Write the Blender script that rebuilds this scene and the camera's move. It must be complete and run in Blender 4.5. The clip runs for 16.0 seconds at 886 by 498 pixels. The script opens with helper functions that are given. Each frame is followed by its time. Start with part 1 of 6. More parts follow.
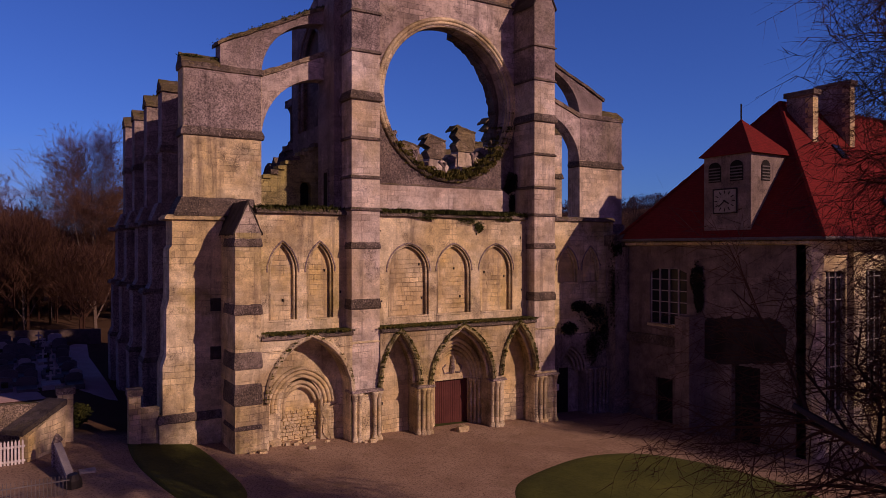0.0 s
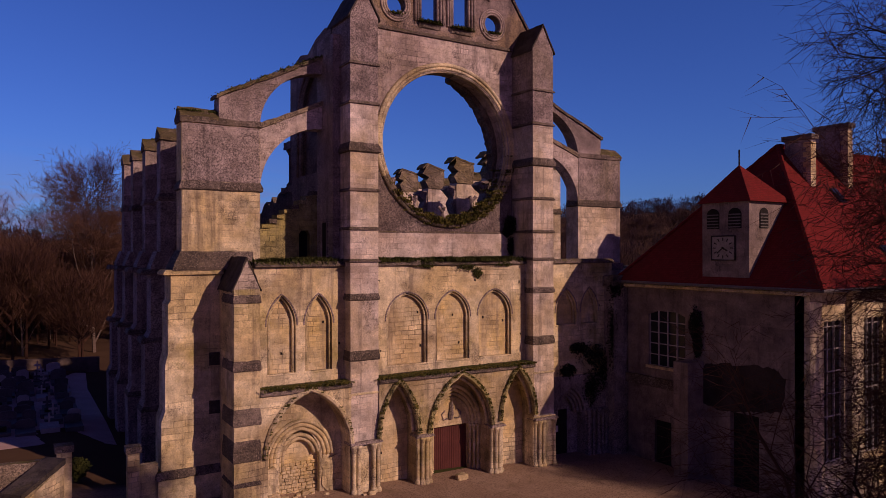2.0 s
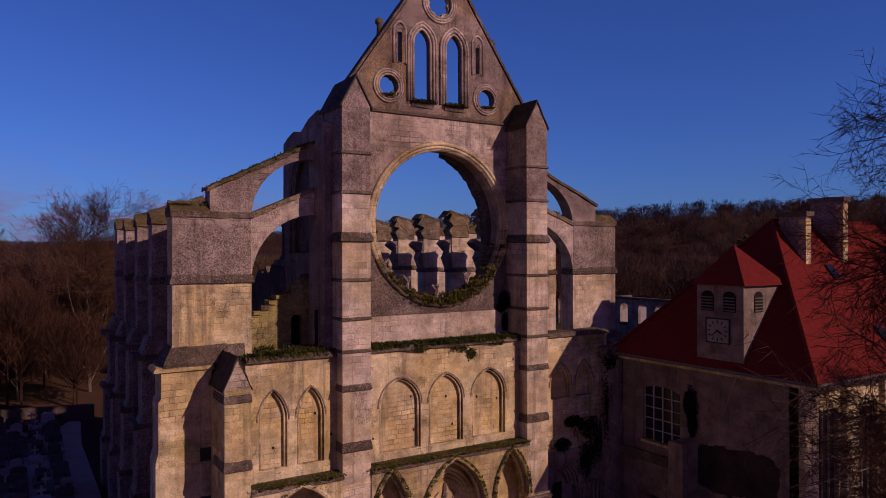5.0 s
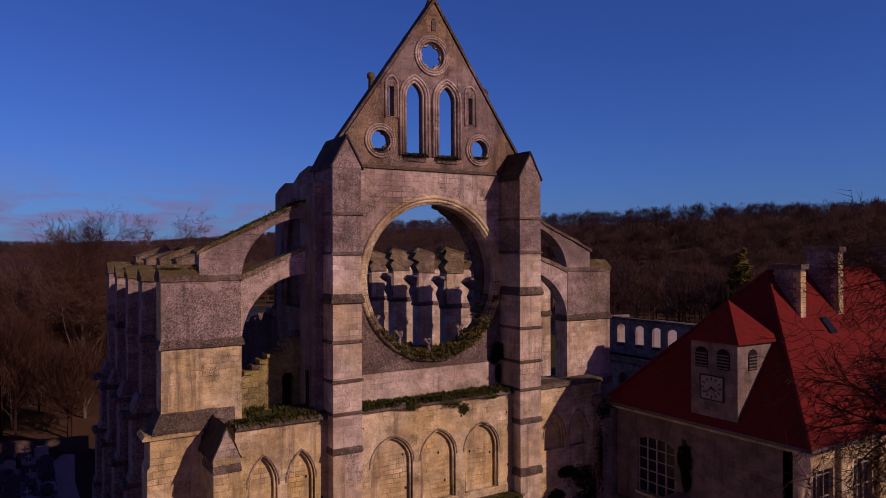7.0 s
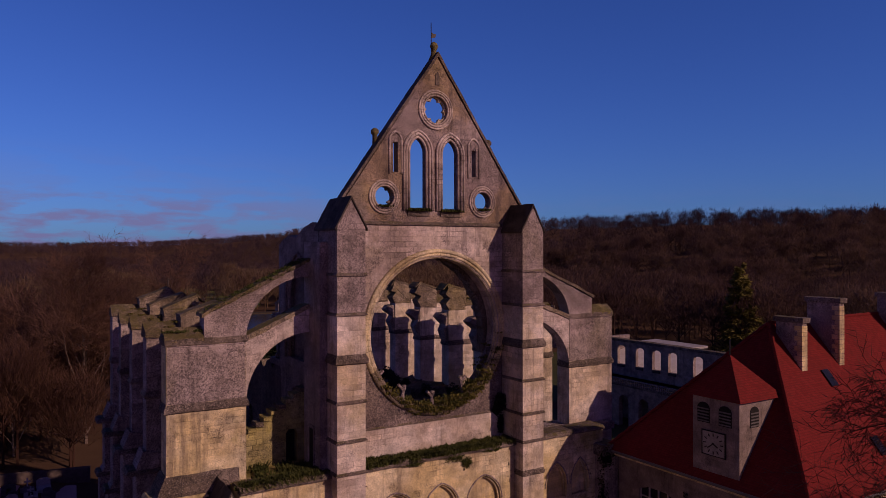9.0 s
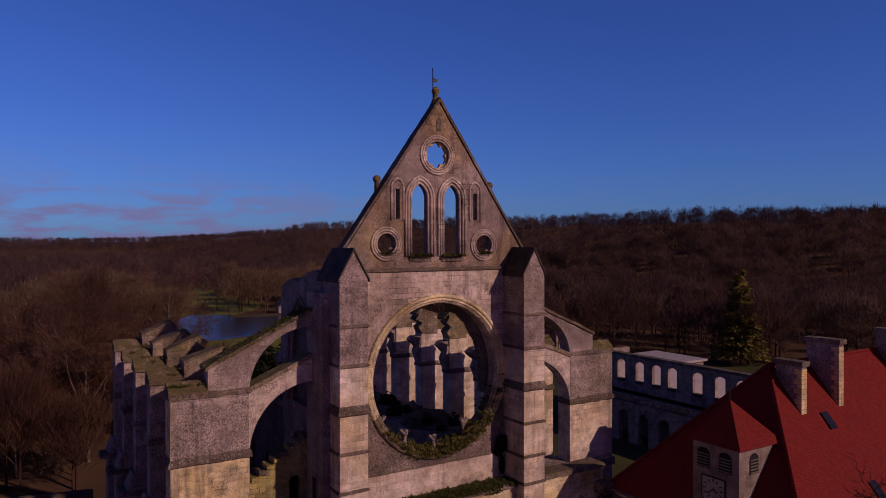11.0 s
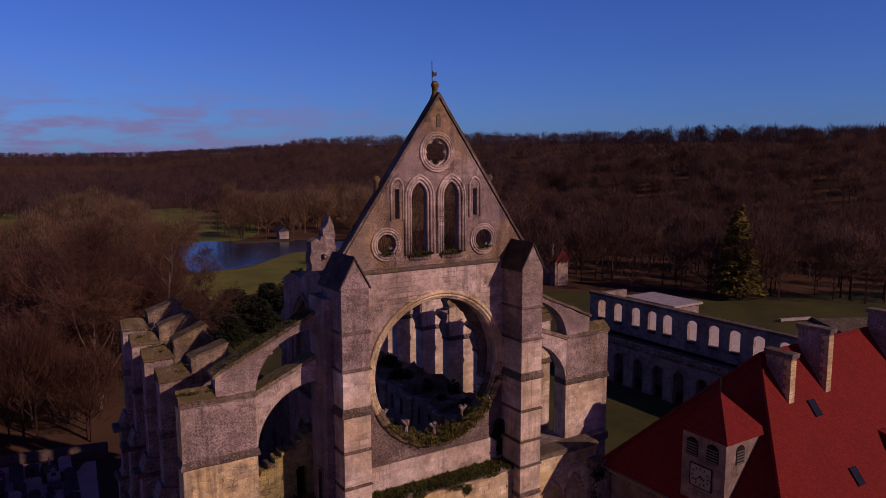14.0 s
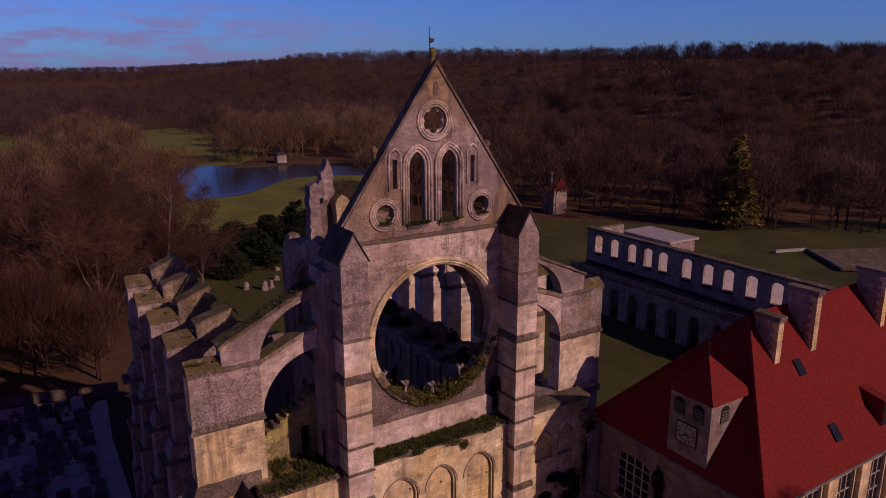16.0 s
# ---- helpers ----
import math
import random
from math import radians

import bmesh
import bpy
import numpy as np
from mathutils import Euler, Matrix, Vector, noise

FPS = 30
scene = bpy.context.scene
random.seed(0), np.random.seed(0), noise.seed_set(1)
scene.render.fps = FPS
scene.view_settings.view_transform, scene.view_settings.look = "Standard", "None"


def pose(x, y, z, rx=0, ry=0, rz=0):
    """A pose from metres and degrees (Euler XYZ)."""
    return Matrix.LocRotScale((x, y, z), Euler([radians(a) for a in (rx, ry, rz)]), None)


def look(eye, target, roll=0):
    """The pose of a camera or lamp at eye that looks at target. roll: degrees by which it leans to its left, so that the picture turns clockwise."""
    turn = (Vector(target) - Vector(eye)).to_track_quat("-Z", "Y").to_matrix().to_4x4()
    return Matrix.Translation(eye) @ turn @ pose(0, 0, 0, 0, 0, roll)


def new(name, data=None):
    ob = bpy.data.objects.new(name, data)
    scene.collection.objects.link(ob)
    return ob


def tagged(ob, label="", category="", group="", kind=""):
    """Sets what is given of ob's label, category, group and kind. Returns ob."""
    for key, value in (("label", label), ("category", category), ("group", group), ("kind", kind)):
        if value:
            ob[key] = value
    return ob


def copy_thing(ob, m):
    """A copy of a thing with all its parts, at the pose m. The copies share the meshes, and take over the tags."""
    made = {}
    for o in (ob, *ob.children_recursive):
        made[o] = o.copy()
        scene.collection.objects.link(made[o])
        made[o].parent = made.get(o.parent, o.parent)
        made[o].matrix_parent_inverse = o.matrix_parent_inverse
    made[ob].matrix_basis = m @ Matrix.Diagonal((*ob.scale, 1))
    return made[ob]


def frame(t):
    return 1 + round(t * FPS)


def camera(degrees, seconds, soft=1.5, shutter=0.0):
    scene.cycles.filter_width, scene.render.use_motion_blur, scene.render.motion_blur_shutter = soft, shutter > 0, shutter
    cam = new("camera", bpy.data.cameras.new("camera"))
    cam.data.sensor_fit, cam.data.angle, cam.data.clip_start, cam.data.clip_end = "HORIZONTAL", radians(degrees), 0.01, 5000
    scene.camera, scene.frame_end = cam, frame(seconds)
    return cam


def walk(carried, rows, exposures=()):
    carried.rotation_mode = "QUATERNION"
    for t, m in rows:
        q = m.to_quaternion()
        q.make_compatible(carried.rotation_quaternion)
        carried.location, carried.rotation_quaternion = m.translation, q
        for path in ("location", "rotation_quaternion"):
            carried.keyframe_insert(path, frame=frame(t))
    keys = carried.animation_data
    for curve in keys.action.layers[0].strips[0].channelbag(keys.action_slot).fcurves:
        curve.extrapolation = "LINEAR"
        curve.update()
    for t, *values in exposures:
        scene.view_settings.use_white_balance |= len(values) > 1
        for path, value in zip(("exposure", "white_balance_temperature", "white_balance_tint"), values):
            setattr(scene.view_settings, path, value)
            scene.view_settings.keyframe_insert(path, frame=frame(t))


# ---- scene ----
cam = camera(64.1, 16.0, soft=0.5)
METRES, EYE, TILT, LEAN, TURN = 29.0, 12.2, 0.0, 0.0, -31.7
ROWS = [
    (0.0, 0.0, 0.0, 0.0, 0.0, 0.0, -0.0),
    (0.5, -0.0004, -0.0005, 0.0244, -0.03, 0.04, 0.03),
    (1.0, 0.0001, -0.0012, 0.0495, -0.05, 0.07, 0.06),
    (1.5, 0.0003, -0.0018, 0.076, -0.09, 0.09, 0.09),
    (2.0, 0.0005, -0.0011, 0.1036, -0.09, 0.15, 0.09),
    (2.5, 0.0006, -0.002, 0.134, -0.11, 0.17, 0.1),
    (3.0, 0.0016, -0.0016, 0.1655, -0.09, 0.18, 0.1),
    (3.5, 0.0014, -0.0019, 0.1965, -0.12, 0.18, 0.12),
    (4.0, 0.0035, -0.0008, 0.2271, -0.12, 0.2, 0.12),
    (6.5, 0.0311, 0.0171, 0.3894, -0.18, 0.09, 0.21),
    (7.0, 0.0319, 0.0173, 0.4212, -0.18, 0.08, 0.18),
    (7.5, 0.0312, 0.0169, 0.4543, -0.19, 0.06, 0.15),
    (8.0, 0.028, 0.0151, 0.4867, -0.22, 0.09, 0.12),
    (8.5, 0.0249, 0.013, 0.5185, -0.24, 0.08, 0.08),
    (9.0, 0.0227, 0.0101, 0.5473, -0.24, 0.11, 0.06),
    (11.5, 0.018, 0.0019, 0.7008, -0.28, -0.81, 0.1),
    (12.0, 0.0186, 0.0017, 0.7345, -0.29, -1.49, 0.1),
    (12.5, 0.0193, 0.002, 0.7688, -0.3, -2.53, 0.13),
    (13.0, 0.0191, 0.0021, 0.8016, -0.3, -4.04, 0.15),
    (13.5, 0.0189, 0.0018, 0.8346, -0.29, -5.68, 0.16),
    (14.0, 0.0192, 0.0023, 0.869, -0.27, -7.38, 0.16),
    (14.5, 0.0199, 0.0027, 0.9021, -0.28, -9.08, 0.17),
    (15.0, 0.0207, 0.0021, 0.9331, -0.3, -10.77, 0.19),
    (15.5, 0.0221, 0.0025, 0.9642, -0.32, -12.47, 0.19),
    (16.0, 0.023, 0.003, 0.9952, -0.35, -14.14, 0.18),
]
walk(cam, [(t, pose(-26.0, -39.9, EYE, TILT, LEAN, TURN) @ pose(METRES * x, METRES * y, METRES * z, 90 + pitch, roll, yaw)) for t, x, y, z, yaw, pitch, roll in ROWS],
     [(0.0, -0.84, 6500, 63), (4.0, -0.98, 6400, 61), (12.0, -1.07, 6350, 61), (16.0, -0.86, 6450, 67)])

# ---- world, sun, exposure ----
SUN_TURN, SUN_UP = 25.5, 27.5      # degrees to the right of the west front's normal, and above the horizon
sun_way = Vector((math.sin(radians(SUN_TURN)) * math.cos(radians(SUN_UP)),
                  -math.cos(radians(SUN_TURN)) * math.cos(radians(SUN_UP)), math.sin(radians(SUN_UP))))
lamp = bpy.data.lights.new("sun", "SUN")
lamp.energy, lamp.angle, lamp.color = 4.35, radians(0.5), (1.0, 0.80, 0.48)
sun = new("sun", lamp)
sun.matrix_world = look(sun_way * 200, (0, 0, 0))

world = bpy.data.worlds.new("sky")
scene.world = world
world.use_nodes = True
wn, wl = world.node_tree.nodes, world.node_tree.links
wn.clear()


def node(tree, kind, **values):
    n = tree.nodes.new(kind)
    for key, value in values.items():
        n.inputs[key.replace("_", " ")].default_value = value
    return n


sky = wn.new("ShaderNodeTexSky")
sky.sky_type, sky.sun_disc = "NISHITA", False
sky.sun_elevation, sky.sun_rotation = radians(SUN_UP), math.atan2(sun_way.x, sun_way.y)
sky.air_density, sky.dust_density, sky.ozone_density = 1.0, 0.4, 3.0
tint = wn.new("ShaderNodeMix")
tint.data_type, tint.blend_type = "RGBA", "MULTIPLY"
tint.inputs[0].default_value = 1.0
wl.new(sky.outputs[0], tint.inputs[6])
wco = wn.new("ShaderNodeTexCoord")
# deep blue east; unseen west tinted violet, zenith dimmed, to colour the shadows
wdot = wn.new("ShaderNodeVectorMath")
wdot.operation = "DOT_PRODUCT"
wdot.inputs[1].default_value = (-0.2, -0.98, 0)
wl.new(wco.outputs["Generated"], wdot.inputs[0])
whue = wn.new("ShaderNodeValToRGB")
he = whue.color_ramp.elements
he[0].position, he[0].color = 0.25, (0.39, 1.13, 2.10, 1)
he[1].position, he[1].color = 0.62, (0.76, 0.49, 1.08, 1)
whalf = wn.new("ShaderNodeMath")
whalf.operation = "MULTIPLY_ADD"
whalf.inputs[1].default_value = whalf.inputs[2].default_value = 0.5
wl.new(wdot.outputs["Value"], whalf.inputs[0])
wl.new(whalf.outputs[0], whue.inputs[0])
wup = wn.new("ShaderNodeSeparateXYZ")
wl.new(wco.outputs["Generated"], wup.inputs[0])
wdeep = wn.new("ShaderNodeValToRGB")
de = wdeep.color_ramp.elements
de[0].position, de[0].color = 0.36, (1, 1, 1, 1)
de[1].position, de[1].color = 0.85, (0.44, 0.32, 0.42, 1)
wl.new(wup.outputs[2], wdeep.inputs[0])
whigh = wn.new("ShaderNodeMix")
whigh.data_type, whigh.blend_type = "RGBA", "MULTIPLY"
whigh.inputs[0].default_value = 1.0
wl.new(whue.outputs[0], whigh.inputs[6])
wl.new(wdeep.outputs[0], whigh.inputs[7])
wl.new(whigh.outputs[2], tint.inputs[7])
# thin streaks of cloud low over the left horizon
wmap = wn.new("ShaderNodeMapping")
wmap.inputs["Scale"].default_value = (11.0, 11.0, 46.0)
wl.new(wco.outputs["Generated"], wmap.inputs["Vector"])
wnoise = wn.new("ShaderNodeTexNoise")
wnoise.inputs["Scale"].default_value, wnoise.inputs["Detail"].default_value = 1.3, 6.0
wl.new(wmap.outputs[0], wnoise.inputs["Vector"])
wramp = wn.new("ShaderNodeValToRGB")
wramp.color_ramp.elements[0].position, wramp.color_ramp.elements[1].position = 0.44, 0.58
wl.new(wnoise.outputs[0], wramp.inputs[0])
wsep = wn.new("ShaderNodeSeparateXYZ")
wl.new(wco.outputs["Generated"], wsep.inputs[0])
wfade = wn.new("ShaderNodeValToRGB")
fe = wfade.color_ramp.elements
fe[0].position, fe[0].color = 0.0, (1, 1, 1, 1)
fe[1].position, fe[1].color = 0.14, (0, 0, 0, 1)
fe.new(0.055).color = (0.8, 0.8, 0.8, 1)
fe.new(0.085).color = (0.16, 0.16, 0.16, 1)
wl.new(wsep.outputs[2], wfade.inputs[0])
wside = wn.new("ShaderNodeValToRGB")
wside.color_ramp.elements[0].position, wside.color_ramp.elements[0].color = 0.20, (1, 1, 1, 1)
wside.color_ramp.elements[1].position, wside.color_ramp.elements[1].color = 0.52, (0.08, 0.08, 0.08, 1)
wl.new(wsep.outputs[0], wside.inputs[0])
mul1, mul2 = wn.new("ShaderNodeMath"), wn.new("ShaderNodeMath")
mul1.operation = mul2.operation = "MULTIPLY"
wl.new(wramp.outputs[0], mul1.inputs[0])
wl.new(wfade.outputs[0], mul1.inputs[1])
wl.new(mul1.outputs[0], mul2.inputs[0])
wl.new(wside.outputs[0], mul2.inputs[1])
wmix = wn.new("ShaderNodeMix")
wmix.data_type = "RGBA"
wmix.inputs[7].default_value = (4.5, 5.6, 8.8, 1)
wl.new(mul2.outputs[0], wmix.inputs[0])
wl.new(tint.outputs[2], wmix.inputs[6])
wback = wn.new("ShaderNodeBackground")
wback.inputs["Strength"].default_value = 0.062
wl.new(wmix.outputs[2], wback.inputs["Color"])
wl.new(wback.outputs[0], wn.new("ShaderNodeOutputWorld").inputs[0])

# ---- materials ----


def material(name, rough=0.9, metal=0.0):
    m = bpy.data.materials.new(name)
    m.use_nodes = True
    b = m.node_tree.nodes["Principled BSDF"]
    b.inputs["Roughness"].default_value, b.inputs["Metallic"].default_value = rough, metal
    b.inputs["Specular IOR Level"].default_value = 0.25
    return m, m.node_tree, b


def mix(tree, fac, a, b, blend="MIX"):
    n = tree.nodes.new("ShaderNodeMix")
    n.data_type, n.blend_type = "RGBA", blend
    for value, slot in ((fac, 0), (a, 6), (b, 7)):
        if isinstance(value, (int, float)):
            n.inputs[slot].default_value = value
        elif isinstance(value, tuple):
            n.inputs[slot].default_value = (*value, 1)
        else:
            tree.links.new(value, n.inputs[slot])
    return n.outputs[2]


def noise_of(tree, vector, scale, detail=4.0, rough=0.6):
    n = node(tree, "ShaderNodeTexNoise", Scale=scale, Detail=detail, Roughness=rough)
    tree.links.new(vector, n.inputs["Vector"])
    return n.outputs[0]


def ramp(tree, fac, lo, hi, a=(0, 0, 0), b=(1, 1, 1)):
    n = tree.nodes.new("ShaderNodeValToRGB")
    e = n.color_ramp.elements
    e[0].position, e[0].color, e[1].position, e[1].color = lo, (*a, 1), hi, (*b, 1)
    tree.links.new(fac, n.inputs[0])
    return n.outputs[0]


def math_of(tree, op, a, b=0.0):
    n = tree.nodes.new("ShaderNodeMath")
    n.operation = op
    for i, v in enumerate((a, b)):
        if isinstance(v, (int, float)):
            n.inputs[i].default_value = v
        else:
            tree.links.new(v, n.inputs[i])
    return n.outputs[0]


def bump(tree, shader, height, strength, distance=0.05):
    n = node(tree, "ShaderNodeBump", Strength=strength, Distance=distance)
    tree.links.new(height, n.inputs["Height"])
    tree.links.new(n.outputs[0], shader.inputs["Normal"])


def stone(name, base, pale, stain, ochre, lichen=0.35, block=(0.85, 0.36), joint=0.55, moss=0.5, pits=0.5, speck=0.0, algae=0.0, course=0.04, coarse=0.95, moss_col=(0.095, 0.082, 0.022), gold=0.85):
    """Weathered limestone: patchy colour, courses that show here and there, rain streaks, speckled lichen, moss on ledges, fine relief."""
    m, t, b = material(name, 0.95)
    geo = t.nodes.new("ShaderNodeNewGeometry")
    p = geo.outputs["Position"]
    sep = t.nodes.new("ShaderNodeSeparateXYZ")
    t.links.new(p, sep.inputs[0])
    flat = t.nodes.new("ShaderNodeCombineXYZ")
    t.links.new(math_of(t, "ADD", sep.outputs[0], sep.outputs[1]), flat.inputs[0])
    t.links.new(math_of(t, "ADD", sep.outputs[2], math_of(t, "MULTIPLY", noise_of(t, p, 0.35, 3.0), 0.30)), flat.inputs[1])
    br = node(t, "ShaderNodeTexBrick", Scale=1.0, Mortar_Size=0.017, Mortar_Smooth=0.25, Brick_Width=block[0], Row_Height=block[1])
    br.offset, br.squash, br.squash_frequency = 0.37, 0.78, 3
    br.inputs["Color1"].default_value, br.inputs["Color2"].default_value, br.inputs["Mortar"].default_value = (0.0,) * 3 + (1,), (1.0,) * 3 + (1,), (0.5,) * 3 + (1,)
    t.links.new(flat.outputs[0], br.inputs["Vector"])
    shows = ramp(t, noise_of(t, p, 0.42, 4.0, 0.6), 0.48, 0.62)          # where the courses can be made out
    joints = math_of(t, "MULTIPLY", br.outputs["Fac"], math_of(t, "ADD", math_of(t, "MULTIPLY", shows, 0.9), course))
    col = mix(t, ramp(t, noise_of(t, p, 0.30, 7.0, 0.62), 0.40, 0.57), base, pale)
    col = mix(t, math_of(t, "MULTIPLY", ramp(t, noise_of(t, math_vec(t, p, (13.1, 4.7, 8.8)), 0.17, 6.0, 0.64), 0.47, 0.60), gold), col, ochre)
    tone = t.nodes.new("ShaderNodeMapRange")
    tone.inputs["To Min"].default_value, tone.inputs["To Max"].default_value = 0.74, 1.22
    t.links.new(br.outputs[0], tone.inputs[0])
    col = mix(t, math_of(t, "ADD", math_of(t, "MULTIPLY", shows, 0.6), 0.4), col, mix(t, 1.0, col, tone.outputs[0], "MULTIPLY"))
    streak = t.nodes.new("ShaderNodeMapping")
    streak.inputs["Scale"].default_value = (1.5, 1.5, 0.11)
    t.links.new(p, streak.inputs[0])
    s = ramp(t, noise_of(t, streak.outputs[0], 1.0, 8.0, 0.68), 0.53, 0.66)
    col = mix(t, math_of(t, "MULTIPLY", s, 0.62), col, stain)
    if algae:
        g = ramp(t, noise_of(t, math_vec(t, p, (3.0, 9.0, 1.0)), 0.22, 6.0, 0.68), 0.54, 0.66)
        col = mix(t, math_of(t, "MULTIPLY", g, algae), col, (0.27, 0.235, 0.045))
    # dark lichen: patches with a torn edge, each a dense speckle
    li = ramp(t, noise_of(t, math_vec(t, p, (1.7, 2.2, 6.1)), 0.50, 10.0, 0.78), 0.61 - lichen * 0.24, 0.70 - lichen * 0.22)
    spk = ramp(t, noise_of(t, p, 13.0, 5.0, 0.78), 0.46, 0.55)
    col = mix(t, math_of(t, "MULTIPLY", li, 0.12), col, stain)
    col = mix(t, math_of(t, "MULTIPLY", math_of(t, "MULTIPLY", li, spk), 0.80), col, tuple(c * 0.50 for c in stain))
    # blotches a hand to an arm across: scaled faces, old repairs, soot
    blot = t.nodes.new("ShaderNodeMapRange")
    for key, value in (("From Min", 0.36), ("From Max", 0.64), ("To Min", 0.70), ("To Max", 1.26)):
        blot.inputs[key].default_value = value
    t.links.new(noise_of(t, math_vec(t, p, (5.5, 1.2, 7.7)), 0.95, 8.0, 0.66), blot.inputs[0])
    col = mix(t, 0.85, col, mix(t, 1.0, col, blot.outputs[0], "MULTIPLY"))
    crust = ramp(t, noise_of(t, math_vec(t, p, (8.1, 3.3, 2.4)), 1.7, 9.0, 0.74), 0.63, 0.69)
    col = mix(t, math_of(t, "MULTIPLY", crust, 0.45 + 0.2 * lichen), col, tuple(c * 0.7 for c in stain))
    pit = ramp(t, noise_of(t, p, 11.0, 4.0, 0.7), 0.59, 0.65)
    col = mix(t, math_of(t, "MULTIPLY", pit, pits), col, tuple(c * 0.35 for c in base))
    grain = t.nodes.new("ShaderNodeMapRange")
    for key, value in (("From Min", 0.34), ("From Max", 0.66), ("To Min", 1 - 0.30 * coarse), ("To Max", 1 + 0.24 * coarse)):
        grain.inputs[key].default_value = value
    t.links.new(noise_of(t, p, 9.0, 6.0, 0.85), grain.inputs[0])
    col = mix(t, 1.0, col, grain.outputs[0], "MULTIPLY")
    if speck:
        col = mix(t, math_of(t, "MULTIPLY", ramp(t, noise_of(t, p, 10.0, 4.0, 0.8), 0.57, 0.63), speck), col, (0.52, 0.44, 0.36))
    col = mix(t, math_of(t, "MULTIPLY", joints, joint), col, tuple(c * 0.35 for c in stain))
    nz = t.nodes.new("ShaderNodeSeparateXYZ")
    t.links.new(geo.outputs["True Normal"], nz.inputs[0])
    up = ramp(t, nz.outputs[2], 0.45, 0.8)
    mo = ramp(t, noise_of(t, p, 1.6, 6.0, 0.72), 0.62 - 0.3 * moss, 0.74 - 0.25 * moss)
    col = mix(t, math_of(t, "MULTIPLY", math_of(t, "MULTIPLY", up, mo), min(0.95, moss * 1.5)), col, moss_col)
    t.links.new(col, b.inputs["Base Color"])
    h = math_of(t, "SUBTRACT", math_of(t, "ADD", math_of(t, "MULTIPLY", noise_of(t, p, 5.0, 6.0, 0.75), 0.6), math_of(t, "MULTIPLY", noise_of(t, p, 1.1, 3.0), 0.9)), math_of(t, "ADD", math_of(t, "MULTIPLY", joints, 0.5), math_of(t, "MULTIPLY", pit, 0.25)))
    bump(t, b, h, 0.8, 0.06)
    return m


def math_vec(tree, vector, add):
    n = tree.nodes.new("ShaderNodeVectorMath")
    n.operation = "ADD"
    tree.links.new(vector, n.inputs[0])
    n.inputs[1].default_value = add
    return n.outputs[0]


STONE = stone("limestone_ashlar", (0.45, 0.355, 0.20), (0.74, 0.645, 0.425), (0.14, 0.105, 0.085), (0.66, 0.52, 0.24), 0.36, algae=0.6, gold=0.75, course=0.05)
STONE_CLEAN = stone("limestone_clean_ashlar", (0.48, 0.39, 0.31), (0.70, 0.615, 0.53), (0.17, 0.135, 0.12), (0.56, 0.44, 0.23), 0.24, algae=0.25, gold=0.5, pits=0.5, joint=0.35)
STONE_GREY = stone("limestone_weathered", (0.33, 0.258, 0.238), (0.47, 0.39, 0.365), (0.115, 0.09, 0.09), (0.43, 0.35, 0.27), 1.0, joint=0.4, gold=0.4, pits=0.8, speck=0.4, algae=0.25, coarse=0.95)
STONE_MID = stone("limestone_rose_wall", (0.42, 0.335, 0.29), (0.64, 0.55, 0.49), (0.12, 0.09, 0.09), (0.48, 0.39, 0.28), 0.52, gold=0.45, joint=0.55, course=0.25, pits=0.6, algae=0.25, coarse=0.95)
STONE_GABLE = stone("limestone_gable", (0.26, 0.195, 0.18), (0.46, 0.375, 0.345), (0.075, 0.058, 0.06), (0.42, 0.29, 0.14), 0.95, gold=0.7, joint=0.45, pits=0.8, speck=0.4, algae=0.3, coarse=1.0)
STONE_BLACK = stone("limestone_black_coping", (0.055, 0.045, 0.042), (0.095, 0.08, 0.07), (0.03, 0.026, 0.025), (0.07, 0.058, 0.04), 0.5, joint=0.0, moss=0.3, pits=0.6)
STONE_PALE = stone("limestone_infill", (0.56, 0.43, 0.22), (0.70, 0.59, 0.36), (0.32, 0.25, 0.17), (0.65, 0.49, 0.18), 0.22, block=(0.62, 0.30), joint=0.6, pits=0.3, course=0.2, coarse=0.5)
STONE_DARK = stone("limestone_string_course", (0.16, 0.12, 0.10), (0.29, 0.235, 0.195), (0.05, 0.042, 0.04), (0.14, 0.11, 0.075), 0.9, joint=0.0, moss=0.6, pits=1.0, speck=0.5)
STONE_MOSSY = stone("limestone_mossy", (0.40, 0.31, 0.17), (0.54, 0.45, 0.30), (0.17, 0.145, 0.08), (0.46, 0.35, 0.13), 0.55, joint=0.6, moss=0.9, algae=0.75, moss_col=(0.20, 0.165, 0.042))
STONE_TOP = stone("limestone_mossy_top", (0.15, 0.115, 0.08), (0.27, 0.215, 0.145), (0.08, 0.065, 0.05), (0.26, 0.20, 0.08), 1.1, joint=0.0, moss=0.7, algae=0.8, speck=0.25, moss_col=(0.085, 0.074, 0.024))
STONE_STUMP = stone("limestone_mossy_rubble", (0.24, 0.185, 0.125), (0.42, 0.34, 0.25), (0.09, 0.07, 0.06), (0.34, 0.27, 0.12), 0.9, block=(0.6, 0.26), joint=0.6, course=0.3, moss=0.9, algae=0.8, speck=0.2, moss_col=(0.13, 0.115, 0.032))
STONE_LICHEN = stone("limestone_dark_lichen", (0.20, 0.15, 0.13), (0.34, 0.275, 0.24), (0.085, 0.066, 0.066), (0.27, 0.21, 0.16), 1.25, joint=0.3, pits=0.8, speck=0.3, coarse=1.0)
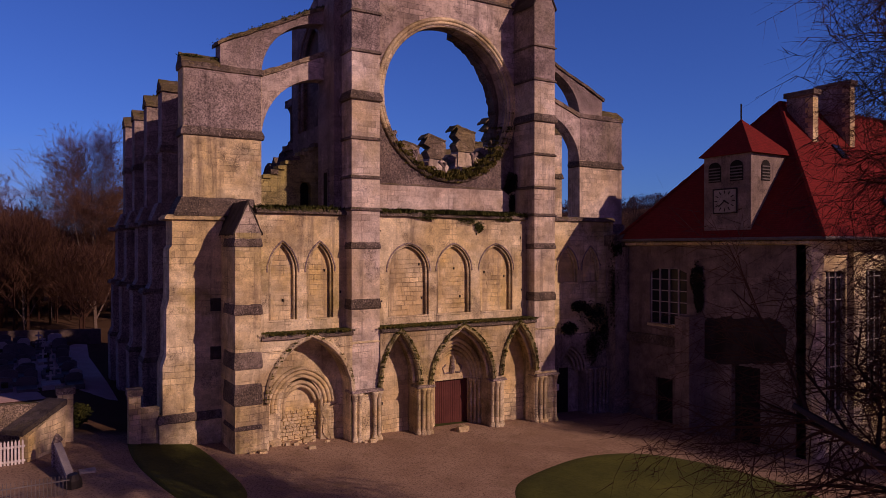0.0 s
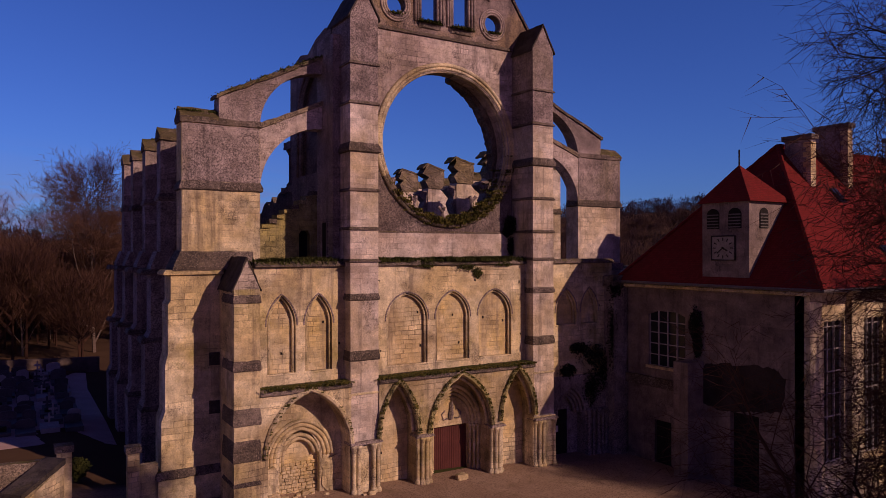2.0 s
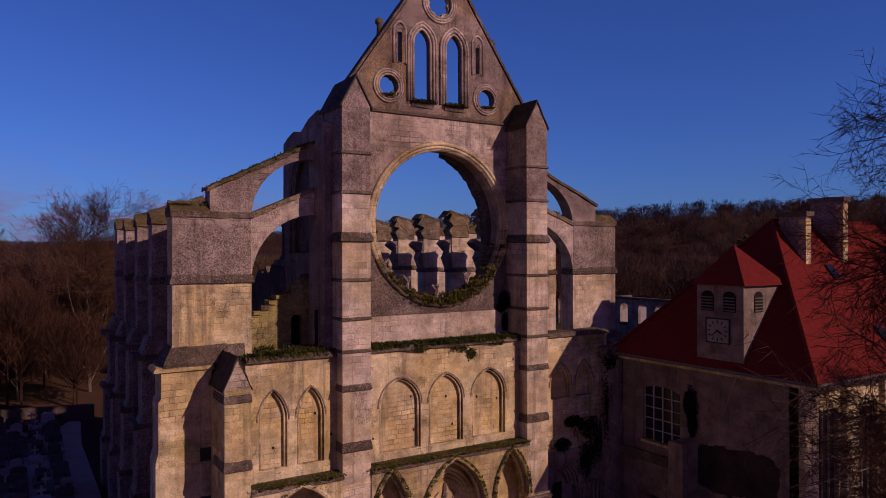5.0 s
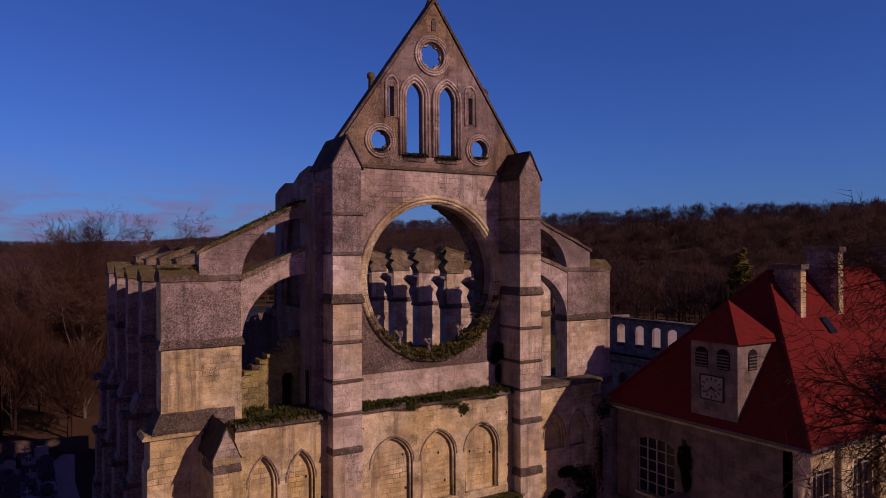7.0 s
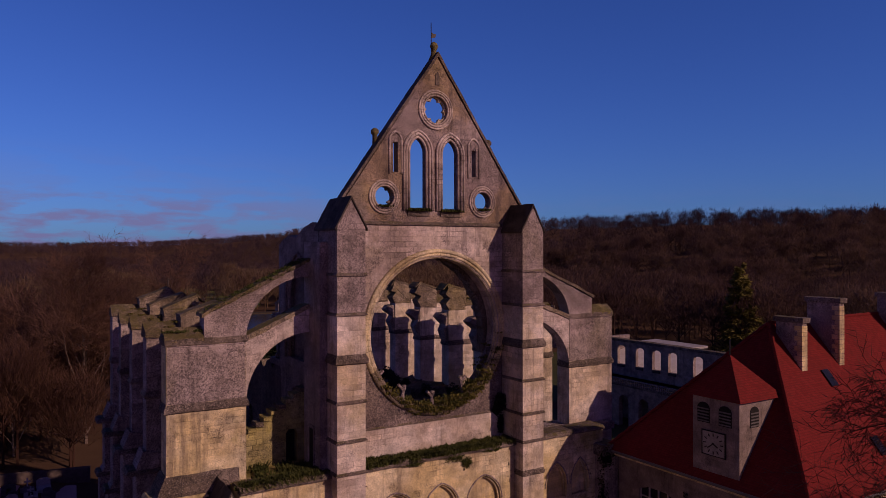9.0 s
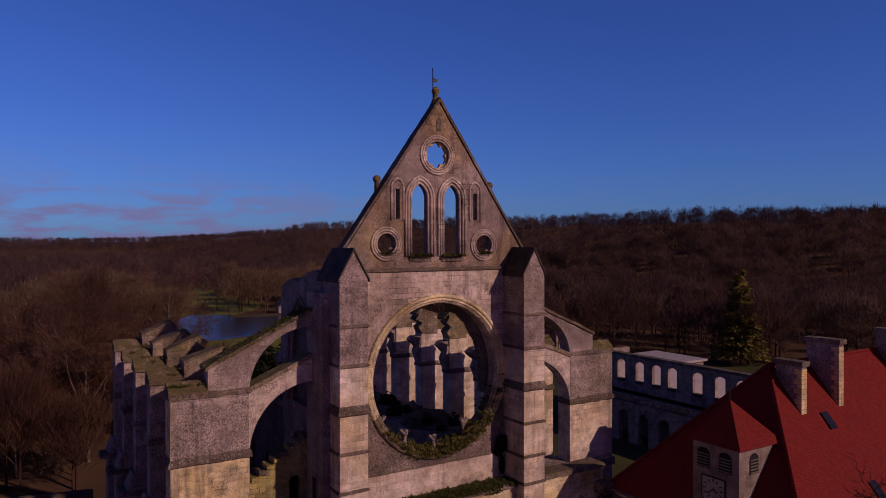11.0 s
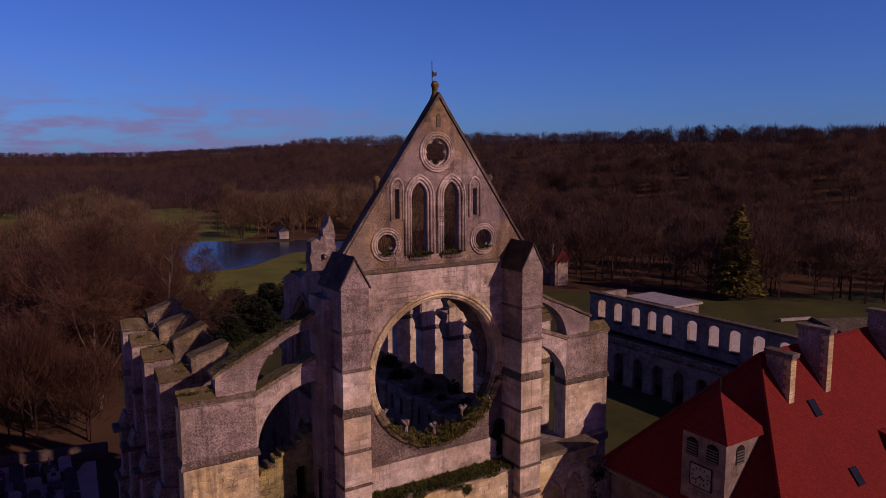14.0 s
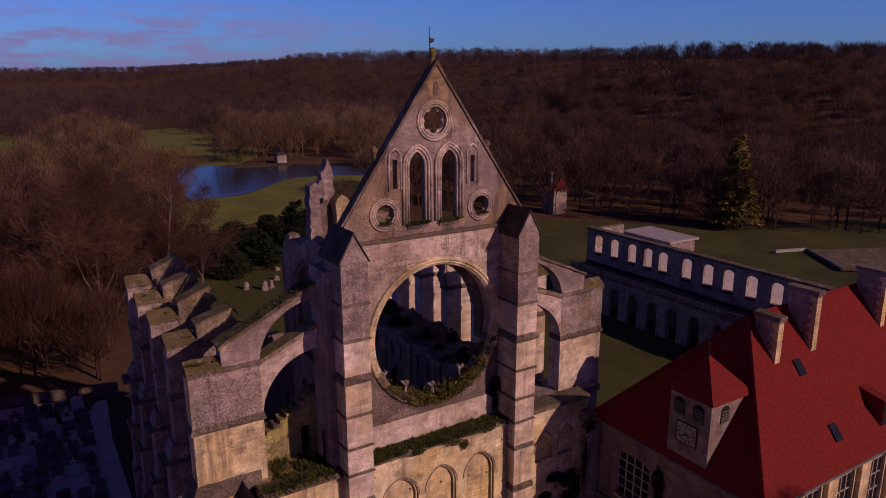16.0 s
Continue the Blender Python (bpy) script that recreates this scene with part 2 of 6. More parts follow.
STONE_ALGAE = stone("limestone_algae", (0.34, 0.29, 0.12), (0.50, 0.44, 0.24), (0.12, 0.10, 0.06), (0.42, 0.36, 0.11), 0.7, block=(0.7, 0.34), joint=0.7, moss=0.9, algae=0.3, course=0.3, moss_col=(0.20, 0.165, 0.042))
RANGE = stone("range_limestone", (0.21, 0.165, 0.15), (0.31, 0.25, 0.225), (0.15, 0.12, 0.11), (0.36, 0.30, 0.24), 0.25, joint=0.4)
RENDERED = stone("house_render", (0.20, 0.155, 0.135), (0.27, 0.215, 0.185), (0.085, 0.066, 0.062), (0.21, 0.16, 0.13), 0.30, block=(1.4, 0.5), joint=0.05, moss=0.0, pits=0.15)


def simple(name, a, b_col, scale=2.0, rough=0.9, relief=0.3, fine=14.0, metal=0.0, lo=0.35, hi=0.68):
    m, t, b = material(name, rough, metal)
    p = t.nodes.new("ShaderNodeNewGeometry").outputs["Position"]
    col = mix(t, ramp(t, noise_of(t, p, scale, 6.0, 0.65), lo, hi), a, b_col)
    col = mix(t, math_of(t, "MULTIPLY", ramp(t, noise_of(t, p, fine, 4.0, 0.7), 0.45, 0.7), 0.45), col, tuple(c * 0.5 for c in a))
    t.links.new(col, b.inputs["Base Color"])
    bump(t, b, noise_of(t, p, fine * 0.7, 5.0, 0.7), relief, 0.05)
    return m


def twiggy(name, a, b_col, c_col, patch_size, crown=0.07):
    """Masses of fine twigs: thin wood that lets light through, each crown a little different."""
    m, t, b = material(name, 1.0)
    b.inputs["Specular IOR Level"].default_value = 0.0
    p = t.nodes.new("ShaderNodeNewGeometry").outputs["Position"]
    col = mix(t, ramp(t, noise_of(t, p, patch_size, 3.0, 0.6), 0.40, 0.60), a, b_col)
    col = mix(t, ramp(t, noise_of(t, math_vec(t, p, (40.0, 7.0, 3.0)), crown, 2.0, 0.5), 0.46, 0.62), col, c_col)
    t.links.new(col, b.inputs["Base Color"])
    thin = t.nodes.new("ShaderNodeBsdfTranslucent")
    t.links.new(col, thin.inputs["Color"])
    both = t.nodes.new("ShaderNodeMixShader")
    both.inputs[0].default_value = 0.5
    t.links.new(b.outputs[0], both.inputs[1])
    t.links.new(thin.outputs[0], both.inputs[2])
    t.links.new(both.outputs[0], t.nodes["Material Output"].inputs["Surface"])
    return m


TWIG = twiggy("park_twigs", (0.215, 0.140, 0.074), (0.31, 0.215, 0.112), (0.15, 0.092, 0.058), 0.02)
# right-hand woods: browner twigs, darkened too for the shade on that side
TWIG_EAST = twiggy("valley_twigs", (0.115, 0.067, 0.052), (0.165, 0.104, 0.072), (0.078, 0.045, 0.040), 0.02)
TWIG_SHADE = twiggy("shaded_slope_twigs", (0.062, 0.037, 0.038), (0.090, 0.056, 0.050), (0.044, 0.027, 0.031), 0.006, 0.04)
# distant hills: violet aerial haze is mixed into the twig colour
TWIG_HILL = twiggy("hazy_hill_twigs", (0.115, 0.071, 0.066), (0.165, 0.110, 0.090), (0.076, 0.048, 0.052), 0.006, 0.04)
TWIG_NEAR = twiggy("near_twigs", (0.155, 0.083, 0.056), (0.215, 0.122, 0.078), (0.10, 0.054, 0.040), 0.02)
TWIG_DARK = twiggy("dark_twigs", (0.100, 0.050, 0.038), (0.150, 0.082, 0.055), (0.066, 0.034, 0.028), 0.05)

ROSE_MOSS = simple("yellow_moss", (0.07, 0.068, 0.012), (0.17, 0.145, 0.030), 1.3, 1.0, 0.5)
MOSS = simple("moss", (0.035, 0.05, 0.010), (0.085, 0.10, 0.022), 1.3, 1.0, 0.9)
GRASS = simple("lawn", (0.046, 0.058, 0.008), (0.105, 0.118, 0.017), 0.12, 1.0, 0.6, 5.0)
# two more copies of the lawn, sunlit and dimmed by colour alone
GRASS_BRIGHT = simple("sunlit_lawn", (0.10, 0.118, 0.012), (0.175, 0.185, 0.026), 0.08, 1.0, 0.5, 3.0)
GRASS_DIM = simple("dimmed_lawn", (0.036, 0.042, 0.008), (0.075, 0.080, 0.015), 0.08, 1.0, 0.5, 3.0)
LITTER = simple("woodland_floor", (0.050, 0.038, 0.022), (0.085, 0.062, 0.034), 0.05, 1.0, 0.4, 1.5)
BARK_PALE = simple("pale_bark", (0.13, 0.095, 0.075), (0.24, 0.185, 0.15), 1.5, 0.95, 0.5, 10.0)
BARK = simple("bark", (0.045, 0.034, 0.028), (0.09, 0.07, 0.055), 1.5, 0.95, 0.6, 12.0)
NEEDLE = simple("evergreen_needles", (0.010, 0.018, 0.008), (0.024, 0.035, 0.013), 0.4, 0.9, 0.0)
YEW = simple("yellow_green_needles", (0.15, 0.135, 0.024), (0.26, 0.225, 0.044), 0.4, 0.9, 0.0)
# near-black: door wood, and flat stand-in for the shade in openings
DARK = simple("door_black_and_void_shade", (0.012, 0.010, 0.009), (0.02, 0.017, 0.015), 3.0)
SOOT = simple("sooty_render", (0.026, 0.019, 0.017), (0.062, 0.046, 0.040), 0.7, 1.0, 0.4)
LEAD = simple("lead_flashing", (0.10, 0.09, 0.085), (0.17, 0.155, 0.15), 1.0, 0.6, 0.2)
DOOR_RED = simple("oxblood_boards", (0.085, 0.022, 0.018), (0.13, 0.038, 0.030), 0.9, 0.6, 0.2)
WHITE = simple("white_paint", (0.62, 0.58, 0.52), (0.76, 0.73, 0.67), 2.0, 0.6, 0.1)
BARS = simple("weathered_glazing_bars", (0.38, 0.34, 0.31), (0.52, 0.47, 0.43), 2.0, 0.7, 0.1)
WINDOW_BACKING = simple("bright_window_backing", (0.66, 0.60, 0.54), (0.80, 0.75, 0.70), 0.8, 0.9, 0.2)
DIAL = simple("clock_dial", (0.22, 0.20, 0.18), (0.36, 0.33, 0.30), 2.0, 0.7, 0.1)
RUBBLE = simple("flint_rubble", (0.075, 0.058, 0.05), (0.16, 0.12, 0.10), 2.5, 0.95, 0.8, 5.0)
IRON = simple("iron", (0.03, 0.028, 0.027), (0.06, 0.05, 0.045), 3.0, 0.5, 0.2, metal=0.6)
SLATE = simple("grave_stone", (0.055, 0.05, 0.05), (0.15, 0.135, 0.13), 0.35, 0.55, 0.2)
SLATE_PALE = simple("pale_grave_stone", (0.30, 0.28, 0.26), (0.46, 0.43, 0.40), 0.7, 0.7, 0.2)


def tile_material():
    m, t, b = material("red_clay_tiles", 0.9)
    b.inputs["Specular IOR Level"].default_value = 0.1
    p = t.nodes.new("ShaderNodeNewGeometry").outputs["Position"]
    sep = t.nodes.new("ShaderNodeSeparateXYZ")
    t.links.new(p, sep.inputs[0])
    flat = t.nodes.new("ShaderNodeCombineXYZ")
    t.links.new(math_of(t, "ADD", sep.outputs[0], sep.outputs[1]), flat.inputs[0])
    t.links.new(sep.outputs[2], flat.inputs[1])
    br = node(t, "ShaderNodeTexBrick", Scale=1.0, Mortar_Size=0.012, Brick_Width=0.20, Row_Height=0.13)
    br.inputs["Color1"].default_value, br.inputs["Color2"].default_value = (0.1,) * 3 + (1,), (0.9,) * 3 + (1,)
    t.links.new(flat.outputs[0], br.inputs["Vector"])
    col = mix(t, br.outputs[0], (0.155, 0.016, 0.013), (0.225, 0.026, 0.020))
    col = mix(t, math_of(t, "MULTIPLY", ramp(t, noise_of(t, p, 0.5, 6.0, 0.7), 0.45, 0.75), 0.5), col, (0.11, 0.022, 0.015))
    col = mix(t, math_of(t, "MULTIPLY", br.outputs["Fac"], 0.55), col, (0.10, 0.02, 0.014))
    t.links.new(col, b.inputs["Base Color"])
    return m


TILE = tile_material()


def glassy(name, colour, rough):
    m, t, b = material(name, rough)
    b.inputs["Specular IOR Level"].default_value = 0.2
    p = t.nodes.new("ShaderNodeNewGeometry").outputs["Position"]
    t.links.new(mix(t, noise_of(t, p, 1.0, 2.0), colour, tuple(c * 1.8 for c in colour)), b.inputs["Base Color"])
    bump(t, b, noise_of(t, p, 2.5, 3.0), 0.06, 0.05)
    return m


GLASS = glassy("old_window_glass", (0.012, 0.013, 0.016), 0.12)
WATER = glassy("pond_water", (0.014, 0.018, 0.022), 0.2)

# ---- mesh helpers ----
from mathutils.geometry import tessellate_polygon


def group(name, label, category, at=(0, 0, 0), set_of="", kind=""):
    e = new(name)
    e.location = at
    e.empty_display_size = 0.3
    return tagged(e, label, category, set_of, kind)


def origin_of(ob):
    v = Vector()
    while ob:
        v += ob.location
        ob = ob.parent
    return v


def finish(name, bm, mat, smooth=False):
    me = bpy.data.meshes.new(name)
    bmesh.ops.recalc_face_normals(bm, faces=bm.faces)
    bm.to_mesh(me)
    bm.free()
    me.materials.append(mat)
    if smooth:
        me.polygons.foreach_set("use_smooth", [True] * len(me.polygons))
    return me


def part(name, bm, mat, parent, label="", smooth=False):
    """One mesh under a thing; the bmesh is in world coordinates."""
    bmesh.ops.translate(bm, vec=-origin_of(parent), verts=bm.verts)
    ob = new(name, finish(name, bm, mat, smooth))
    ob.parent = parent
    return tagged(ob, label) if label else ob


def thing(name, bm, mat, label, category, set_of="", kind="", smooth=False):
    ob = new(name, finish(name, bm, mat, smooth))
    return tagged(ob, label, category, set_of, kind)


def B():
    return bmesh.new()


def box(bm, x0, x1, y0, y1, z0, z1):
    v = [bm.verts.new(c) for c in ((x0, y0, z0), (x1, y0, z0), (x1, y1, z0), (x0, y1, z0), (x0, y0, z1), (x1, y0, z1), (x1, y1, z1), (x0, y1, z1))]
    for f in ((0, 3, 2, 1), (4, 5, 6, 7), (0, 1, 5, 4), (1, 2, 6, 5), (2, 3, 7, 6), (3, 0, 4, 7)):
        bm.faces.new([v[i] for i in f])
    return bm


def plate(bm, outer, a0, a1, holes=(), axis="y"):
    """A slab between a0 and a1 along axis, its outline (u, z) with holes cut through."""
    loops = [list(outer), *[list(h) for h in holes]]
    pts = [q for l in loops for q in l]
    tris = tessellate_polygon([[Vector((u, z, 0)) for u, z in l] for l in loops])
    put = (lambda u, a, z: (u, a, z)) if axis == "y" else (lambda u, a, z: (a, u, z))
    front = [bm.verts.new(put(u, a0, z)) for u, z in pts]
    back = [bm.verts.new(put(u, a1, z)) for u, z in pts]
    for i, j, k in tris:
        if len({i, j, k}) == 3:
            try:
                bm.faces.new((front[i], front[j], front[k]))
                bm.faces.new((back[k], back[j], back[i]))
            except ValueError:
                pass
    n = 0
    for l in loops:
        for i in range(len(l)):
            j = (i + 1) % len(l)
            bm.faces.new((front[n + i], front[n + j], back[n + j], back[n + i]))
        n += len(l)
    return bm


def arch(x0, x1, zb, zs, za, n=9):
    """Outline of a pointed opening, from the foot of the left jamb over the apex to the right foot."""
    xm, w, h = (x0 + x1) / 2, (x1 - x0) / 2, za - zs
    r = (w * w + h * h) / (2 * w)
    a = math.atan2(h, r - w)
    left = [(x0 + r - r * math.cos(a * i / n), zs + r * math.sin(a * i / n)) for i in range(n + 1)]
    right = [(2 * xm - u, z) for u, z in reversed(left[:-1])]
    pts = left + right
    if zb < zs - 0.001:
        pts = [(x0, zb)] + pts + [(x1, zb)]
    return pts


def circle(x, z, r, n=48, start=0.0):
    return [(x + r * math.cos(start + 2 * math.pi * i / n), z + r * math.sin(start + 2 * math.pi * i / n)) for i in range(n)]


def tube(bm, pts, radii, sides=6, closed=False):
    """A round bar along pts."""
    pts = [Vector(p) for p in pts]
    if isinstance(radii, (int, float)):
        radii = [radii] * len(pts)
    rings, side = [], None
    for i, p in enumerate(pts):
        d = (pts[(i + 1) % len(pts)] if closed or i + 1 < len(pts) else p) - (pts[i - 1] if closed or i else p)
        d.normalize()
        if side is None or abs(side.dot(d)) > 0.95:
            side = d.orthogonal().normalized()
        side = (side - d * side.dot(d)).normalized()
        up = d.cross(side)
        rings.append([bm.verts.new(p + (side * math.cos(2 * math.pi * k / sides) + up * math.sin(2 * math.pi * k / sides)) * radii[i]) for k in range(sides)])
    m = len(rings)
    for i in range(m if closed else m - 1):
        a, b = rings[i], rings[(i + 1) % m]
        for k in range(sides):
            bm.faces.new((a[k], a[(k + 1) % sides], b[(k + 1) % sides], b[k]))
    if not closed:
        bm.faces.new(list(reversed(rings[0])))
        bm.faces.new(rings[-1])
    return bm


def moulding(bm, pts, y, r, sides=6):
    return tube(bm, [(u, y, z) for u, z in pts], r, sides)


def shaft(bm, x, y, z0, z1, r, sides=10):
    """A column shaft with base and bell capital."""
    prof = [(r * 1.7, z0), (r * 1.7, z0 + 0.25), (r * 1.35, z0 + 0.32), (r, z0 + 0.45), (r, z1 - 0.45), (r * 1.1, z1 - 0.42), (r * 1.6, z1 - 0.16), (r * 1.75, z1 - 0.14), (r * 1.75, z1)]
    rings = [[bm.verts.new((x + q * math.cos(2 * math.pi * k / sides), y + q * math.sin(2 * math.pi * k / sides), z)) for k in range(sides)] for q, z in prof]
    for a, b in zip(rings, rings[1:]):
        for k in range(sides):
            bm.faces.new((a[k], a[(k + 1) % sides], b[(k + 1) % sides], b[k]))
    bm.faces.new(list(reversed(rings[0])))
    bm.faces.new(rings[-1])
    return bm


def roughen(bm, amount, scale=1.2, cut=0.0):
    """Breaks straight edges: worn stone."""
    if cut:
        long = [e for e in bm.edges if e.calc_length() > cut]
        while long and len(bm.edges) < 9000:
            bmesh.ops.subdivide_edges(bm, edges=long, cuts=1)
            long = [e for e in bm.edges if e.calc_length() > cut]
    for v in bm.verts:
        v.co += noise.noise_vector(v.co * scale) * amount + noise.noise_vector(v.co * scale * 3.7) * amount * 0.5
    return bm


def band(bm, x0, x1, y0, z, h=0.22, out=0.10, y1=None, sides=True):
    """A string course: weathered top, undercut drip, returned round the sides."""
    y1 = y0 + 0.5 if y1 is None else y1
    e = out if sides else 0.0
    prof = [(0.0, h), (1.0, h * 0.45), (1.0, h * 0.1), (0.45, 0.0)]
    rows = []
    for f, dz in prof:
        o, s = out * f, e * f
        rows.append([bm.verts.new(c) for c in ((x0 - s, y1, z + dz), (x0 - s, y0 - o, z + dz), (x1 + s, y0 - o, z + dz), (x1 + s, y1, z + dz))])
    for a, b in zip(rows, rows[1:]):
        for k in range(3):
            bm.faces.new((a[k], a[k + 1], b[k + 1], b[k]))
        bm.faces.new((a[3], a[0], b[0], b[3]))
    bm.faces.new(rows[0])
    bm.faces.new(list(reversed(rows[-1])))
    return bm


def smooth01(t):
    t = min(1.0, max(0.0, t))
    return t * t * (3 - 2 * t)


def ground_z(x, y):
    """Height of the land: the forecourt falls gently to the right, wooded hills stand round the valley."""
    q = max(x, -22.0)
    z = max(-1.1, 0.28 - 0.045 * q + 0.06 * max(0.0, -17 - q) ** 1.3)
    r = math.hypot(x + 26, y + 40)
    z *= 1 - smooth01((r - 110) / 120)
    az = math.degrees(math.atan2(x + 26, y + 40))
    keys = ((-180, 2400, 34), (-60, 2400, 34), (8, 2500, 41), (15, 1900, 50), (21, 1400, 60), (32, 1000, 57), (41, 800, 50), (52, 680, 49), (63, 620, 49), (95, 620, 50), (140, 900, 50), (180, 2400, 34))
    for (a, d0, h0), (b, d1, h1) in zip(keys, keys[1:]):
        if a <= az <= b:
            f = (az - a) / (b - a)
            d, h = d0 + (d1 - d0) * f, h0 + (h1 - h0) * f
    return z + h * smooth01((r - d * 0.45) / (d * 0.55)) + noise.noise((x * 0.006, y * 0.006, 3.3)) * 5 * smooth01((r - 380) / 300)

# ---- ground ----
def ground_sheet():
    bm = B()
    radii = [0, 1.5, 3, 4.5, 6, 7.5, 9, 10.5, 12, 13.5, 15, 16.5, 18, 19.5, 21, 22.5, 24, 27, 30, 33, 36, 40, 44, 48, 53, 58, 64, 70, 78, 86, 95, 105, 116, 130, 145, 165, 190, 220, 255, 300, 350, 410, 480, 560, 640, 720, 820, 940, 1080, 1250, 1450, 1700, 2000, 2400, 2900, 3500, 4300]
    n, cx, cy = 180, -8.0, -6.0
    rows = []
    for r in radii[1:]:
        rows.append([bm.verts.new((cx + r * math.sin(2 * math.pi * k / n), cy + r * math.cos(2 * math.pi * k / n), ground_z(cx + r * math.sin(2 * math.pi * k / n), cy + r * math.cos(2 * math.pi * k / n)))) for k in range(n)])
    mid = bm.verts.new((cx, cy, ground_z(cx, cy)))
    for k in range(n):
        bm.faces.new((mid, rows[0][(k + 1) % n], rows[0][k]))
    for a, b in zip(rows, rows[1:]):
        for k in range(n):
            bm.faces.new((a[k], a[(k + 1) % n], b[(k + 1) % n], b[k]))
    return bm


def ground_material():
    m, t, b = material("ground", 1.0)
    b.inputs["Specular IOR Level"].default_value = 0.0
    p = t.nodes.new("ShaderNodeNewGeometry").outputs["Position"]
    sep = t.nodes.new("ShaderNodeSeparateXYZ")
    t.links.new(p, sep.inputs[0])
    wob = math_of(t, "MULTIPLY", math_of(t, "SUBTRACT", noise_of(t, p, 0.12, 4.0), 0.5), 14.0)
    gravel = mix(t, ramp(t, noise_of(t, p, 0.22, 6.0, 0.7), 0.35, 0.7), (0.29, 0.198, 0.135), (0.43, 0.315, 0.22))
    gravel = mix(t, math_of(t, "MULTIPLY", ramp(t, noise_of(t, p, 9.0, 4.0, 0.8), 0.5, 0.62), 0.7), gravel, (0.085, 0.058, 0.045))
    gravel = mix(t, math_of(t, "MULTIPLY", ramp(t, noise_of(t, p, 0.7, 4.0, 0.6), 0.56, 0.7), 0.35), gravel, (0.16, 0.12, 0.06))
    litter = mix(t, ramp(t, noise_of(t, p, 0.04, 6.0, 0.7), 0.35, 0.7), (0.080, 0.049, 0.032), (0.125, 0.078, 0.047))
    yy = math_of(t, "DIVIDE", math_of(t, "SUBTRACT", math_of(t, "ADD", sep.outputs[1], math_of(t, "MULTIPLY", wob, 0.1)), 4.0), 1.5)
    col = mix(t, ramp(t, yy, 0.0, 1.0), gravel, litter)
    t.links.new(col, b.inputs["Base Color"])
    bump(t, b, noise_of(t, p, 8.0, 5.0, 0.75), 0.5, 0.06)
    return m


thing("ground", ground_sheet(), ground_material(), "brown gravel forecourt running into winter grass and woodland floor", "ground", kind="structure", smooth=True)


def patch(name, outline, mat, label, category, lift=0.09, rings=10, level=None, kind="structure"):
    """A slightly raised sheet that follows the land inside an outline of (x, y)."""
    bm = B()
    cx, cy = sum(p[0] for p in outline) / len(outline), sum(p[1] for p in outline) / len(outline)
    rows = []
    for i in range(1, rings + 2):
        f, dz = (i / rings, lift) if i <= rings else (1.0 + 0.12 / 3, -0.04)
        rows.append([])
        for px, py in outline:
            x, y = cx + (px - cx) * f, cy + (py - cy) * f
            rows[-1].append(bm.verts.new((x, y, (ground_z(x, y) if level is None else level) + dz)))
    c = bm.verts.new((cx, cy, (ground_z(cx, cy) if level is None else level) + lift))
    n = len(outline)
    for k in range(n):
        bm.faces.new((c, rows[0][k], rows[0][(k + 1) % n]))
    for a, b in zip(rows, rows[1:]):
        for k in range(n):
            bm.faces.new((a[k], b[k], b[(k + 1) % n], a[(k + 1) % n]))
    return thing(name, bm, mat, label, category, kind=kind, smooth=True)


def spline(points, n=10):
    """A closed smooth line through points."""
    m, res = len(points), []
    for i in range(m):
        p0, p1, p2, p3 = (Vector(points[(i + k - 1) % m]) for k in range(4))
        for s in range(n):
            t = s / n
            res.append(tuple(0.5 * (2 * p1 + (p2 - p0) * t + (2 * p0 - 5 * p1 + 4 * p2 - p3) * t * t + (3 * p1 - p0 - 3 * p2 + p3) * t ** 3)))
    return res


patch("lawn", spline([(-19.9, 4.2), (-20.4, -2.5), (-19.0, -9.5), (-16.8, -8.0), (-16.6, -3.5), (-17.0, 1.5), (-18.2, 4.0)]), GRASS, "small kidney-shaped lawn on the gravel forecourt", "lawn")
patch("lawn", spline([(-7.0, -17.0), (-4.6, -12.4), (-0.8, -10.4), (3.1, -9.6), (6.4, -10.9), (8.2, -15.0), (8.0, -20.0), (4.0, -25.5), (-2.5, -25.5), (-6.5, -21.5)]), GRASS, "large round lawn before the west front", "lawn")
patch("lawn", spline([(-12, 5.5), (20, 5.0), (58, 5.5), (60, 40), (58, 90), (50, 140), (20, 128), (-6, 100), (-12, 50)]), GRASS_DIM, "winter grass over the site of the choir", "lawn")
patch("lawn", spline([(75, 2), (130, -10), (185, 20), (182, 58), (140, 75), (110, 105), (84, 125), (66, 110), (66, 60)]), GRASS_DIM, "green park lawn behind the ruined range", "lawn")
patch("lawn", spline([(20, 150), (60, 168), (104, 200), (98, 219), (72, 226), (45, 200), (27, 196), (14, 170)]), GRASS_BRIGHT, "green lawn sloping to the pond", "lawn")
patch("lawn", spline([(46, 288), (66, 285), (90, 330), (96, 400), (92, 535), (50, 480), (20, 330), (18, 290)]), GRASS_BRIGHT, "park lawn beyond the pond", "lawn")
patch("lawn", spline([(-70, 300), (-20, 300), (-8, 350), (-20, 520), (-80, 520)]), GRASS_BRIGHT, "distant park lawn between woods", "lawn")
patch("pond", spline([(28, 199), (45, 203), (60, 216), (72, 229), (98, 221), (112, 232), (104, 252), (84, 270), (60, 281), (46, 286), (36, 262), (30, 225)]), WATER, "still dark park pond with a wooded islet", "pond", 0.06, level=0.0)

# ---- the west front of the ruined abbey church ----
abbey = group("abbey_front", "ruined Gothic abbey front of golden limestone with empty rose window", "church ruin")

# porch storey with its arched recesses, then the blind-arcaded storey
LEDGE, TERRACE = 7.25, 14.35
P = ((-15.35, -13.9), (-8.35, -6.48), (5.66, 7.52))         # buttresses of the front


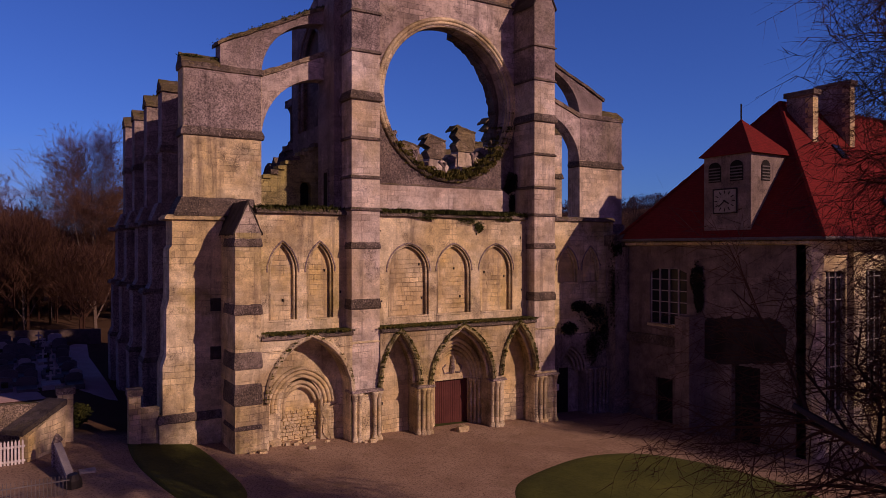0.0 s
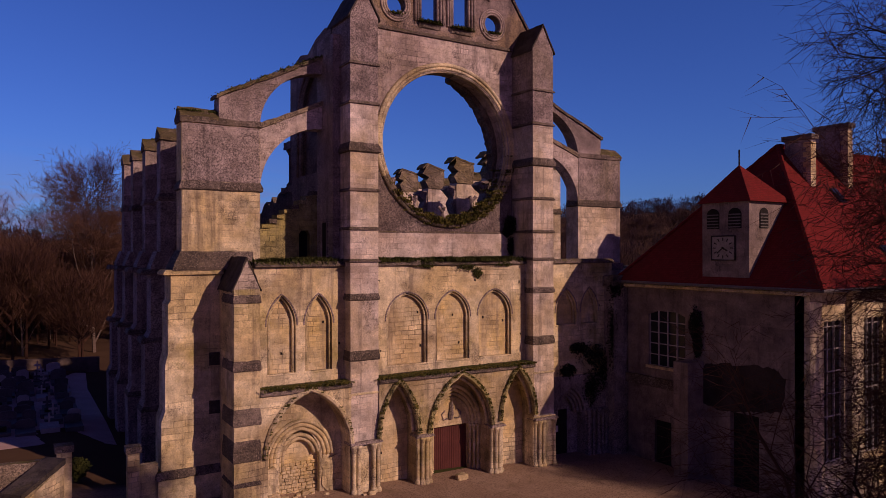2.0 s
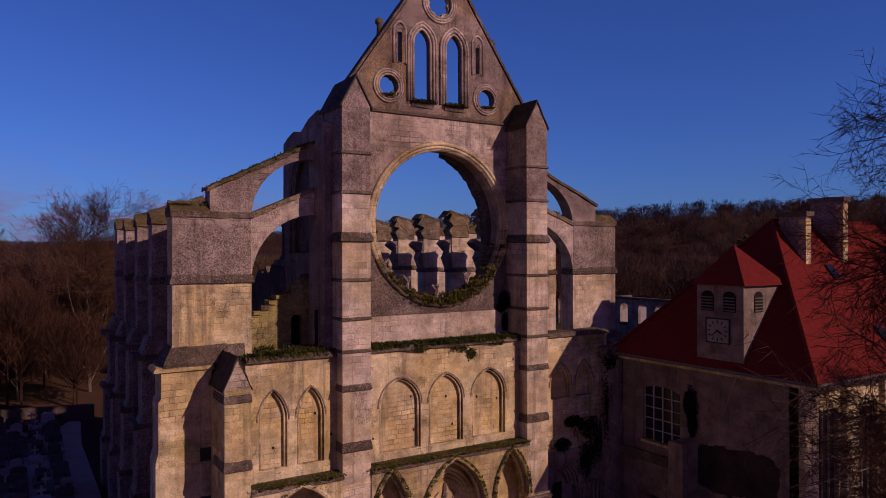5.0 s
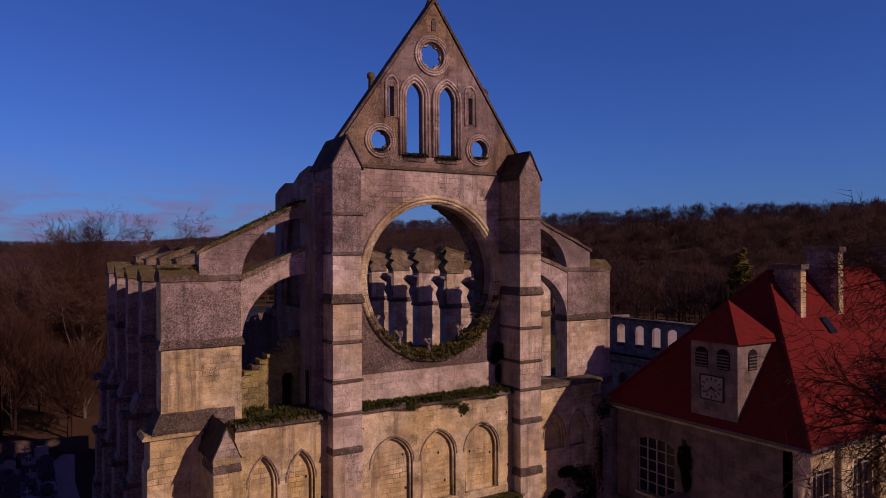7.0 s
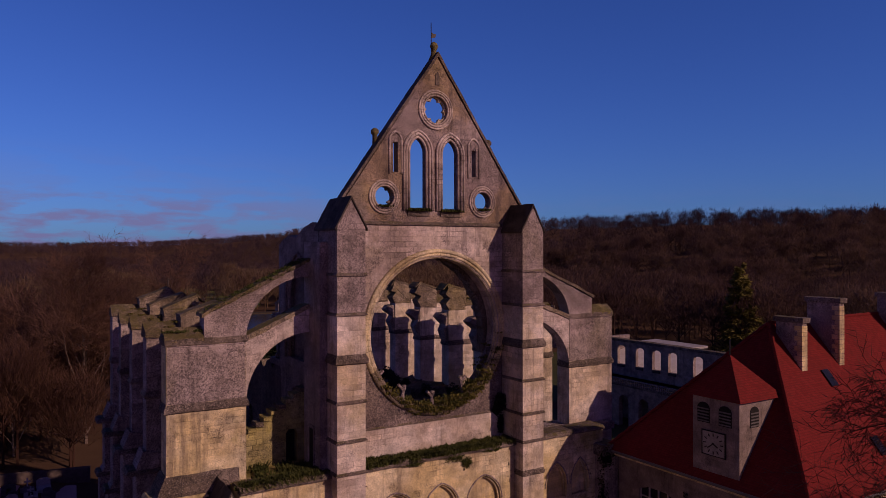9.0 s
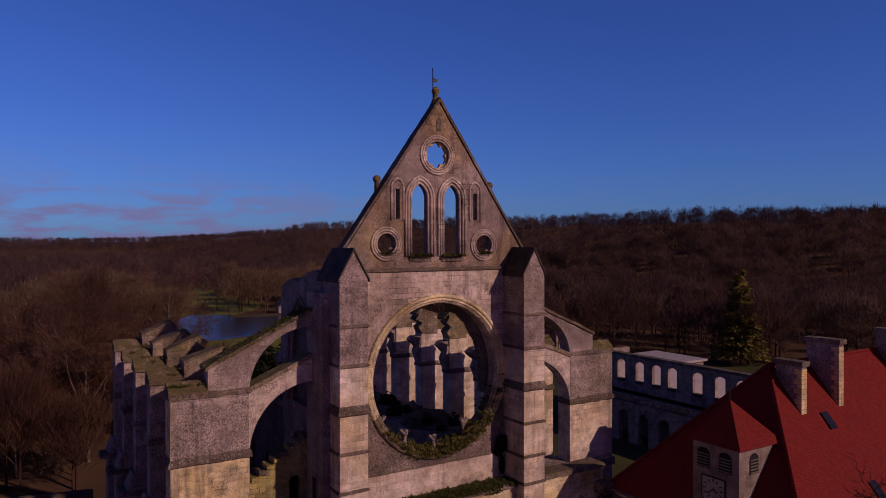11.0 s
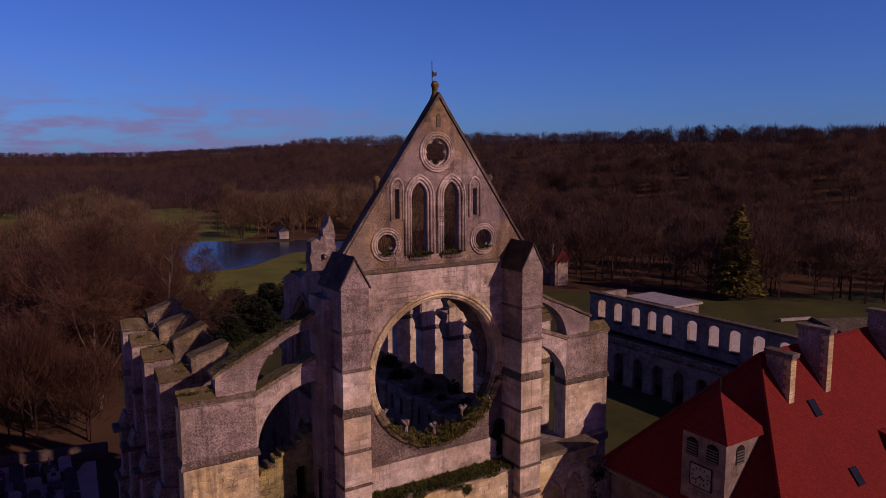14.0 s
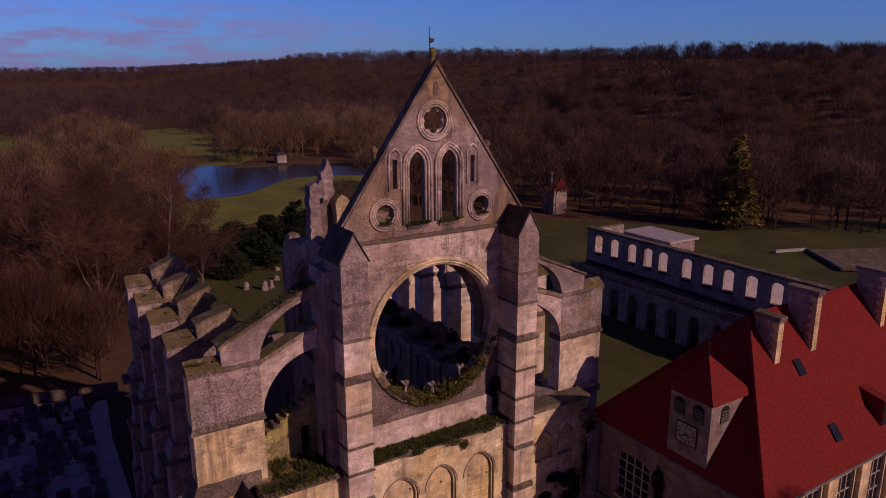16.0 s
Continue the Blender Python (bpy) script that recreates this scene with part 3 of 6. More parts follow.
def porch_wall(x0, x1, arches, mat=STONE):
    bm = B()
    outline = [(x0, -1.5)]
    for a in arches:
        outline += arch(*a)
    outline += [(x1, -1.5), (x1, LEDGE - 0.18), (x0, LEDGE - 0.18)]
    plate(bm, outline, -1.0, 0.3)
    return part("porch_wall", bm, mat, abbey)


porch_wall(P[0][1], P[1][0], [(-13.45, -8.45, -1.5, 3.6, 7.0)])
porch_wall(P[1][1], P[2][0], [(-6.40, -3.82, -1.5, 3.7, 6.95), (-2.78, 1.88, -1.5, 3.5, 6.95), (2.83, 5.62, -1.5, 3.7, 6.95)], STONE_MOSSY)

# the wall inside the recesses
part("recess_wall", plate(B(), [(-13.9, -1.5)] + arch(-12.35, -9.85, -1.5, 2.95, 4.7) + [(-8.35, -1.5), (-8.35, 7.2), (-13.9, 7.2)], 0.3, 0.75), STONE, abbey)
infill = part("portal_infill", box(B(), -13.0, -9.2, 0.78, 2.4, -1.5, 5.6), STONE_PALE, abbey)
part("broken_core", roughen(plate(B(), [(-9.5, -1.5), (-8.4, -1.5), (-8.4, 2.4), (-8.7, 2.9), (-9.25, 2.65), (-9.7, 2.85), (-9.85, 2.4), (-9.6, 1.9), (-9.7, 1.2), (-9.4, 0.7)], 0.22, 0.8), 0.14, 1.3, 0.35), STONE, abbey)
part("broken_core", roughen(plate(B(), [(-13.5, -1.5), (-12.5, -1.5), (-12.3, 0.6), (-12.7, 1.4), (-12.45, 2.3), (-12.8, 2.7), (-13.5, 2.5)], -0.1, 0.7), 0.12, 1.2, 0.4), STONE, abbey)
rnd = random.Random(52)
bricks = []
for w, h in ((0.30, 0.17), (0.40, 0.19), (0.24, 0.16), (0.35, 0.20)):
    bm = box(B(), -w / 2, w / 2, -0.07, 0.06, -h / 2, h / 2)
    bmesh.ops.bevel(bm, geom=bm.edges[:], offset=0.018, segments=1, affect="EDGES")
    bricks.append((w, finish("stone", roughen(bm, 0.012, 6.0), STONE_PALE)))
z = 0.55
while z < 2.5:                                               # roughly coursed rubble under the inner arch
    x = -12.6 + rnd.uniform(0, 0.2)
    while x < -9.9:
        w, me = rnd.choice(bricks)
        if rnd.random() < 0.94:
            ob = new("stone", me)
            ob.parent = infill
            ob.location = Vector((x + w / 2, 0.76 + rnd.uniform(-0.03, 0.02), z + rnd.uniform(-0.02, 0.02))) - origin_of(infill)
            ob.rotation_euler = (0, rnd.uniform(-0.05, 0.05), 0)
        x += w + 0.03
    z += 0.215
part("recess_wall", plate(B(), [(-6.48, -1.5)] + arch(-2.1, 1.75, -1.5, 3.4, 6.1) + [(5.66, -1.5), (5.66, 7.2), (-6.48, 7.2)], 0.3, 0.95), STONE_PALE, abbey)
part("portal_wall", plate(B(), [(-3.0, -1.5), (-1.40, -1.5), (-1.40, 3.3), (1.28, 3.3), (1.28, -1.5), (2.6, -1.5), (2.6, 7.2), (-3.0, 7.2)], 0.95, 2.4), STONE_PALE, abbey)

# archivolts and hood moulds
for i, (x0, x1, zs, za, mossy) in enumerate(((-13.45, -8.45, 3.6, 7.0, 0), (-6.40, -3.82, 3.7, 6.95, 1), (-2.78, 1.88, 3.5, 6.95, 1), (2.83, 5.62, 3.7, 6.95, 1))):
    bm = B()
    moulding(bm, arch(x0 - 0.12, x1 + 0.12, zs, zs, za + 0.22, 14), -1.05, 0.16, 7)
    part("hood_mould", roughen(bm, 0.04, 2.0), STONE_ALGAE if mossy else STONE, abbey)
    for k in ((0.12,) if mossy else ()):
        bm = moulding(B(), arch(x0 + k, x1 - k, zs, zs, za - k * 0.9, 14), -0.80 + k, 0.11, 7)
        part("archivolt", bm, STONE, abbey, smooth=True)
# inner blind portal of the wide left bay
for k, (w, za, y) in enumerate(((2.02, 5.12, 0.22), (1.78, 4.88, 0.24), (1.54, 4.64, 0.30), (1.20, 4.26, 0.44), (0.98, 4.02, 0.56))):
    line = arch(-11.1 - w, -11.1 + w, 2.2, 2.95, za + 0.02, 14)
    line = line[:-2] if k > 2 else line[:-1]
    bm = moulding(B(), line, y, 0.12, 7)
    part("archivolt", roughen(bm, 0.02, 2.5), STONE_PALE if k else STONE, abbey, smooth=True)
# orders of the middle portal
for k in range(4):
    bm = moulding(B(), arch(-2.25 + k * 0.2, 1.9 - k * 0.16, 3.3, 3.35, 6.15 - k * 0.3, 14), 0.26 + 0.2 * k, 0.14, 7)
    part("archivolt", bm, STONE, abbey, smooth=True)
for s in (-1, 1):
    for k in range(3):
        x = -0.17 + s * (1.95 - 0.2 * k)
        part("column", shaft(B(), x, 0.35 + 0.2 * k, 0.1, 3.3, 0.10), STONE, abbey, smooth=True)
part("string_course", band(B(), -13.9, -12.75, -1.0, 6.42, 0.16, 0.07, -0.5, False), STONE, abbey)
part("string_course", band(B(), -9.2, -8.35, -1.0, 6.42, 0.16, 0.07, -0.5, False), STONE, abbey)
bm = plate(B(), arch(-1.7, 1.5, 3.3, 3.3, 5.4), 0.86, 0.99)
part("tympanum", bm, STONE_PALE, abbey)
# clustered shafts beside the recesses
for x, y, z1 in ((-8.22, -1.12, 3.55), (-7.95, -1.2, 3.55), (-6.62, -1.12, 3.55), (-6.95, -1.2, 3.55),
                 (-3.75, -0.95, 3.4), (-3.5, -1.12, 3.4), (-3.2, -1.15, 3.4), (-2.9, -1.0, 3.4),
                 (1.98, -0.95, 3.3), (2.25, -1.12, 3.3), (2.55, -1.12, 3.3), (2.78, -0.95, 3.3),
                 (5.75, -0.98, 3.25), (6.05, -1.12, 3.25), (6.4, -1.12, 3.25), (7.45, -1.02, 3.25)):
    part("column", shaft(B(), x, y, ground_z(x, y) - 0.1, z1, 0.13), STONE, abbey, smooth=True)
for x0, x1, z in ((-8.5, -6.4, 3.55), (-3.95, -2.7, 3.4), (1.85, 2.95, 3.3), (5.6, 7.62, 3.25)):
    part("impost", roughen(band(B(), x0 + 0.05, x1 - 0.05, -1.22, z, 0.16, 0.08, -0.3), 0.012, 3.0, 0.5), STONE_GREY, abbey)

# blind arcade storey
HOLES = [(-13.15, -11.45), (-10.85, -9.15)], [(-5.45, -2.45), (-1.80, 0.85), (1.60, 4.40)], [(8.55, 10.5), (11.0, 12.7)]
for (x0, x1), holes, zb, za in (((P[0][1], P[1][0]), HOLES[0], 8.05, 12.6), ((P[1][1], P[2][0]), HOLES[1], 7.9, 12.5), ((P[2][1], 14.2), HOLES[2], 9.7, 12.35)):
    cut = [arch(a, b, zb, za - 1.75, za) for a, b in holes]
    bm = plate(B(), [(x0, LEDGE - 0.18 if x0 < 6 else 5.9), (x1, LEDGE - 0.18 if x0 < 6 else 5.9), (x1, TERRACE), (x0, TERRACE)], 0.0, 0.36, cut)
    part("arcade_wall", bm, STONE, abbey)
    part("core_wall", box(B(), x0, x1, 0.36, 1.5, 5.9, TERRACE), STONE_PALE, abbey)
    for a, b in holes:
        bm = moulding(B(), arch(a - 0.10, b + 0.10, za - 1.75, za - 1.75, za + 0.08, 12), 0.0, 0.055)
        part("hood_mould", roughen(bm, 0.02, 3.0), STONE_GREY, abbey)
        bm = moulding(B(), arch(a + 0.12, b - 0.12, zb, za - 1.75, za - 0.08, 12), 0.2, 0.075)
        part("archivolt", bm, STONE, abbey, smooth=True)
        part("sill", band(B(), a - 0.02, b + 0.02, 0.0, zb - 0.08, 0.10, 0.04, 0.3), STONE, abbey)

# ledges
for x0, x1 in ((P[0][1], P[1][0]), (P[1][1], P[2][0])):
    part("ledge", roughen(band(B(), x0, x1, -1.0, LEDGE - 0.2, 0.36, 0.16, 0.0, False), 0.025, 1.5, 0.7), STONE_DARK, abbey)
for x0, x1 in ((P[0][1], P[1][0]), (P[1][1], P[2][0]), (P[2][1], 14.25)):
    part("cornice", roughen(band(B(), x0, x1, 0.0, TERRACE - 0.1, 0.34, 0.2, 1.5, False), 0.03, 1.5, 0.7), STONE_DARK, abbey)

# right-hand bay: small portal in the shade of the house
bm = plate(B(), [(7.52, -1.5)] + arch(8.45, 11.4, -1.5, 3.1, 5.15) + [(14.2, -1.5), (14.2, 5.9), (7.52, 5.9)], -0.05, 0.9)
part("porch_wall", bm, STONE_GREY, abbey)
part("recess_wall", plate(B(), [(7.52, -1.5), (8.75, -1.5), (8.75, 3.2), (10.4, 3.2), (10.4, -1.5), (14.2, -1.5), (14.2, 5.9), (7.52, 5.9)], 0.9, 1.5), STONE_GREY, abbey)
for k in range(4):
    part("archivolt", moulding(B(), arch(8.5 + 0.18 * k, 11.3 - 0.18 * k, 3.0, 3.0, 5.05 - 0.24 * k, 12), -0.02 + 0.2 * k, 0.12), STONE_GREY, abbey, smooth=True)
for x in (11.6, 12.1, 12.6, 13.0, 13.4):
    part("column", shaft(B(), x, -0.2, ground_z(x, 0) - 0.1, 3.2, 0.12), STONE_GREY, abbey, smooth=True)
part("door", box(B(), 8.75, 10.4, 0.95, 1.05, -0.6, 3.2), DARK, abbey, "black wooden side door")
part("notice", box(B(), 9.15, 9.5, 0.90, 0.94, 1.55, 2.0), WHITE, abbey, "white paper notice on the door")
part("notice", box(B(), 9.15, 9.32, 0.90, 0.94, 2.3, 2.5), WHITE, abbey, "small white notice")

# the great door: vertical boards
door = part("door", box(B(), -1.40, 1.28, 1.16, 1.30, -0.2, 3.32), DOOR_RED, abbey, "oxblood-red boarded double door")
for i in range(18):
    x = -1.38 + i * 0.148
    part("board", box(B(), x, x + 0.128, 1.10, 1.16, 0.1, 3.28), DOOR_RED, door)
part("lintel", box(B(), -1.7, 1.55, 0.95, 1.12, 3.28, 3.48), STONE, abbey)

# buttresses
SETS = (26.6, 24.2, 18.9, 16.55, 14.6)
for i, (x0, x1) in enumerate(P[1:]):
    bm = box(B(), x0, x1, -0.9, 1.9, -1.5, 24.2)
    pier = part("buttress", bm, STONE_CLEAN, abbey)
    part("upper_stage", box(B(), x0, x1, -0.9, 1.9, 24.2, 29.45), STONE_GREY, pier)
    bm = box(B(), x0 - (0.5 if i == 0 else -0.05), x1 + (0.5 if i else -0.05), 0.6, 3.2, 14.0, 28.6)
    part("buttress_flank", bm, STONE_GREY, abbey)
    for z in SETS:
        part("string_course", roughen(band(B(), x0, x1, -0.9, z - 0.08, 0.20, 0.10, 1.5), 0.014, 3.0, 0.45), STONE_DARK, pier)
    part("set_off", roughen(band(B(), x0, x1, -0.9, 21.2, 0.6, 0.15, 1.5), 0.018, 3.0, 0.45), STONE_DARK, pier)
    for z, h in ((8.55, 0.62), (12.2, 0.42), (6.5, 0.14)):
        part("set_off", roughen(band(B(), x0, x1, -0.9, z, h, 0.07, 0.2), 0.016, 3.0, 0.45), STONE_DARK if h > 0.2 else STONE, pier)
    part("plinth", box(B(), x0 - 0.08, x1 + 0.08, -1.0, 0.0, -1.5, 3.5), STONE, pier)
    xm = (x0 + x1) / 2
    cap = plate(B(), [(x0, 29.45), (x1, 29.45), (xm, 31.15)], -0.9, 2.4)
    part("pinnacle", cap, STONE_GREY, pier)
    for s in (-1, 1):
        e = (x1 - x0) / 2 + 0.14
        bm = plate(B(), [(xm, 31.2), (xm + s * e, 29.28), (xm + s * e, 29.42), (xm, 31.38)], -0.98, 2.4)
        part("coping", roughen(bm, 0.03, 2.0, 0.5), STONE_BLACK, pier)
# slot doorway in the flank: a flat dark plate for its shade
part("doorway_shade", box(B(), -8.87, -8.80, 1.5, 2.25, 14.5, 17.0), DARK, abbey)
part("door_jamb", box(B(), -8.93, -8.80, 1.36, 1.5, 14.5, 17.15), STONE_GREY, abbey)
part("lintel", box(B(), -8.93, -8.80, 1.5, 2.4, 17.0, 17.2), STONE_GREY, abbey)
# low corner buttress with its gabled head
x0, x1 = P[0]
corner = part("buttress", box(B(), x0, x1, -1.05, 2.4, -1.5, 13.1), STONE, abbey)
xm = (x0 + x1) / 2
part("pinnacle", plate(B(), [(x0, 13.1), (x1, 13.1), (xm, 14.7)], -1.05, 2.4), STONE_MID, corner)
for s in (-1, 1):
    part("coping", roughen(plate(B(), [(xm, 14.75), (xm + s * 0.82, 12.95), (xm + s * 0.82, 13.06), (xm, 14.9)], -1.09, 2.4), 0.05, 2.0, 0.4), STONE_BLACK, corner)
for z, h in ((12.3, 0.5), (8.55, 0.6), (5.55, 0.95), (3.55, 1.2), (2.2, 0.25)):
    part("set_off", roughen(band(B(), x0, x1, -1.05, z, h, 0.06, 1.2), 0.016, 3.0, 0.45), STONE_DARK, corner)

# rose storey
RX, RZ, RR = 0.16, 22.47, 5.15
rnd = random.Random(41)
zone = [(RX + RR * math.cos(a), RZ + RR * math.sin(a)) for a in (math.radians(205 + 138 * k / 48) for k in range(49))]
over = [(RX + RR * math.cos(a), RZ + RR * math.sin(a)) for a in (math.radians(205 - 222 * k / 72) for k in range(73))]
torn_l = [(-6.7 + k * (zone[0][0] + 6.7) / 6, 20.3 + (0 if k in (0, 6) else rnd.uniform(-0.3, 0.3)) + (zone[0][1] - 20.3) * k / 6) for k in range(7)]
torn_r = [(zone[-1][0] + k * (5.9 - zone[-1][0]) / 6, zone[-1][1] + (0 if k in (0, 6) else rnd.uniform(-0.3, 0.3)) + (20.6 - zone[-1][1]) * k / 6) for k in range(7)]
bm = plate(B(), torn_l[:-1] + over + torn_r[1:] + [(5.9, 29.8), (-6.7, 29.8)], 1.5, 2.9)
rose = part("rose_wall", bm, STONE_MID, abbey)
part("rose_spandrel", plate(B(), [(-6.7, TERRACE), (5.9, TERRACE)] + torn_r[::-1] + zone[::-1][1:] + torn_l[::-1][1:], 1.5, 2.9), STONE_LICHEN, rose)
for r, y, q in ((5.55, 1.48, 0.16), (5.32, 1.52, 0.13), (5.16, 1.66, 0.12), (5.2, 2.0, 0.11)):
    for a0, a1, mat in ((-38, 205, STONE), (205, 322, STONE_TOP)):
        arc = [math.radians(a0 + (a1 - a0) * k / 56) for k in range(57)]
        part("rose_moulding", roughen(tube(B(), [(RX + r * math.cos(a), y, RZ + r * math.sin(a)) for a in arc], q, 7), 0.012 if mat is STONE else 0.06, 2.5), mat, rose, smooth=True)
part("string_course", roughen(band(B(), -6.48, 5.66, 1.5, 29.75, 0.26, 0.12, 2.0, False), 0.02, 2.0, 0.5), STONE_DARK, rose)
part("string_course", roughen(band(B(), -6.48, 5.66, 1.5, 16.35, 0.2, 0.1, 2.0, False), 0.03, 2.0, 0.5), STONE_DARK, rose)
part("dado", box(B(), -6.48, 5.66, 1.38, 1.6, TERRACE, 16.4), STONE_CLEAN, rose)

# gable
GX, GTOP = 0.30, 41.42
holes = [arch(-1.98, -0.62, 30.8, 34.75, 35.8), arch(0.60, 1.98, 30.8, 34.75, 35.8), circle(-3.87, 31.62, 0.68, 28), circle(4.02, 31.54, 0.68, 28), circle(0.12, 37.76, 0.92, 36),
         [(-3.2, 33.3), (-2.85, 33.3), (-2.85, 35.3), (-3.2, 35.3)], [(3.10, 33.3), (3.45, 33.3), (3.45, 35.2), (3.10, 35.2)]]
bm = plate(B(), [(GX - 8.1, 29.8), (GX + 8.1, 29.8), (GX, GTOP)], 1.7, 2.25, holes)
gable = part("gable", bm, STONE_GABLE, abbey)
for s in (-1, 1):
    bm = plate(B(), [(GX, GTOP + 0.05), (GX + s * 8.3, 29.7), (GX + s * 8.3, 29.95), (GX, GTOP + 0.38)], 1.60, 2.40)
    part("coping", roughen(bm, 0.03, 2.0, 0.6), STONE_DARK, gable)
for x, z, r in ((-3.87, 31.62, 0.68), (4.02, 31.54, 0.68), (0.12, 37.76, 0.92)):
    for k, q in ((0.07, 0.08), (0.24, 0.10), (0.40, 0.08)):
        part("ring_moulding", tube(B(), [(u, 1.66 + 0.02 * k, zz) for u, zz in circle(x, z, r + k, 40)], q, 7, True), STONE_MID, gable, smooth=True)
foil = []                                              # sexfoil plate in the upper ring
for k in range(72):
    a = 2 * math.pi * k / 72
    f = (a - math.pi / 2 + math.pi / 6) % (math.pi / 3) - math.pi / 6
    q = 0.60 * math.cos(f) + math.sqrt(max(0.0, 0.37 ** 2 - (0.60 * math.sin(f)) ** 2))
    foil.append((0.12 + 0.93 * q * math.cos(a), 37.76 + 0.93 * q * math.sin(a)))
part("sexfoil", plate(B(), circle(0.12, 37.76, 0.98, 72), 1.86, 2.14, [foil]), STONE_CLEAN, gable)
part("sexfoil_rim", tube(B(), [(u, 1.86, z) for u, z in foil], 0.04, 5, True), STONE_CLEAN, gable)
rnd = random.Random(71)
for cx, cz, keep in ((-3.87, 31.62, (62, 190, 330)), (4.02, 31.54, (215, 318))):        # what is left of the lower foils
    for deg in keep:
        a = math.radians(deg)
        c = Vector((cx + 0.58 * math.cos(a), 2.0, cz + 0.58 * math.sin(a)))
        d = Vector((math.cos(a), 0, math.sin(a)))
        bm = tube(B(), [c + d * 0.16, c, c - d * rnd.uniform(0.04, 0.16) + Vector((d.z, 0, -d.x)) * rnd.uniform(-0.15, 0.15)], [0.17, 0.13, 0.05], 6)
        part("foil_stump", roughen(bm, 0.04, 3.0), STONE_GREY, gable)
for x0, x1 in ((-1.98, -0.62), (0.60, 1.98)):
    for k, y, q in ((0.0, 1.72, 0.10), (0.22, 1.66, 0.11), (0.42, 1.64, 0.10)):
        part("archivolt", moulding(B(), arch(x0 - k, x1 + k, 30.8, 34.75, 35.8 + k, 12), y, q), STONE_MID, gable, smooth=True)
for x0, x1 in ((-3.2, -2.85), (3.10, 3.45)):
    part("archivolt", moulding(B(), arch(x0 - 0.28, x1 + 0.28, 33.2, 35.4, 36.0, 10), 1.68, 0.09), STONE_MID, gable, smooth=True)
    part("slit_frame", plate(B(), arch(x0 - 0.2, x1 + 0.2, 33.25, 35.35, 35.85), 1.66, 1.70, [[(x0, 33.3), (x1, 33.3), (x1, 35.3), (x0, 35.3)]]), STONE_GABLE, gable)
# small niche: a raised dark plate takes the place of its shaded hollow
part("niche_shade", plate(B(), arch(0.08, 0.42, 39.5, 40.05, 40.4), 1.64, 1.70), STONE_DARK, gable)
part("finial", tube(B(), [(GX, 2.2, 41.3), (GX, 2.2, 41.75), (GX, 2.2, 42.0), (GX, 2.2, 42.1), (GX, 2.2, 42.3), (GX, 2.2, 42.5), (GX, 2.2, 42.6)], [0.40, 0.22, 0.16, 0.22, 0.29, 0.22, 0.08], 10), STONE_TOP, gable, smooth=True)
for x, z in ((-4.25, 35.1), (4.95, 35.05)):
    part("gable_knob", tube(B(), [(x, 2.3, z - 0.9), (x, 2.3, z + 0.65), (x, 2.3, z + 0.75), (x, 2.3, z + 0.95), (x, 2.3, z + 1.1)], [0.2, 0.17, 0.28, 0.28, 0.12], 8), STONE_TOP, gable, smooth=True)
for x0, x1 in ((-2.1, -0.45), (0.5, 2.1)):
    part("sill", roughen(box(B(), x0, x1, 1.62, 1.9, 30.4, 30.8), 0.05, 2.0, 0.35), STONE_DARK, gable)

# flying buttresses of the front, mirrored left and right
def flyer(x_out, x_in, s):
    """x_out: outer face of the pier; x_in: the wall. s: -1 left, 1 right."""
    w = abs(x_out) - 12.85
    xi = s * 12.85
    xc = s * 15.3
    n = 12
    up_arc = [(xi + (x_in - xi) * (1 - math.cos(math.pi / 2 * k / n)), 22.75 + 3.7 * math.sin(math.pi / 2 * k / n)) for k in range(n + 1)]
    top = [(xc, 22.7), (xi, 22.7)] + up_arc[1:] + [(x_in, 27.45), (xc, 24.25)]
    bm = plate(B(), top, 2.3, 3.4)
    f = part("flying_arch", bm, STONE_GREY, abbey)
    bm = plate(B(), [(xc - s * 0.0 + s * 0.18, 24.2), (x_in, 27.42), (x_in, 27.62), (xc + s * 0.18, 24.42)], 2.18, 3.52)
    part("coping", roughen(bm, 0.07, 1.9, 0.4), STONE_TOP, f)
    low = [(xi + (x_in - xi) * (1 - math.cos(math.pi / 2 * k / n)), 18.9 + 4.05 * math.sin(math.pi / 2 * k / n)) for k in range(n + 1)]
    bm = plate(B(), low + [(x_in, 24.45), (xi, 22.6)], 2.3, 3.4)
    g = part("flying_arch", bm, STONE_MID, abbey)
    bm = plate(B(), [(xi, 22.62), (x_in, 24.47), (x_in, 24.75), (xi, 22.95)], 2.2, 3.5)
    part("coping", roughen(bm, 0.06, 1.9, 0.4), STONE_STUMP, g)
    a, b = min(x_out, xi), max(x_out, xi)
    pier = part("pier", box(B(), a, b, 2.3, 3.7, -1.5, 22.7), STONE if s < 0 else STONE_CLEAN, abbey)
    part("pier_cap", roughen(box(B(), a - 0.1, b + 0.05, 2.2, 3.8, 22.65, 23.0), 0.05, 1.5, 0.5), STONE_DARK, pier)
    c0, c1 = sorted((x_out + s * 0.1, xc))
    part("pier_cap", roughen(plate(B(), [(2.2, 22.85), (2.2, 23.0), (3.0, 23.62), (3.8, 23.0), (3.8, 22.85)], c0, c1, [], "x"), 0.07, 2.2, 0.28), STONE_TOP, pier)
    part("upper_face", box(B(), a + 0.03, b - 0.03, 2.27, 2.32, 19.3, 22.6), STONE_GREY, pier)
    part("set_off", roughen(band(B(), a, b, 2.3, 18.75, 0.55, 0.12, 3.6), 0.05, 1.8, 0.4), STONE_DARK, pier)
    return pier


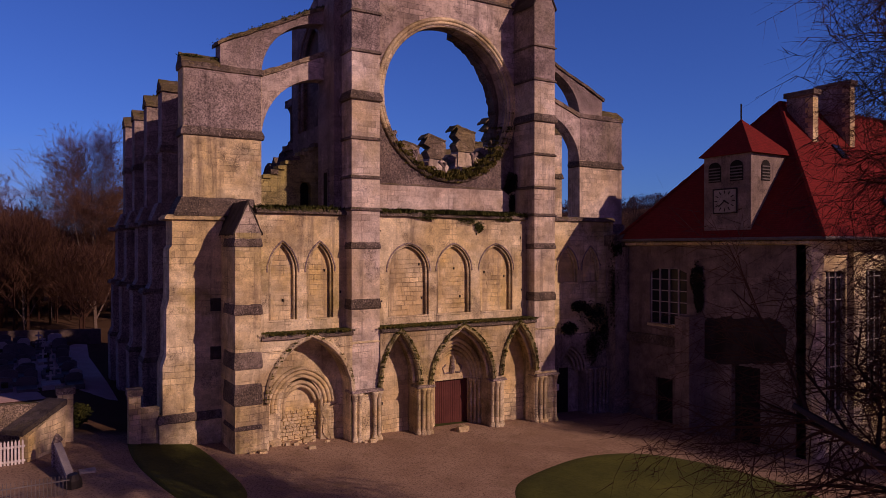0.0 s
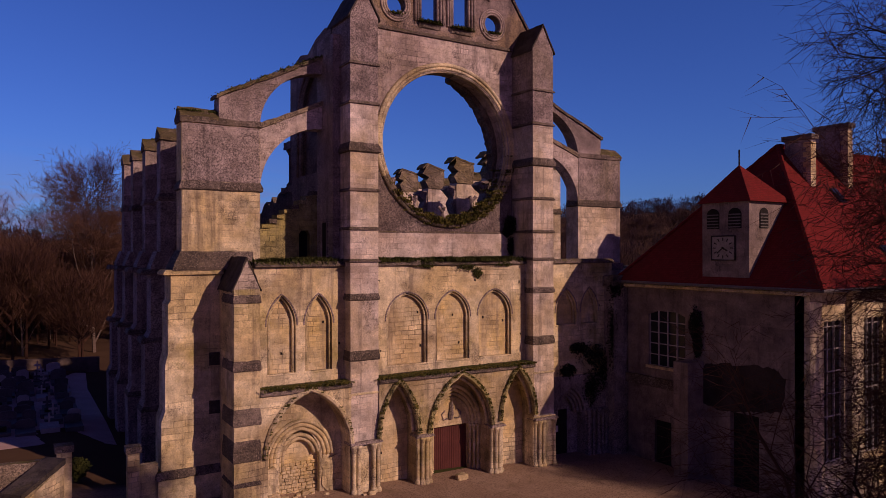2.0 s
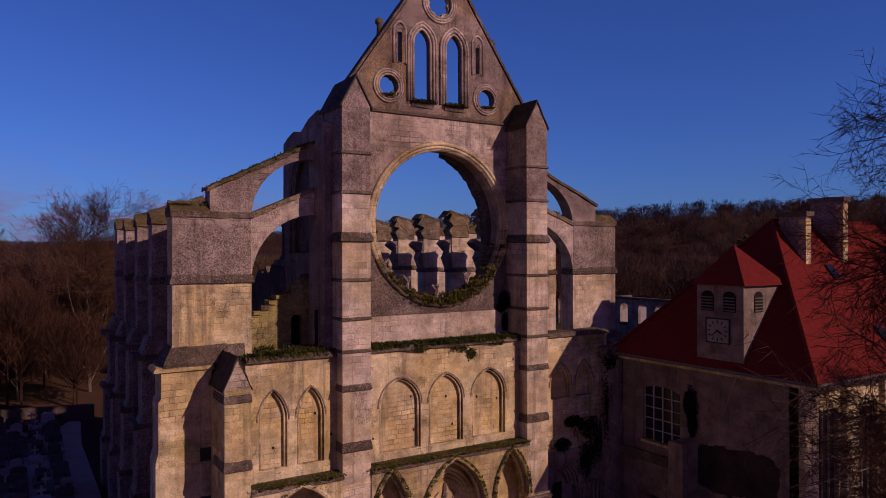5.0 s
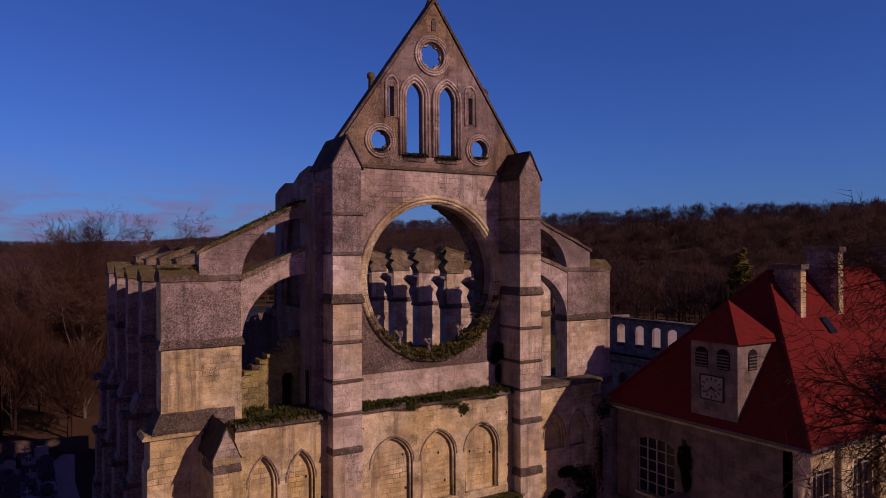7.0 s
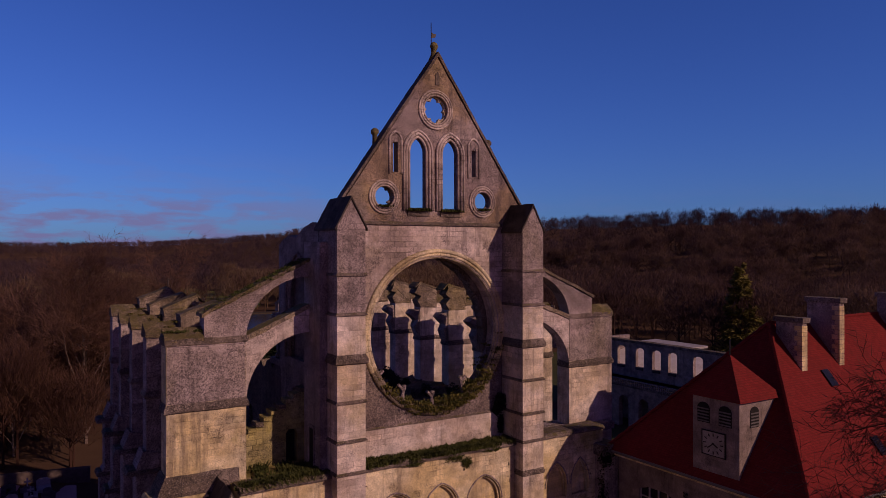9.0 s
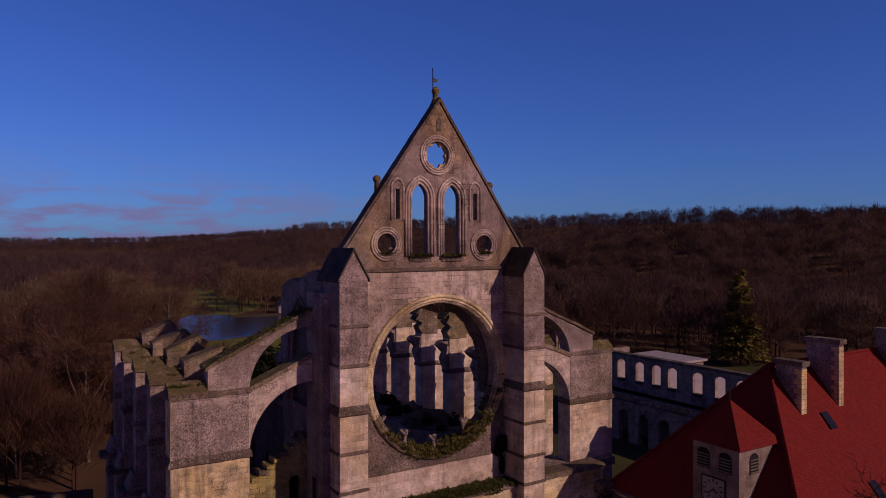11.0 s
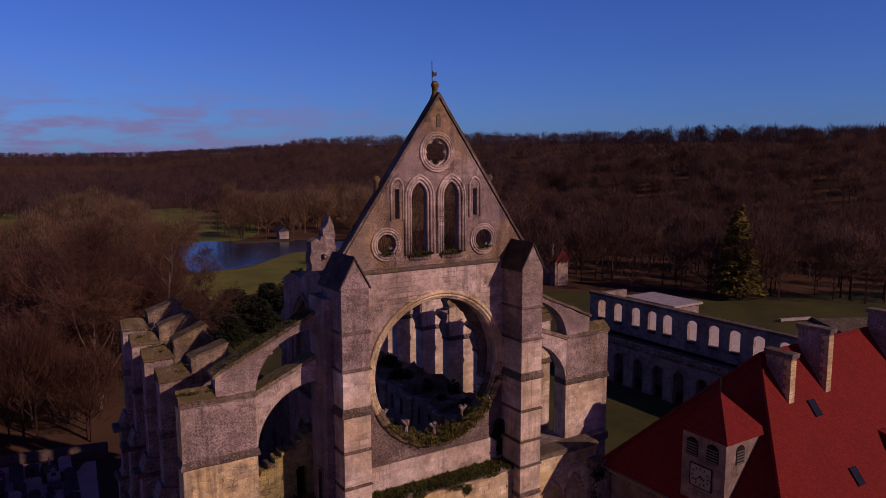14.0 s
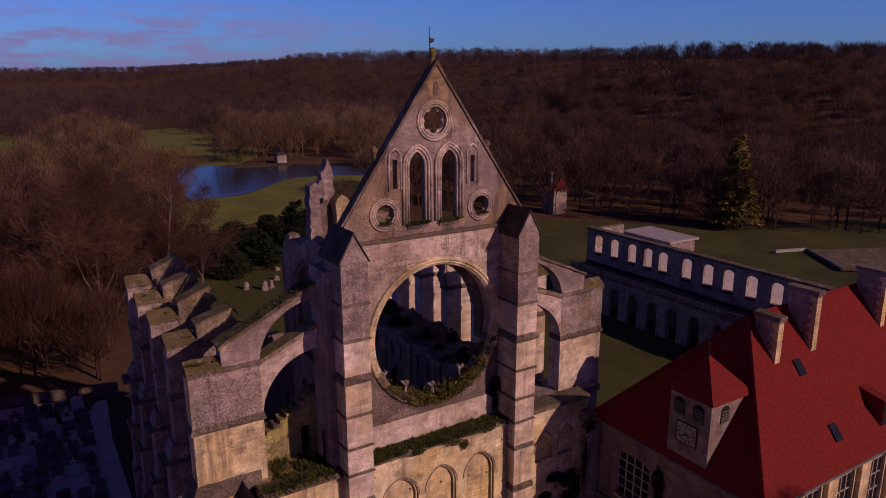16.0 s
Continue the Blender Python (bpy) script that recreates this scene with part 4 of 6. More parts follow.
lp = flyer(-17.4, -8.8, -1)
flyer(17.5, 8.0, 1)
bm = B()
rows = [[bm.verts.new(c) for c in ((-17.95 + a, 3.9, z), (-17.95 + a, 1.9 + b, z), (-13.3, 1.9 + b, z), (-13.3, 3.9, z))] for a, b, z in ((0.0, 0.0, 14.1), (0.0, 0.0, 14.3), (0.5, 0.42, 15.25))]
for q, r in zip(rows, rows[1:]):
    for k in range(4):
        bm.faces.new((q[k], q[(k + 1) % 4], r[(k + 1) % 4], r[k]))
bm.faces.new(rows[0]), bm.faces.new(rows[-1])
part("set_off", roughen(bm, 0.03, 1.6, 0.4), STONE_DARK, lp)
part("cornice", band(B(), -18.3, -15.3, 2.0, 13.85, 0.3, 0.16, 3.8), STONE, lp)
bm = plate(B(), [(-18.55, -1.5), (-15.3, -1.5), (-15.3, 13.9), (-18.05, 13.9), (-18.05, 12.4), (-18.2, 12.2), (-18.2, 9.4), (-18.35, 8.8), (-18.35, 6.2), (-18.55, 5.6)], 2.0, 3.8)
part("lower_buttress", bm, STONE, lp)
part("plinth", roughen(box(B(), -18.75, -15.3, 1.85, 3.9, -1.5, 2.5), 0.02, 2.0, 0.6), STONE, lp)
part("set_off", roughen(band(B(), -18.75, -15.3, 1.85, 2.4, 0.5, 0.1, 3.8), 0.05, 1.6, 0.4), STONE_DARK, lp)
for z in (8.6, 5.8):
    part("set_off", roughen(box(B(), -15.95, -15.35, 1.9, 2.1, z, z + 0.75), 0.02, 2.0, 0.3), STONE_BLACK, lp)
# closing walls of the aisles and the terrace behind the cornice
part("terrace", box(B(), -13.9, -8.35, 1.5, 4.2, 13.9, 14.4), STONE_MOSSY, abbey)
part("terrace", box(B(), 7.52, 17.0, 1.5, 4.2, 13.6, 14.2), STONE_GREY, abbey)
part("aisle_wall", box(B(), -13.9, -8.35, 2.4, 3.0, -1.5, 13.9), STONE_GREY, abbey)
part("aisle_wall", box(B(), 7.52, 14.2, 2.4, 3.0, -1.5, 13.6), STONE_GREY, abbey)

# stair wall that climbs behind the left terrace
outline = [(-12.75, 14.3), (-8.4, 14.3), (-8.4, 19.0)]
steps = 9
for k in range(steps):
    x = -8.4 - k * 4.35 / steps
    z = 19.0 - k * 0.32
    outline += [(x - 4.35 / steps * 0.9, z - 0.02), (x - 4.35 / steps, z - 0.32)]
bm = plate(B(), outline, 4.0, 4.6, [[(-9.75, 14.32), (-9.0, 14.32), (-9.0, 16.3), (-9.15, 16.55), (-9.6, 16.55), (-9.75, 16.3)]])
stair = part("stair_wall", roughen(bm, 0.03, 1.5), STONE_ALGAE, abbey)
for k in range(steps):
    x = -8.4 - k * 4.35 / steps
    z = 19.0 - k * 0.32
    part("step", roughen(box(B(), x - 0.46, x + 0.03, 3.85, 4.9, z - 0.1, z + 0.14), 0.06, 2.0, 0.3), STONE_ALGAE if k % 3 else STONE_DARK, stair)
# solid black block behind the door hole stands for the unlit room
part("room_shade", box(B(), -10.3, -8.5, 4.65, 6.2, 14.0, 17.0), DARK, stair)

# corner pier where the front meets the house
part("corner_pier", roughen(box(B(), 13.4, 15.6, -1.0, 2.2, -1.5, 12.6), 0.05, 0.8, 1.2), STONE_GREY, abbey)
part("corner_pier_cap", roughen(box(B(), 13.2, 14.9, -1.15, 1.0, 12.5, 13.3), 0.12, 1.0, 0.5), STONE_DARK, abbey)

# broken inner rim of the rose, and the stumps of its tracery
rnd = random.Random(3)
inner, outer = [], []
for k in range(33):
    a = math.radians(-22 + 100 * k / 32)
    w = 0.05 + 0.42 * math.sin(math.pi * min(1.0, k / 30)) ** 0.7 + rnd.uniform(-0.07, 0.07)
    inner.append((RX + (5.12 - w) * math.cos(a), RZ + (5.12 - w) * math.sin(a)))
    outer.append((RX + 5.6 * math.cos(a), RZ + 5.6 * math.sin(a)))
part("rose_rim", roughen(plate(B(), inner + outer[::-1], 2.9, 3.7), 0.06, 1.5), STONE_DARK, rose)
for a, h, lean in ((-118, 1.05, 0.1), (-91, 0.95, 0.0), (-62, 1.15, -0.25), (-146, 0.5, 0.3)):
    a = math.radians(a)
    c = Vector((RX + 5.15 * math.cos(a), 2.15, RZ + 5.15 * math.sin(a)))
    bm = tube(B(), [c + Vector((0, 0, -0.1)), c + Vector((lean * 0.4, 0, h * 0.55)), c + Vector((lean * 0.6 + 0.05, 0, h * 0.8)), c + Vector((lean, 0, h))], [0.17, 0.10, 0.13, 0.16], 7)
    part("tracery_stump", roughen(bm, 0.07, 2.6, 0.25), STONE_GREY, rose)
    bm = tube(B(), [c + Vector((lean * 0.5, 0, h * 0.6)), c + Vector((lean * 0.5 + 0.4 * (1 if a > -1.5 else -1), 0, h * 1.05))], [0.08, 0.13], 6)
    part("tracery_stump", roughen(bm, 0.05, 2.6, 0.25), STONE_GREY, rose)
part("weather_vane", tube(B(), [(0.08, 2.2, 41.6), (0.06, 2.2, 43.9)], 0.03, 5), IRON, gable)
part("vane_flag", plate(B(), [(0.10, 42.85), (0.42, 42.95), (0.45, 43.2), (0.25, 43.15), (0.10, 43.25)], 2.19, 2.21), IRON, gable)
# carved figure and foliage on the tympanum, as a plain worn shape
part("tympanum_relief", roughen(tube(B(), [(-0.15, 0.86, 3.75), (-0.12, 0.80, 4.1), (-0.1, 0.78, 4.6), (-0.1, 0.8, 4.95)], [0.16, 0.2, 0.15, 0.1], 7), 0.03, 3.0, 0.2), STONE_GREY, abbey)
for s in (-1, 1):
    part("tympanum_relief", roughen(tube(B(), [(-0.1 + s * 0.25, 0.85, 3.8), (-0.1 + s * 0.62, 0.84, 3.75), (-0.1 + s * 0.78, 0.85, 4.15), (-0.1 + s * 0.5, 0.85, 4.35)], 0.06, 6), 0.02, 3.0, 0.2), STONE_GREY, abbey)

# ---- nave buttresses and ruins behind the front ----
def nave_buttress(s, y, top, far=False):
    """A free-standing buttress of the nave with the stump of its flying arch."""
    g = group("nave_buttress", "tall limestone nave buttress with a broken mossy flying-arch stump", "buttress", (s * 15.2, y, ground_z(s * 15.2, y)), "nave buttresses")
    out, r = (17.4, 15.3) if s < 0 else (16.7, 14.9)
    a, b = sorted((s * out, s * 12.9))
    part("shaft", roughen(box(B(), a, b, y, y + 1.3, -1.4, top), 0.02, 1.0), STONE_GREY if s < 0 else STONE_CLEAN, g)
    c0, c1 = sorted((s * (out + 0.1), s * (r - 0.1)))
    part("cap", roughen(plate(B(), [(y - 0.14, top - 0.12), (y - 0.14, top + 0.06), (y + 0.7, top + 0.78), (y + 1.44, top + 0.1), (y + 1.44, top - 0.12)], c0, c1, [], "x"), 0.07, 2.2, 0.28), STONE_TOP, g)
    chip = random.Random(int(y * 10) + s)
    j = lambda q: chip.uniform(-q, q)
    pk, hi = (12.95 + j(0.25), 2.15 + j(0.3)) if s < 0 else (12.8 + j(0.15), 1.85 + j(0.25))
    foot = 1.15 if s < 0 else 1.42
    edge = [(s * r, top - 0.55), (s * 12.9, top - 0.55), (s * (12.5 + j(0.2)), top + 0.2 + j(0.15)), (s * (12.95 + j(0.2)), top + 0.6 + j(0.15)), (s * (12.35 + j(0.3)), top + 1.0 + j(0.2)), (s * (12.7 + j(0.2)), top + 1.5 + j(0.2)), (s * pk, top + hi), (s * r, top + foot + j(0.1))]
    part("arch_stump", roughen(plate(B(), edge, y - 0.12, y + 1.2), 0.07, 2.2, 0.3), STONE_STUMP, g)
    part("stump_cap", roughen(plate(B(), [(s * (pk - 0.5), top + hi - 0.55), (s * pk, top + hi - 0.05), (s * (r + 0.05), top + foot - 0.03), (s * (r + 0.05), top + foot + 0.13), (s * pk, top + hi + 0.12), (s * (pk - 0.5), top + hi - 0.4)], y - 0.17, y + 1.25), 0.06, 2.2, 0.3), STONE_TOP, g)
    part("arch_stump", roughen(plate(B(), [(s * 12.9, top - 4.0), (s * 12.3, top - 2.6), (s * 12.6, top - 2.0), (s * 11.7, top - 1.2), (s * 12.1, top - 0.8), (s * 12.9, top - 0.8)], y + 0.1, y + 1.2), 0.1, 1.3, 0.5), STONE_GREY, g)
    part("set_off", roughen(band(B(), a, b, y, top - 4.1, 0.5, 0.12, y + 1.4), 0.05, 1.8, 0.5), STONE_DARK, g)
    if s < 0:
        low = plate(B(), [(-18.5, -1.4), (-13.0, -1.4), (-13.0, 14.0), (-17.6, 15.2), (-18.0, 14.2), (-18.0, 10.0), (-18.35, 9.4), (-18.35, 5.6), (-18.6, 5.0)], y - 0.15, y + 1.45)
        part("foot", low, STONE_GREY, g)
        for z in (13.7, 9.3, 4.9):
            part("string_course", roughen(band(B(), -18.5, -16.0, y - 0.15, z, 0.35, 0.12, y + 1.45), 0.04, 1.8, 0.5), STONE_DARK, g)
    return g


for y, top in ((8.8, 22.6), (14.5, 22.6), (20.2, 22.5), (25.2, 22.7)):
    nave_buttress(-1, y, top)
for y, top in ((8.8, 22.6), (14.5, 22.6), (20.2, 22.6), (25.9, 22.5), (31.6, 22.6), (37.3, 22.4)):
    nave_buttress(1, y, top)
# aisle walls between the buttresses
bm = B()
box(bm, -16.2, -15.4, 3.8, 27.0, -1.4, 11.5)
thing("wall_aisle_south", roughen(bm, 0.06, 0.5, 2.5), STONE_GREY, "roofless aisle wall of weathered limestone", "wall", kind="structure")
bm = B()
box(bm, 15.6, 16.4, 3.8, 40.0, -1.4, 12.2)
thing("wall_aisle_north", roughen(bm, 0.06, 0.5, 2.5), STONE_GREY, "roofless aisle wall of weathered limestone", "wall", kind="structure")
# what is left of the north nave wall: responds below, an overgrown broken top above the aisle
north = group("nave_north_wall", "broken nave wall with slender responds and an overgrown top", "wall ruin", (9.0, 20.0, -0.3))
outline = [(3.2, -1.2)]
for a in (4.4, 10.1, 15.8, 21.5, 27.2, 32.9):
    outline += arch(a, a + 3.9, -1.2, 6.4, 9.8)
part("wall", plate(B(), outline + [(39.0, -1.2), (39.0, 13.6), (3.2, 13.6)], 8.3, 9.3, [arch(a + q, a + q + 0.5, 10.9, 12.2, 12.7, 4) for a in (4.4, 10.1, 15.8, 21.5, 27.2, 32.9) for q in (0.6, 2.6)], "x"), STONE_GREY, north)
part("aisle_vault", roughen(box(B(), 9.3, 12.95, 3.2, 39.0, 13.0, 13.8), 0.25, 0.5, 1.2), STONE_DARK, north)
rnd = random.Random(63)
for k in range(6):
    y = 9.2 + 5.7 * k
    for dy in (-0.45, 0.0, 0.45):
        part("respond", shaft(B(), 8.2, y + dy, -0.6, 13.4, 0.18, 8), STONE_CLEAN, north, smooth=True)
    part("broken_top", roughen(box(B(), 8.35, 12.9, y - 0.6, y + 1.6, 13.6, 14.3 + rnd.uniform(-0.4, 0.4)), 0.35, 0.8, 0.7), STONE_DARK, north)
# clerestory fragment that still stands against the front
bay = group("nave_wall_fragment", "tall standing bay of nave wall with an open pointed window", "wall ruin", (-7.2, 6.0, 0.4))
bm = plate(B(), [(2.9, -1.0), (3.9, -1.0), (3.9, 9.0), (4.1, 10.5), (9.6, 13.2), (10.2, 20.0), (10.55, 23.2), (10.6, 28.5), (9.8, 28.8), (8.4, 29.2), (7.0, 29.0), (5.6, 29.6), (3.8, 29.9), (2.9, 29.6)], -8.0, -6.9,
           [arch(4.6, 8.6, 20.5, 24.6, 27.6), arch(4.6, 6.1, 15.2, 17.4, 18.6), arch(6.7, 8.2, 15.2, 17.4, 18.6)], "x")
part("wall", roughen(bm, 0.08, 0.8), STONE_GREY, bay)
part("window_infill", plate(B(), arch(4.5, 8.7, 20.4, 24.6, 27.7), -7.55, -7.25, [], "x"), STONE_LICHEN, bay)
for k, q in ((0.0, 0.13), (0.3, 0.11)):
    part("archivolt", tube(B(), [(-8.04 + 0.2 * (k == 0), y, z) for y, z in arch(4.6 - k, 8.6 + k, 20.5, 24.6, 27.6 + k, 12)], q, 7), STONE_GREY, bay, smooth=True)
for y in (4.4, 6.4, 8.4):
    part("column", shaft(B(), -6.75, y, 0.3, 18.8, 0.2), STONE_GREY, bay, smooth=True)
part("column", shaft(B(), -7.45, 11.7, 20.0, 22.9, 0.26), STONE_GREY, bay, smooth=True)
part("column", shaft(B(), -7.45, 10.3, 20.0, 22.9, 0.20), STONE_GREY, bay, smooth=True)
part("lintel", roughen(box(B(), -7.95, -6.95, 9.9, 12.2, 22.85, 23.4), 0.08, 1.4, 0.5), STONE_GREY, bay)
part("sill", roughen(box(B(), -8.0, -6.9, 10.0, 12.6, 19.6, 20.05), 0.08, 1.4, 0.5), STONE_GREY, bay)
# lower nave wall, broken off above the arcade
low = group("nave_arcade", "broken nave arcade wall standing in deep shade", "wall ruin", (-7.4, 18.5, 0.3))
rnd = random.Random(17)
top = [(27.0 - 0.7 * k, 16.8 + 0.13 * k + rnd.uniform(-0.5, 0.5)) for k in range(25)]
outline = [(10.2, -1.0)]
for a in (10.9, 16.6, 22.2):
    outline += arch(a, a + 4.2, -1.0, 6.5, 10.2)
# dark lichen stone, which also carries part of this wall's shade
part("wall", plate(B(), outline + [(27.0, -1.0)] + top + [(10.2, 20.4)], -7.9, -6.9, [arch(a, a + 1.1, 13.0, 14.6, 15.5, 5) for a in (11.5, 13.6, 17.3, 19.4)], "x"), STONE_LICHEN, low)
for y in (10.5, 16.0, 21.6, 26.8):
    part("column", shaft(B(), -7.3, y, 0.3, 7.0, 0.5), STONE_GREY, low, smooth=True)
# transept fragments far behind
tr = group("transept_ruin", "jagged transept piers of weathered limestone rising from grass", "wall ruin", (10.5, 48.0, 0.0))
def ragged(outline, y0, y1, seed, amount=0.12):
    """A broken slab of wall: its outline cut fine and torn."""
    rnd = random.Random(seed)
    pts = []
    for (a, b), (c, d) in zip(outline, outline[1:] + outline[:1]):
        n = max(1, int(math.hypot(c - a, d - b) / 0.55))
        pts += [(a + (c - a) * k / n + rnd.uniform(-amount, amount), b + (d - b) * k / n + rnd.uniform(-amount, amount)) for k in range(n)]
    return roughen(plate(B(), pts, y0, y1), 0.05, 1.4)


part("pier", ragged([(8.2, -1), (9.8, -1), (9.8, 21), (9.55, 24.6), (9.8, 26.4), (9.2, 26.9), (8.4, 26.5), (8.3, 24.0)], 46.6, 48.4, 1), STONE_GREY, tr)
part("arch_spring", ragged([(9.6, 24.4), (10.2, 24.9), (10.9, 24.3), (11.1, 25.2), (10.6, 26.9), (9.9, 27.1), (9.5, 26.2)], 46.9, 48.0, 2), STONE_GREY, tr)
# set-back wall between the piers: recess shade put into its dark stone
part("shaded_recess", ragged([(9.6, -1), (12.0, -1), (12.0, 23.0), (11.4, 24.2), (10.2, 23.6), (9.6, 22.6)], 47.9, 48.8, 3), STONE_DARK, tr)
part("pier", ragged([(10.7, -1), (12.5, -1), (12.5, 27.6), (12.2, 28.8), (11.6, 29.7), (11.2, 28.2), (10.8, 27.9)], 48.3, 49.9, 4), STONE_GREY, tr)
part("pier", ragged([(11.8, -1), (14.3, -1), (14.2, 23.0), (13.9, 24.3), (12.7, 25.1), (11.9, 24.2)], 46.4, 48.2, 5, 0.08), STONE_MOSSY, tr)
part("pier", ragged([(14.4, -1), (16.0, -1), (15.9, 23.9), (15.2, 24.6), (14.5, 24.1)], 46.9, 48.6, 6), STONE_MOSSY, tr)
part("pier", ragged([(4.6, -1), (8.1, -1), (8.0, 17.5), (6.9, 20.2), (5.6, 20.0), (4.8, 17.0)], 47.6, 48.8, 7), STONE_GREY, tr)
random.seed(11)
for x, y, h, r in ((12, 92, 1.5, 0.5), (15.0, 90, 1.9, 0.55), (16.6, 91, 1.7, 0.5), (19.5, 96, 1.0, 0.6), (24, 97, 0.9, 0.7), (25.5, 95, 0.8, 0.6), (27.5, 94, 1.3, 0.7), (31, 92, 2.3, 0.62), (34.5, 93, 0.7, 0.6), (22, 103, 0.8, 0.6)):
    z = ground_z(x, y)
    bm = tube(B(), [(x, y, z - 0.2), (x, y, z + 0.25), (x, y, z + 0.3), (x, y, z + h * 0.6), (x + 0.05, y, z + h * 0.85), (x + 0.1, y, z + h)], [r * 1.3, r * 1.25, r, r * 0.97, r * 0.92, r * 0.7], 12)
    thing("column_stump", roughen(bm, 0.16, 1.3), STONE_GREY, "broken pale stone column stump standing on grass", "column stump", "column stumps")

# ---- the house with the clock dormer ----
house = group("manor_house", "rendered stone house with a steep red tiled hipped roof", "house", (22.0, -9.0, -0.5))
HX, HY0, HY1, EAVE, RIDGE, HR = 14.7, -15.3, -1.2, 12.9, 22.8, 23.0
wins = [[(-6.6, 6.75), (-3.25, 6.75), (-3.25, 10.5), (-4.1, 10.8), (-5.75, 10.8), (-6.6, 10.5)], [(-5.35, -0.6), (-3.8, -0.6), (-3.8, 2.8), (-5.35, 2.8)], [(-12.3, -0.6), (-10.2, -0.6), (-10.2, 4.6), (-12.3, 4.6)]]
bm = plate(B(), [(HY0, -1.5), (HY1, -1.5), (HY1, EAVE), (HY0, EAVE)], HX, HX + 0.6, wins, "x")
part("wall", bm, RENDERED, house)
front_holes = [[(HX + 2.1 + 4.6 * k, 2.0), (HX + 4.3 + 4.6 * k, 2.0), (HX + 4.3 + 4.6 * k, 10.8), (HX + 2.1 + 4.6 * k, 10.8)] for k in range(5)]
bm = plate(B(), [(HX, -1.5), (HX + 26, -1.5), (HX + 26, EAVE), (HX, EAVE)], HY0, HY0 + 0.6, front_holes)
part("wall", bm, STONE, house)
part("wall", box(B(), HX + 0.6, HX + 26, HY1 - 0.6, HY1, -1.5, EAVE), RENDERED, house)
part("wall", box(B(), HX + 25.4, HX + 26, HY0 + 0.6, HY1 - 0.6, -1.5, EAVE), RENDERED, house)
for k in range(6):
    x = HX + 0.9 + 4.6 * k - 0.9
    part("pilaster", box(B(), x, x + 1.3, HY0 - 0.35, HY0, -1.5, EAVE - 0.4), STONE, house)
part("cornice", band(B(), HX, HX + 26, HY0, EAVE - 0.45, 0.5, 0.45, HY1), STONE, house)
# roof
RY = -9.1
e, e2 = 0.75, 1.6
bm = B()
v = [bm.verts.new(c) for c in ((HX - e, HY0 - e2, EAVE), (HX + 26 + e, HY0 - e2, EAVE), (HX + 26 + e, HY1 + e, EAVE), (HX - e, HY1 + e, EAVE), (HX + 6.95, RY, RIDGE), (HX + 26 + e, RY, RIDGE))]
for f in ((0, 1, 5, 4), (2, 3, 4, 5), (3, 0, 4), (1, 2, 5), (0, 3, 2, 1)):
    bm.faces.new([v[i] for i in f])
roof = part("roof", bm, TILE, house, "steep red clay tile roof")
for a, b in (((HX - e, HY0 - e2, EAVE), (HX + 6.95, RY, RIDGE)), ((HX - e, HY1 + e, EAVE), (HX + 6.95, RY, RIDGE)), ((HX + 6.95, RY, RIDGE), (HX + 26, RY, RIDGE))):
    part("ridge_tiles", tube(B(), [Vector(a).lerp(Vector(b), k / 30) for k in range(31)], [0.13 + 0.03 * (k % 2) for k in range(31)], 6), TILE, roof)
part("gutter", tube(B(), [(HX - e, HY1 + e, EAVE - 0.05), (HX - e, HY0 - e2, EAVE - 0.05), (HX + 26, HY0 - e2, EAVE - 0.05)], 0.11, 6), LEAD, house)
# clock dormer
tower = part("clock_dormer", plate(B(), [(-11.5, 12.9), (-8.4, 12.9), (-8.4, 18.1), (-11.5, 18.1)], 15.0, 19.2, [], "x"), RENDERED, house, "square rendered clock dormer with a tiled pyramid cap")
bm = B()
v = [bm.verts.new(c) for c in ((14.75, -11.75, 18.0), (19.0, -11.75, 18.0), (19.0, -8.15, 18.0), (14.75, -8.15, 18.0), (16.9, -9.6, 20.6))]
for f in ((0, 1, 4), (1, 2, 4), (2, 3, 4), (3, 0, 4), (0, 3, 2, 1)):
    bm.faces.new([v[i] for i in f])
part("cap", bm, TILE, tower)
part("finial", tube(B(), [(16.9, -9.6, 20.5), (16.9, -9.6, 21.6)], 0.05, 5), IRON, tower)
part("clock_face", box(B(), 14.93, 14.99, -10.6, -9.1, 14.3, 15.8), DIAL, tower, "square white clock face with dark numerals")
for k in range(12):
    a = k * math.pi / 6
    cy, cz = -9.85 + 0.58 * math.sin(a), 15.05 + 0.58 * math.cos(a)
    bm = box(B(), -0.012, 0.0, -0.035, 0.035, -0.10, 0.10)
    bmesh.ops.rotate(bm, cent=(0, 0, 0), matrix=Matrix.Rotation(-a, 3, "X"), verts=bm.verts)
    bmesh.ops.translate(bm, vec=(14.925, cy, cz), verts=bm.verts)
    part("hour_mark", bm, IRON, tower)
for a, l, w in ((-2.1, 0.36, 0.05), (2.3, 0.52, 0.035)):
    bm = box(B(), -0.03, -0.015, -w, w, -0.08, l)
    bmesh.ops.rotate(bm, cent=(0, 0, 0), matrix=Matrix.Rotation(-a, 3, "X"), verts=bm.verts)
    bmesh.ops.translate(bm, vec=(14.92, -9.85, 15.05), verts=bm.verts)
    part("clock_needle", bm, IRON, tower)
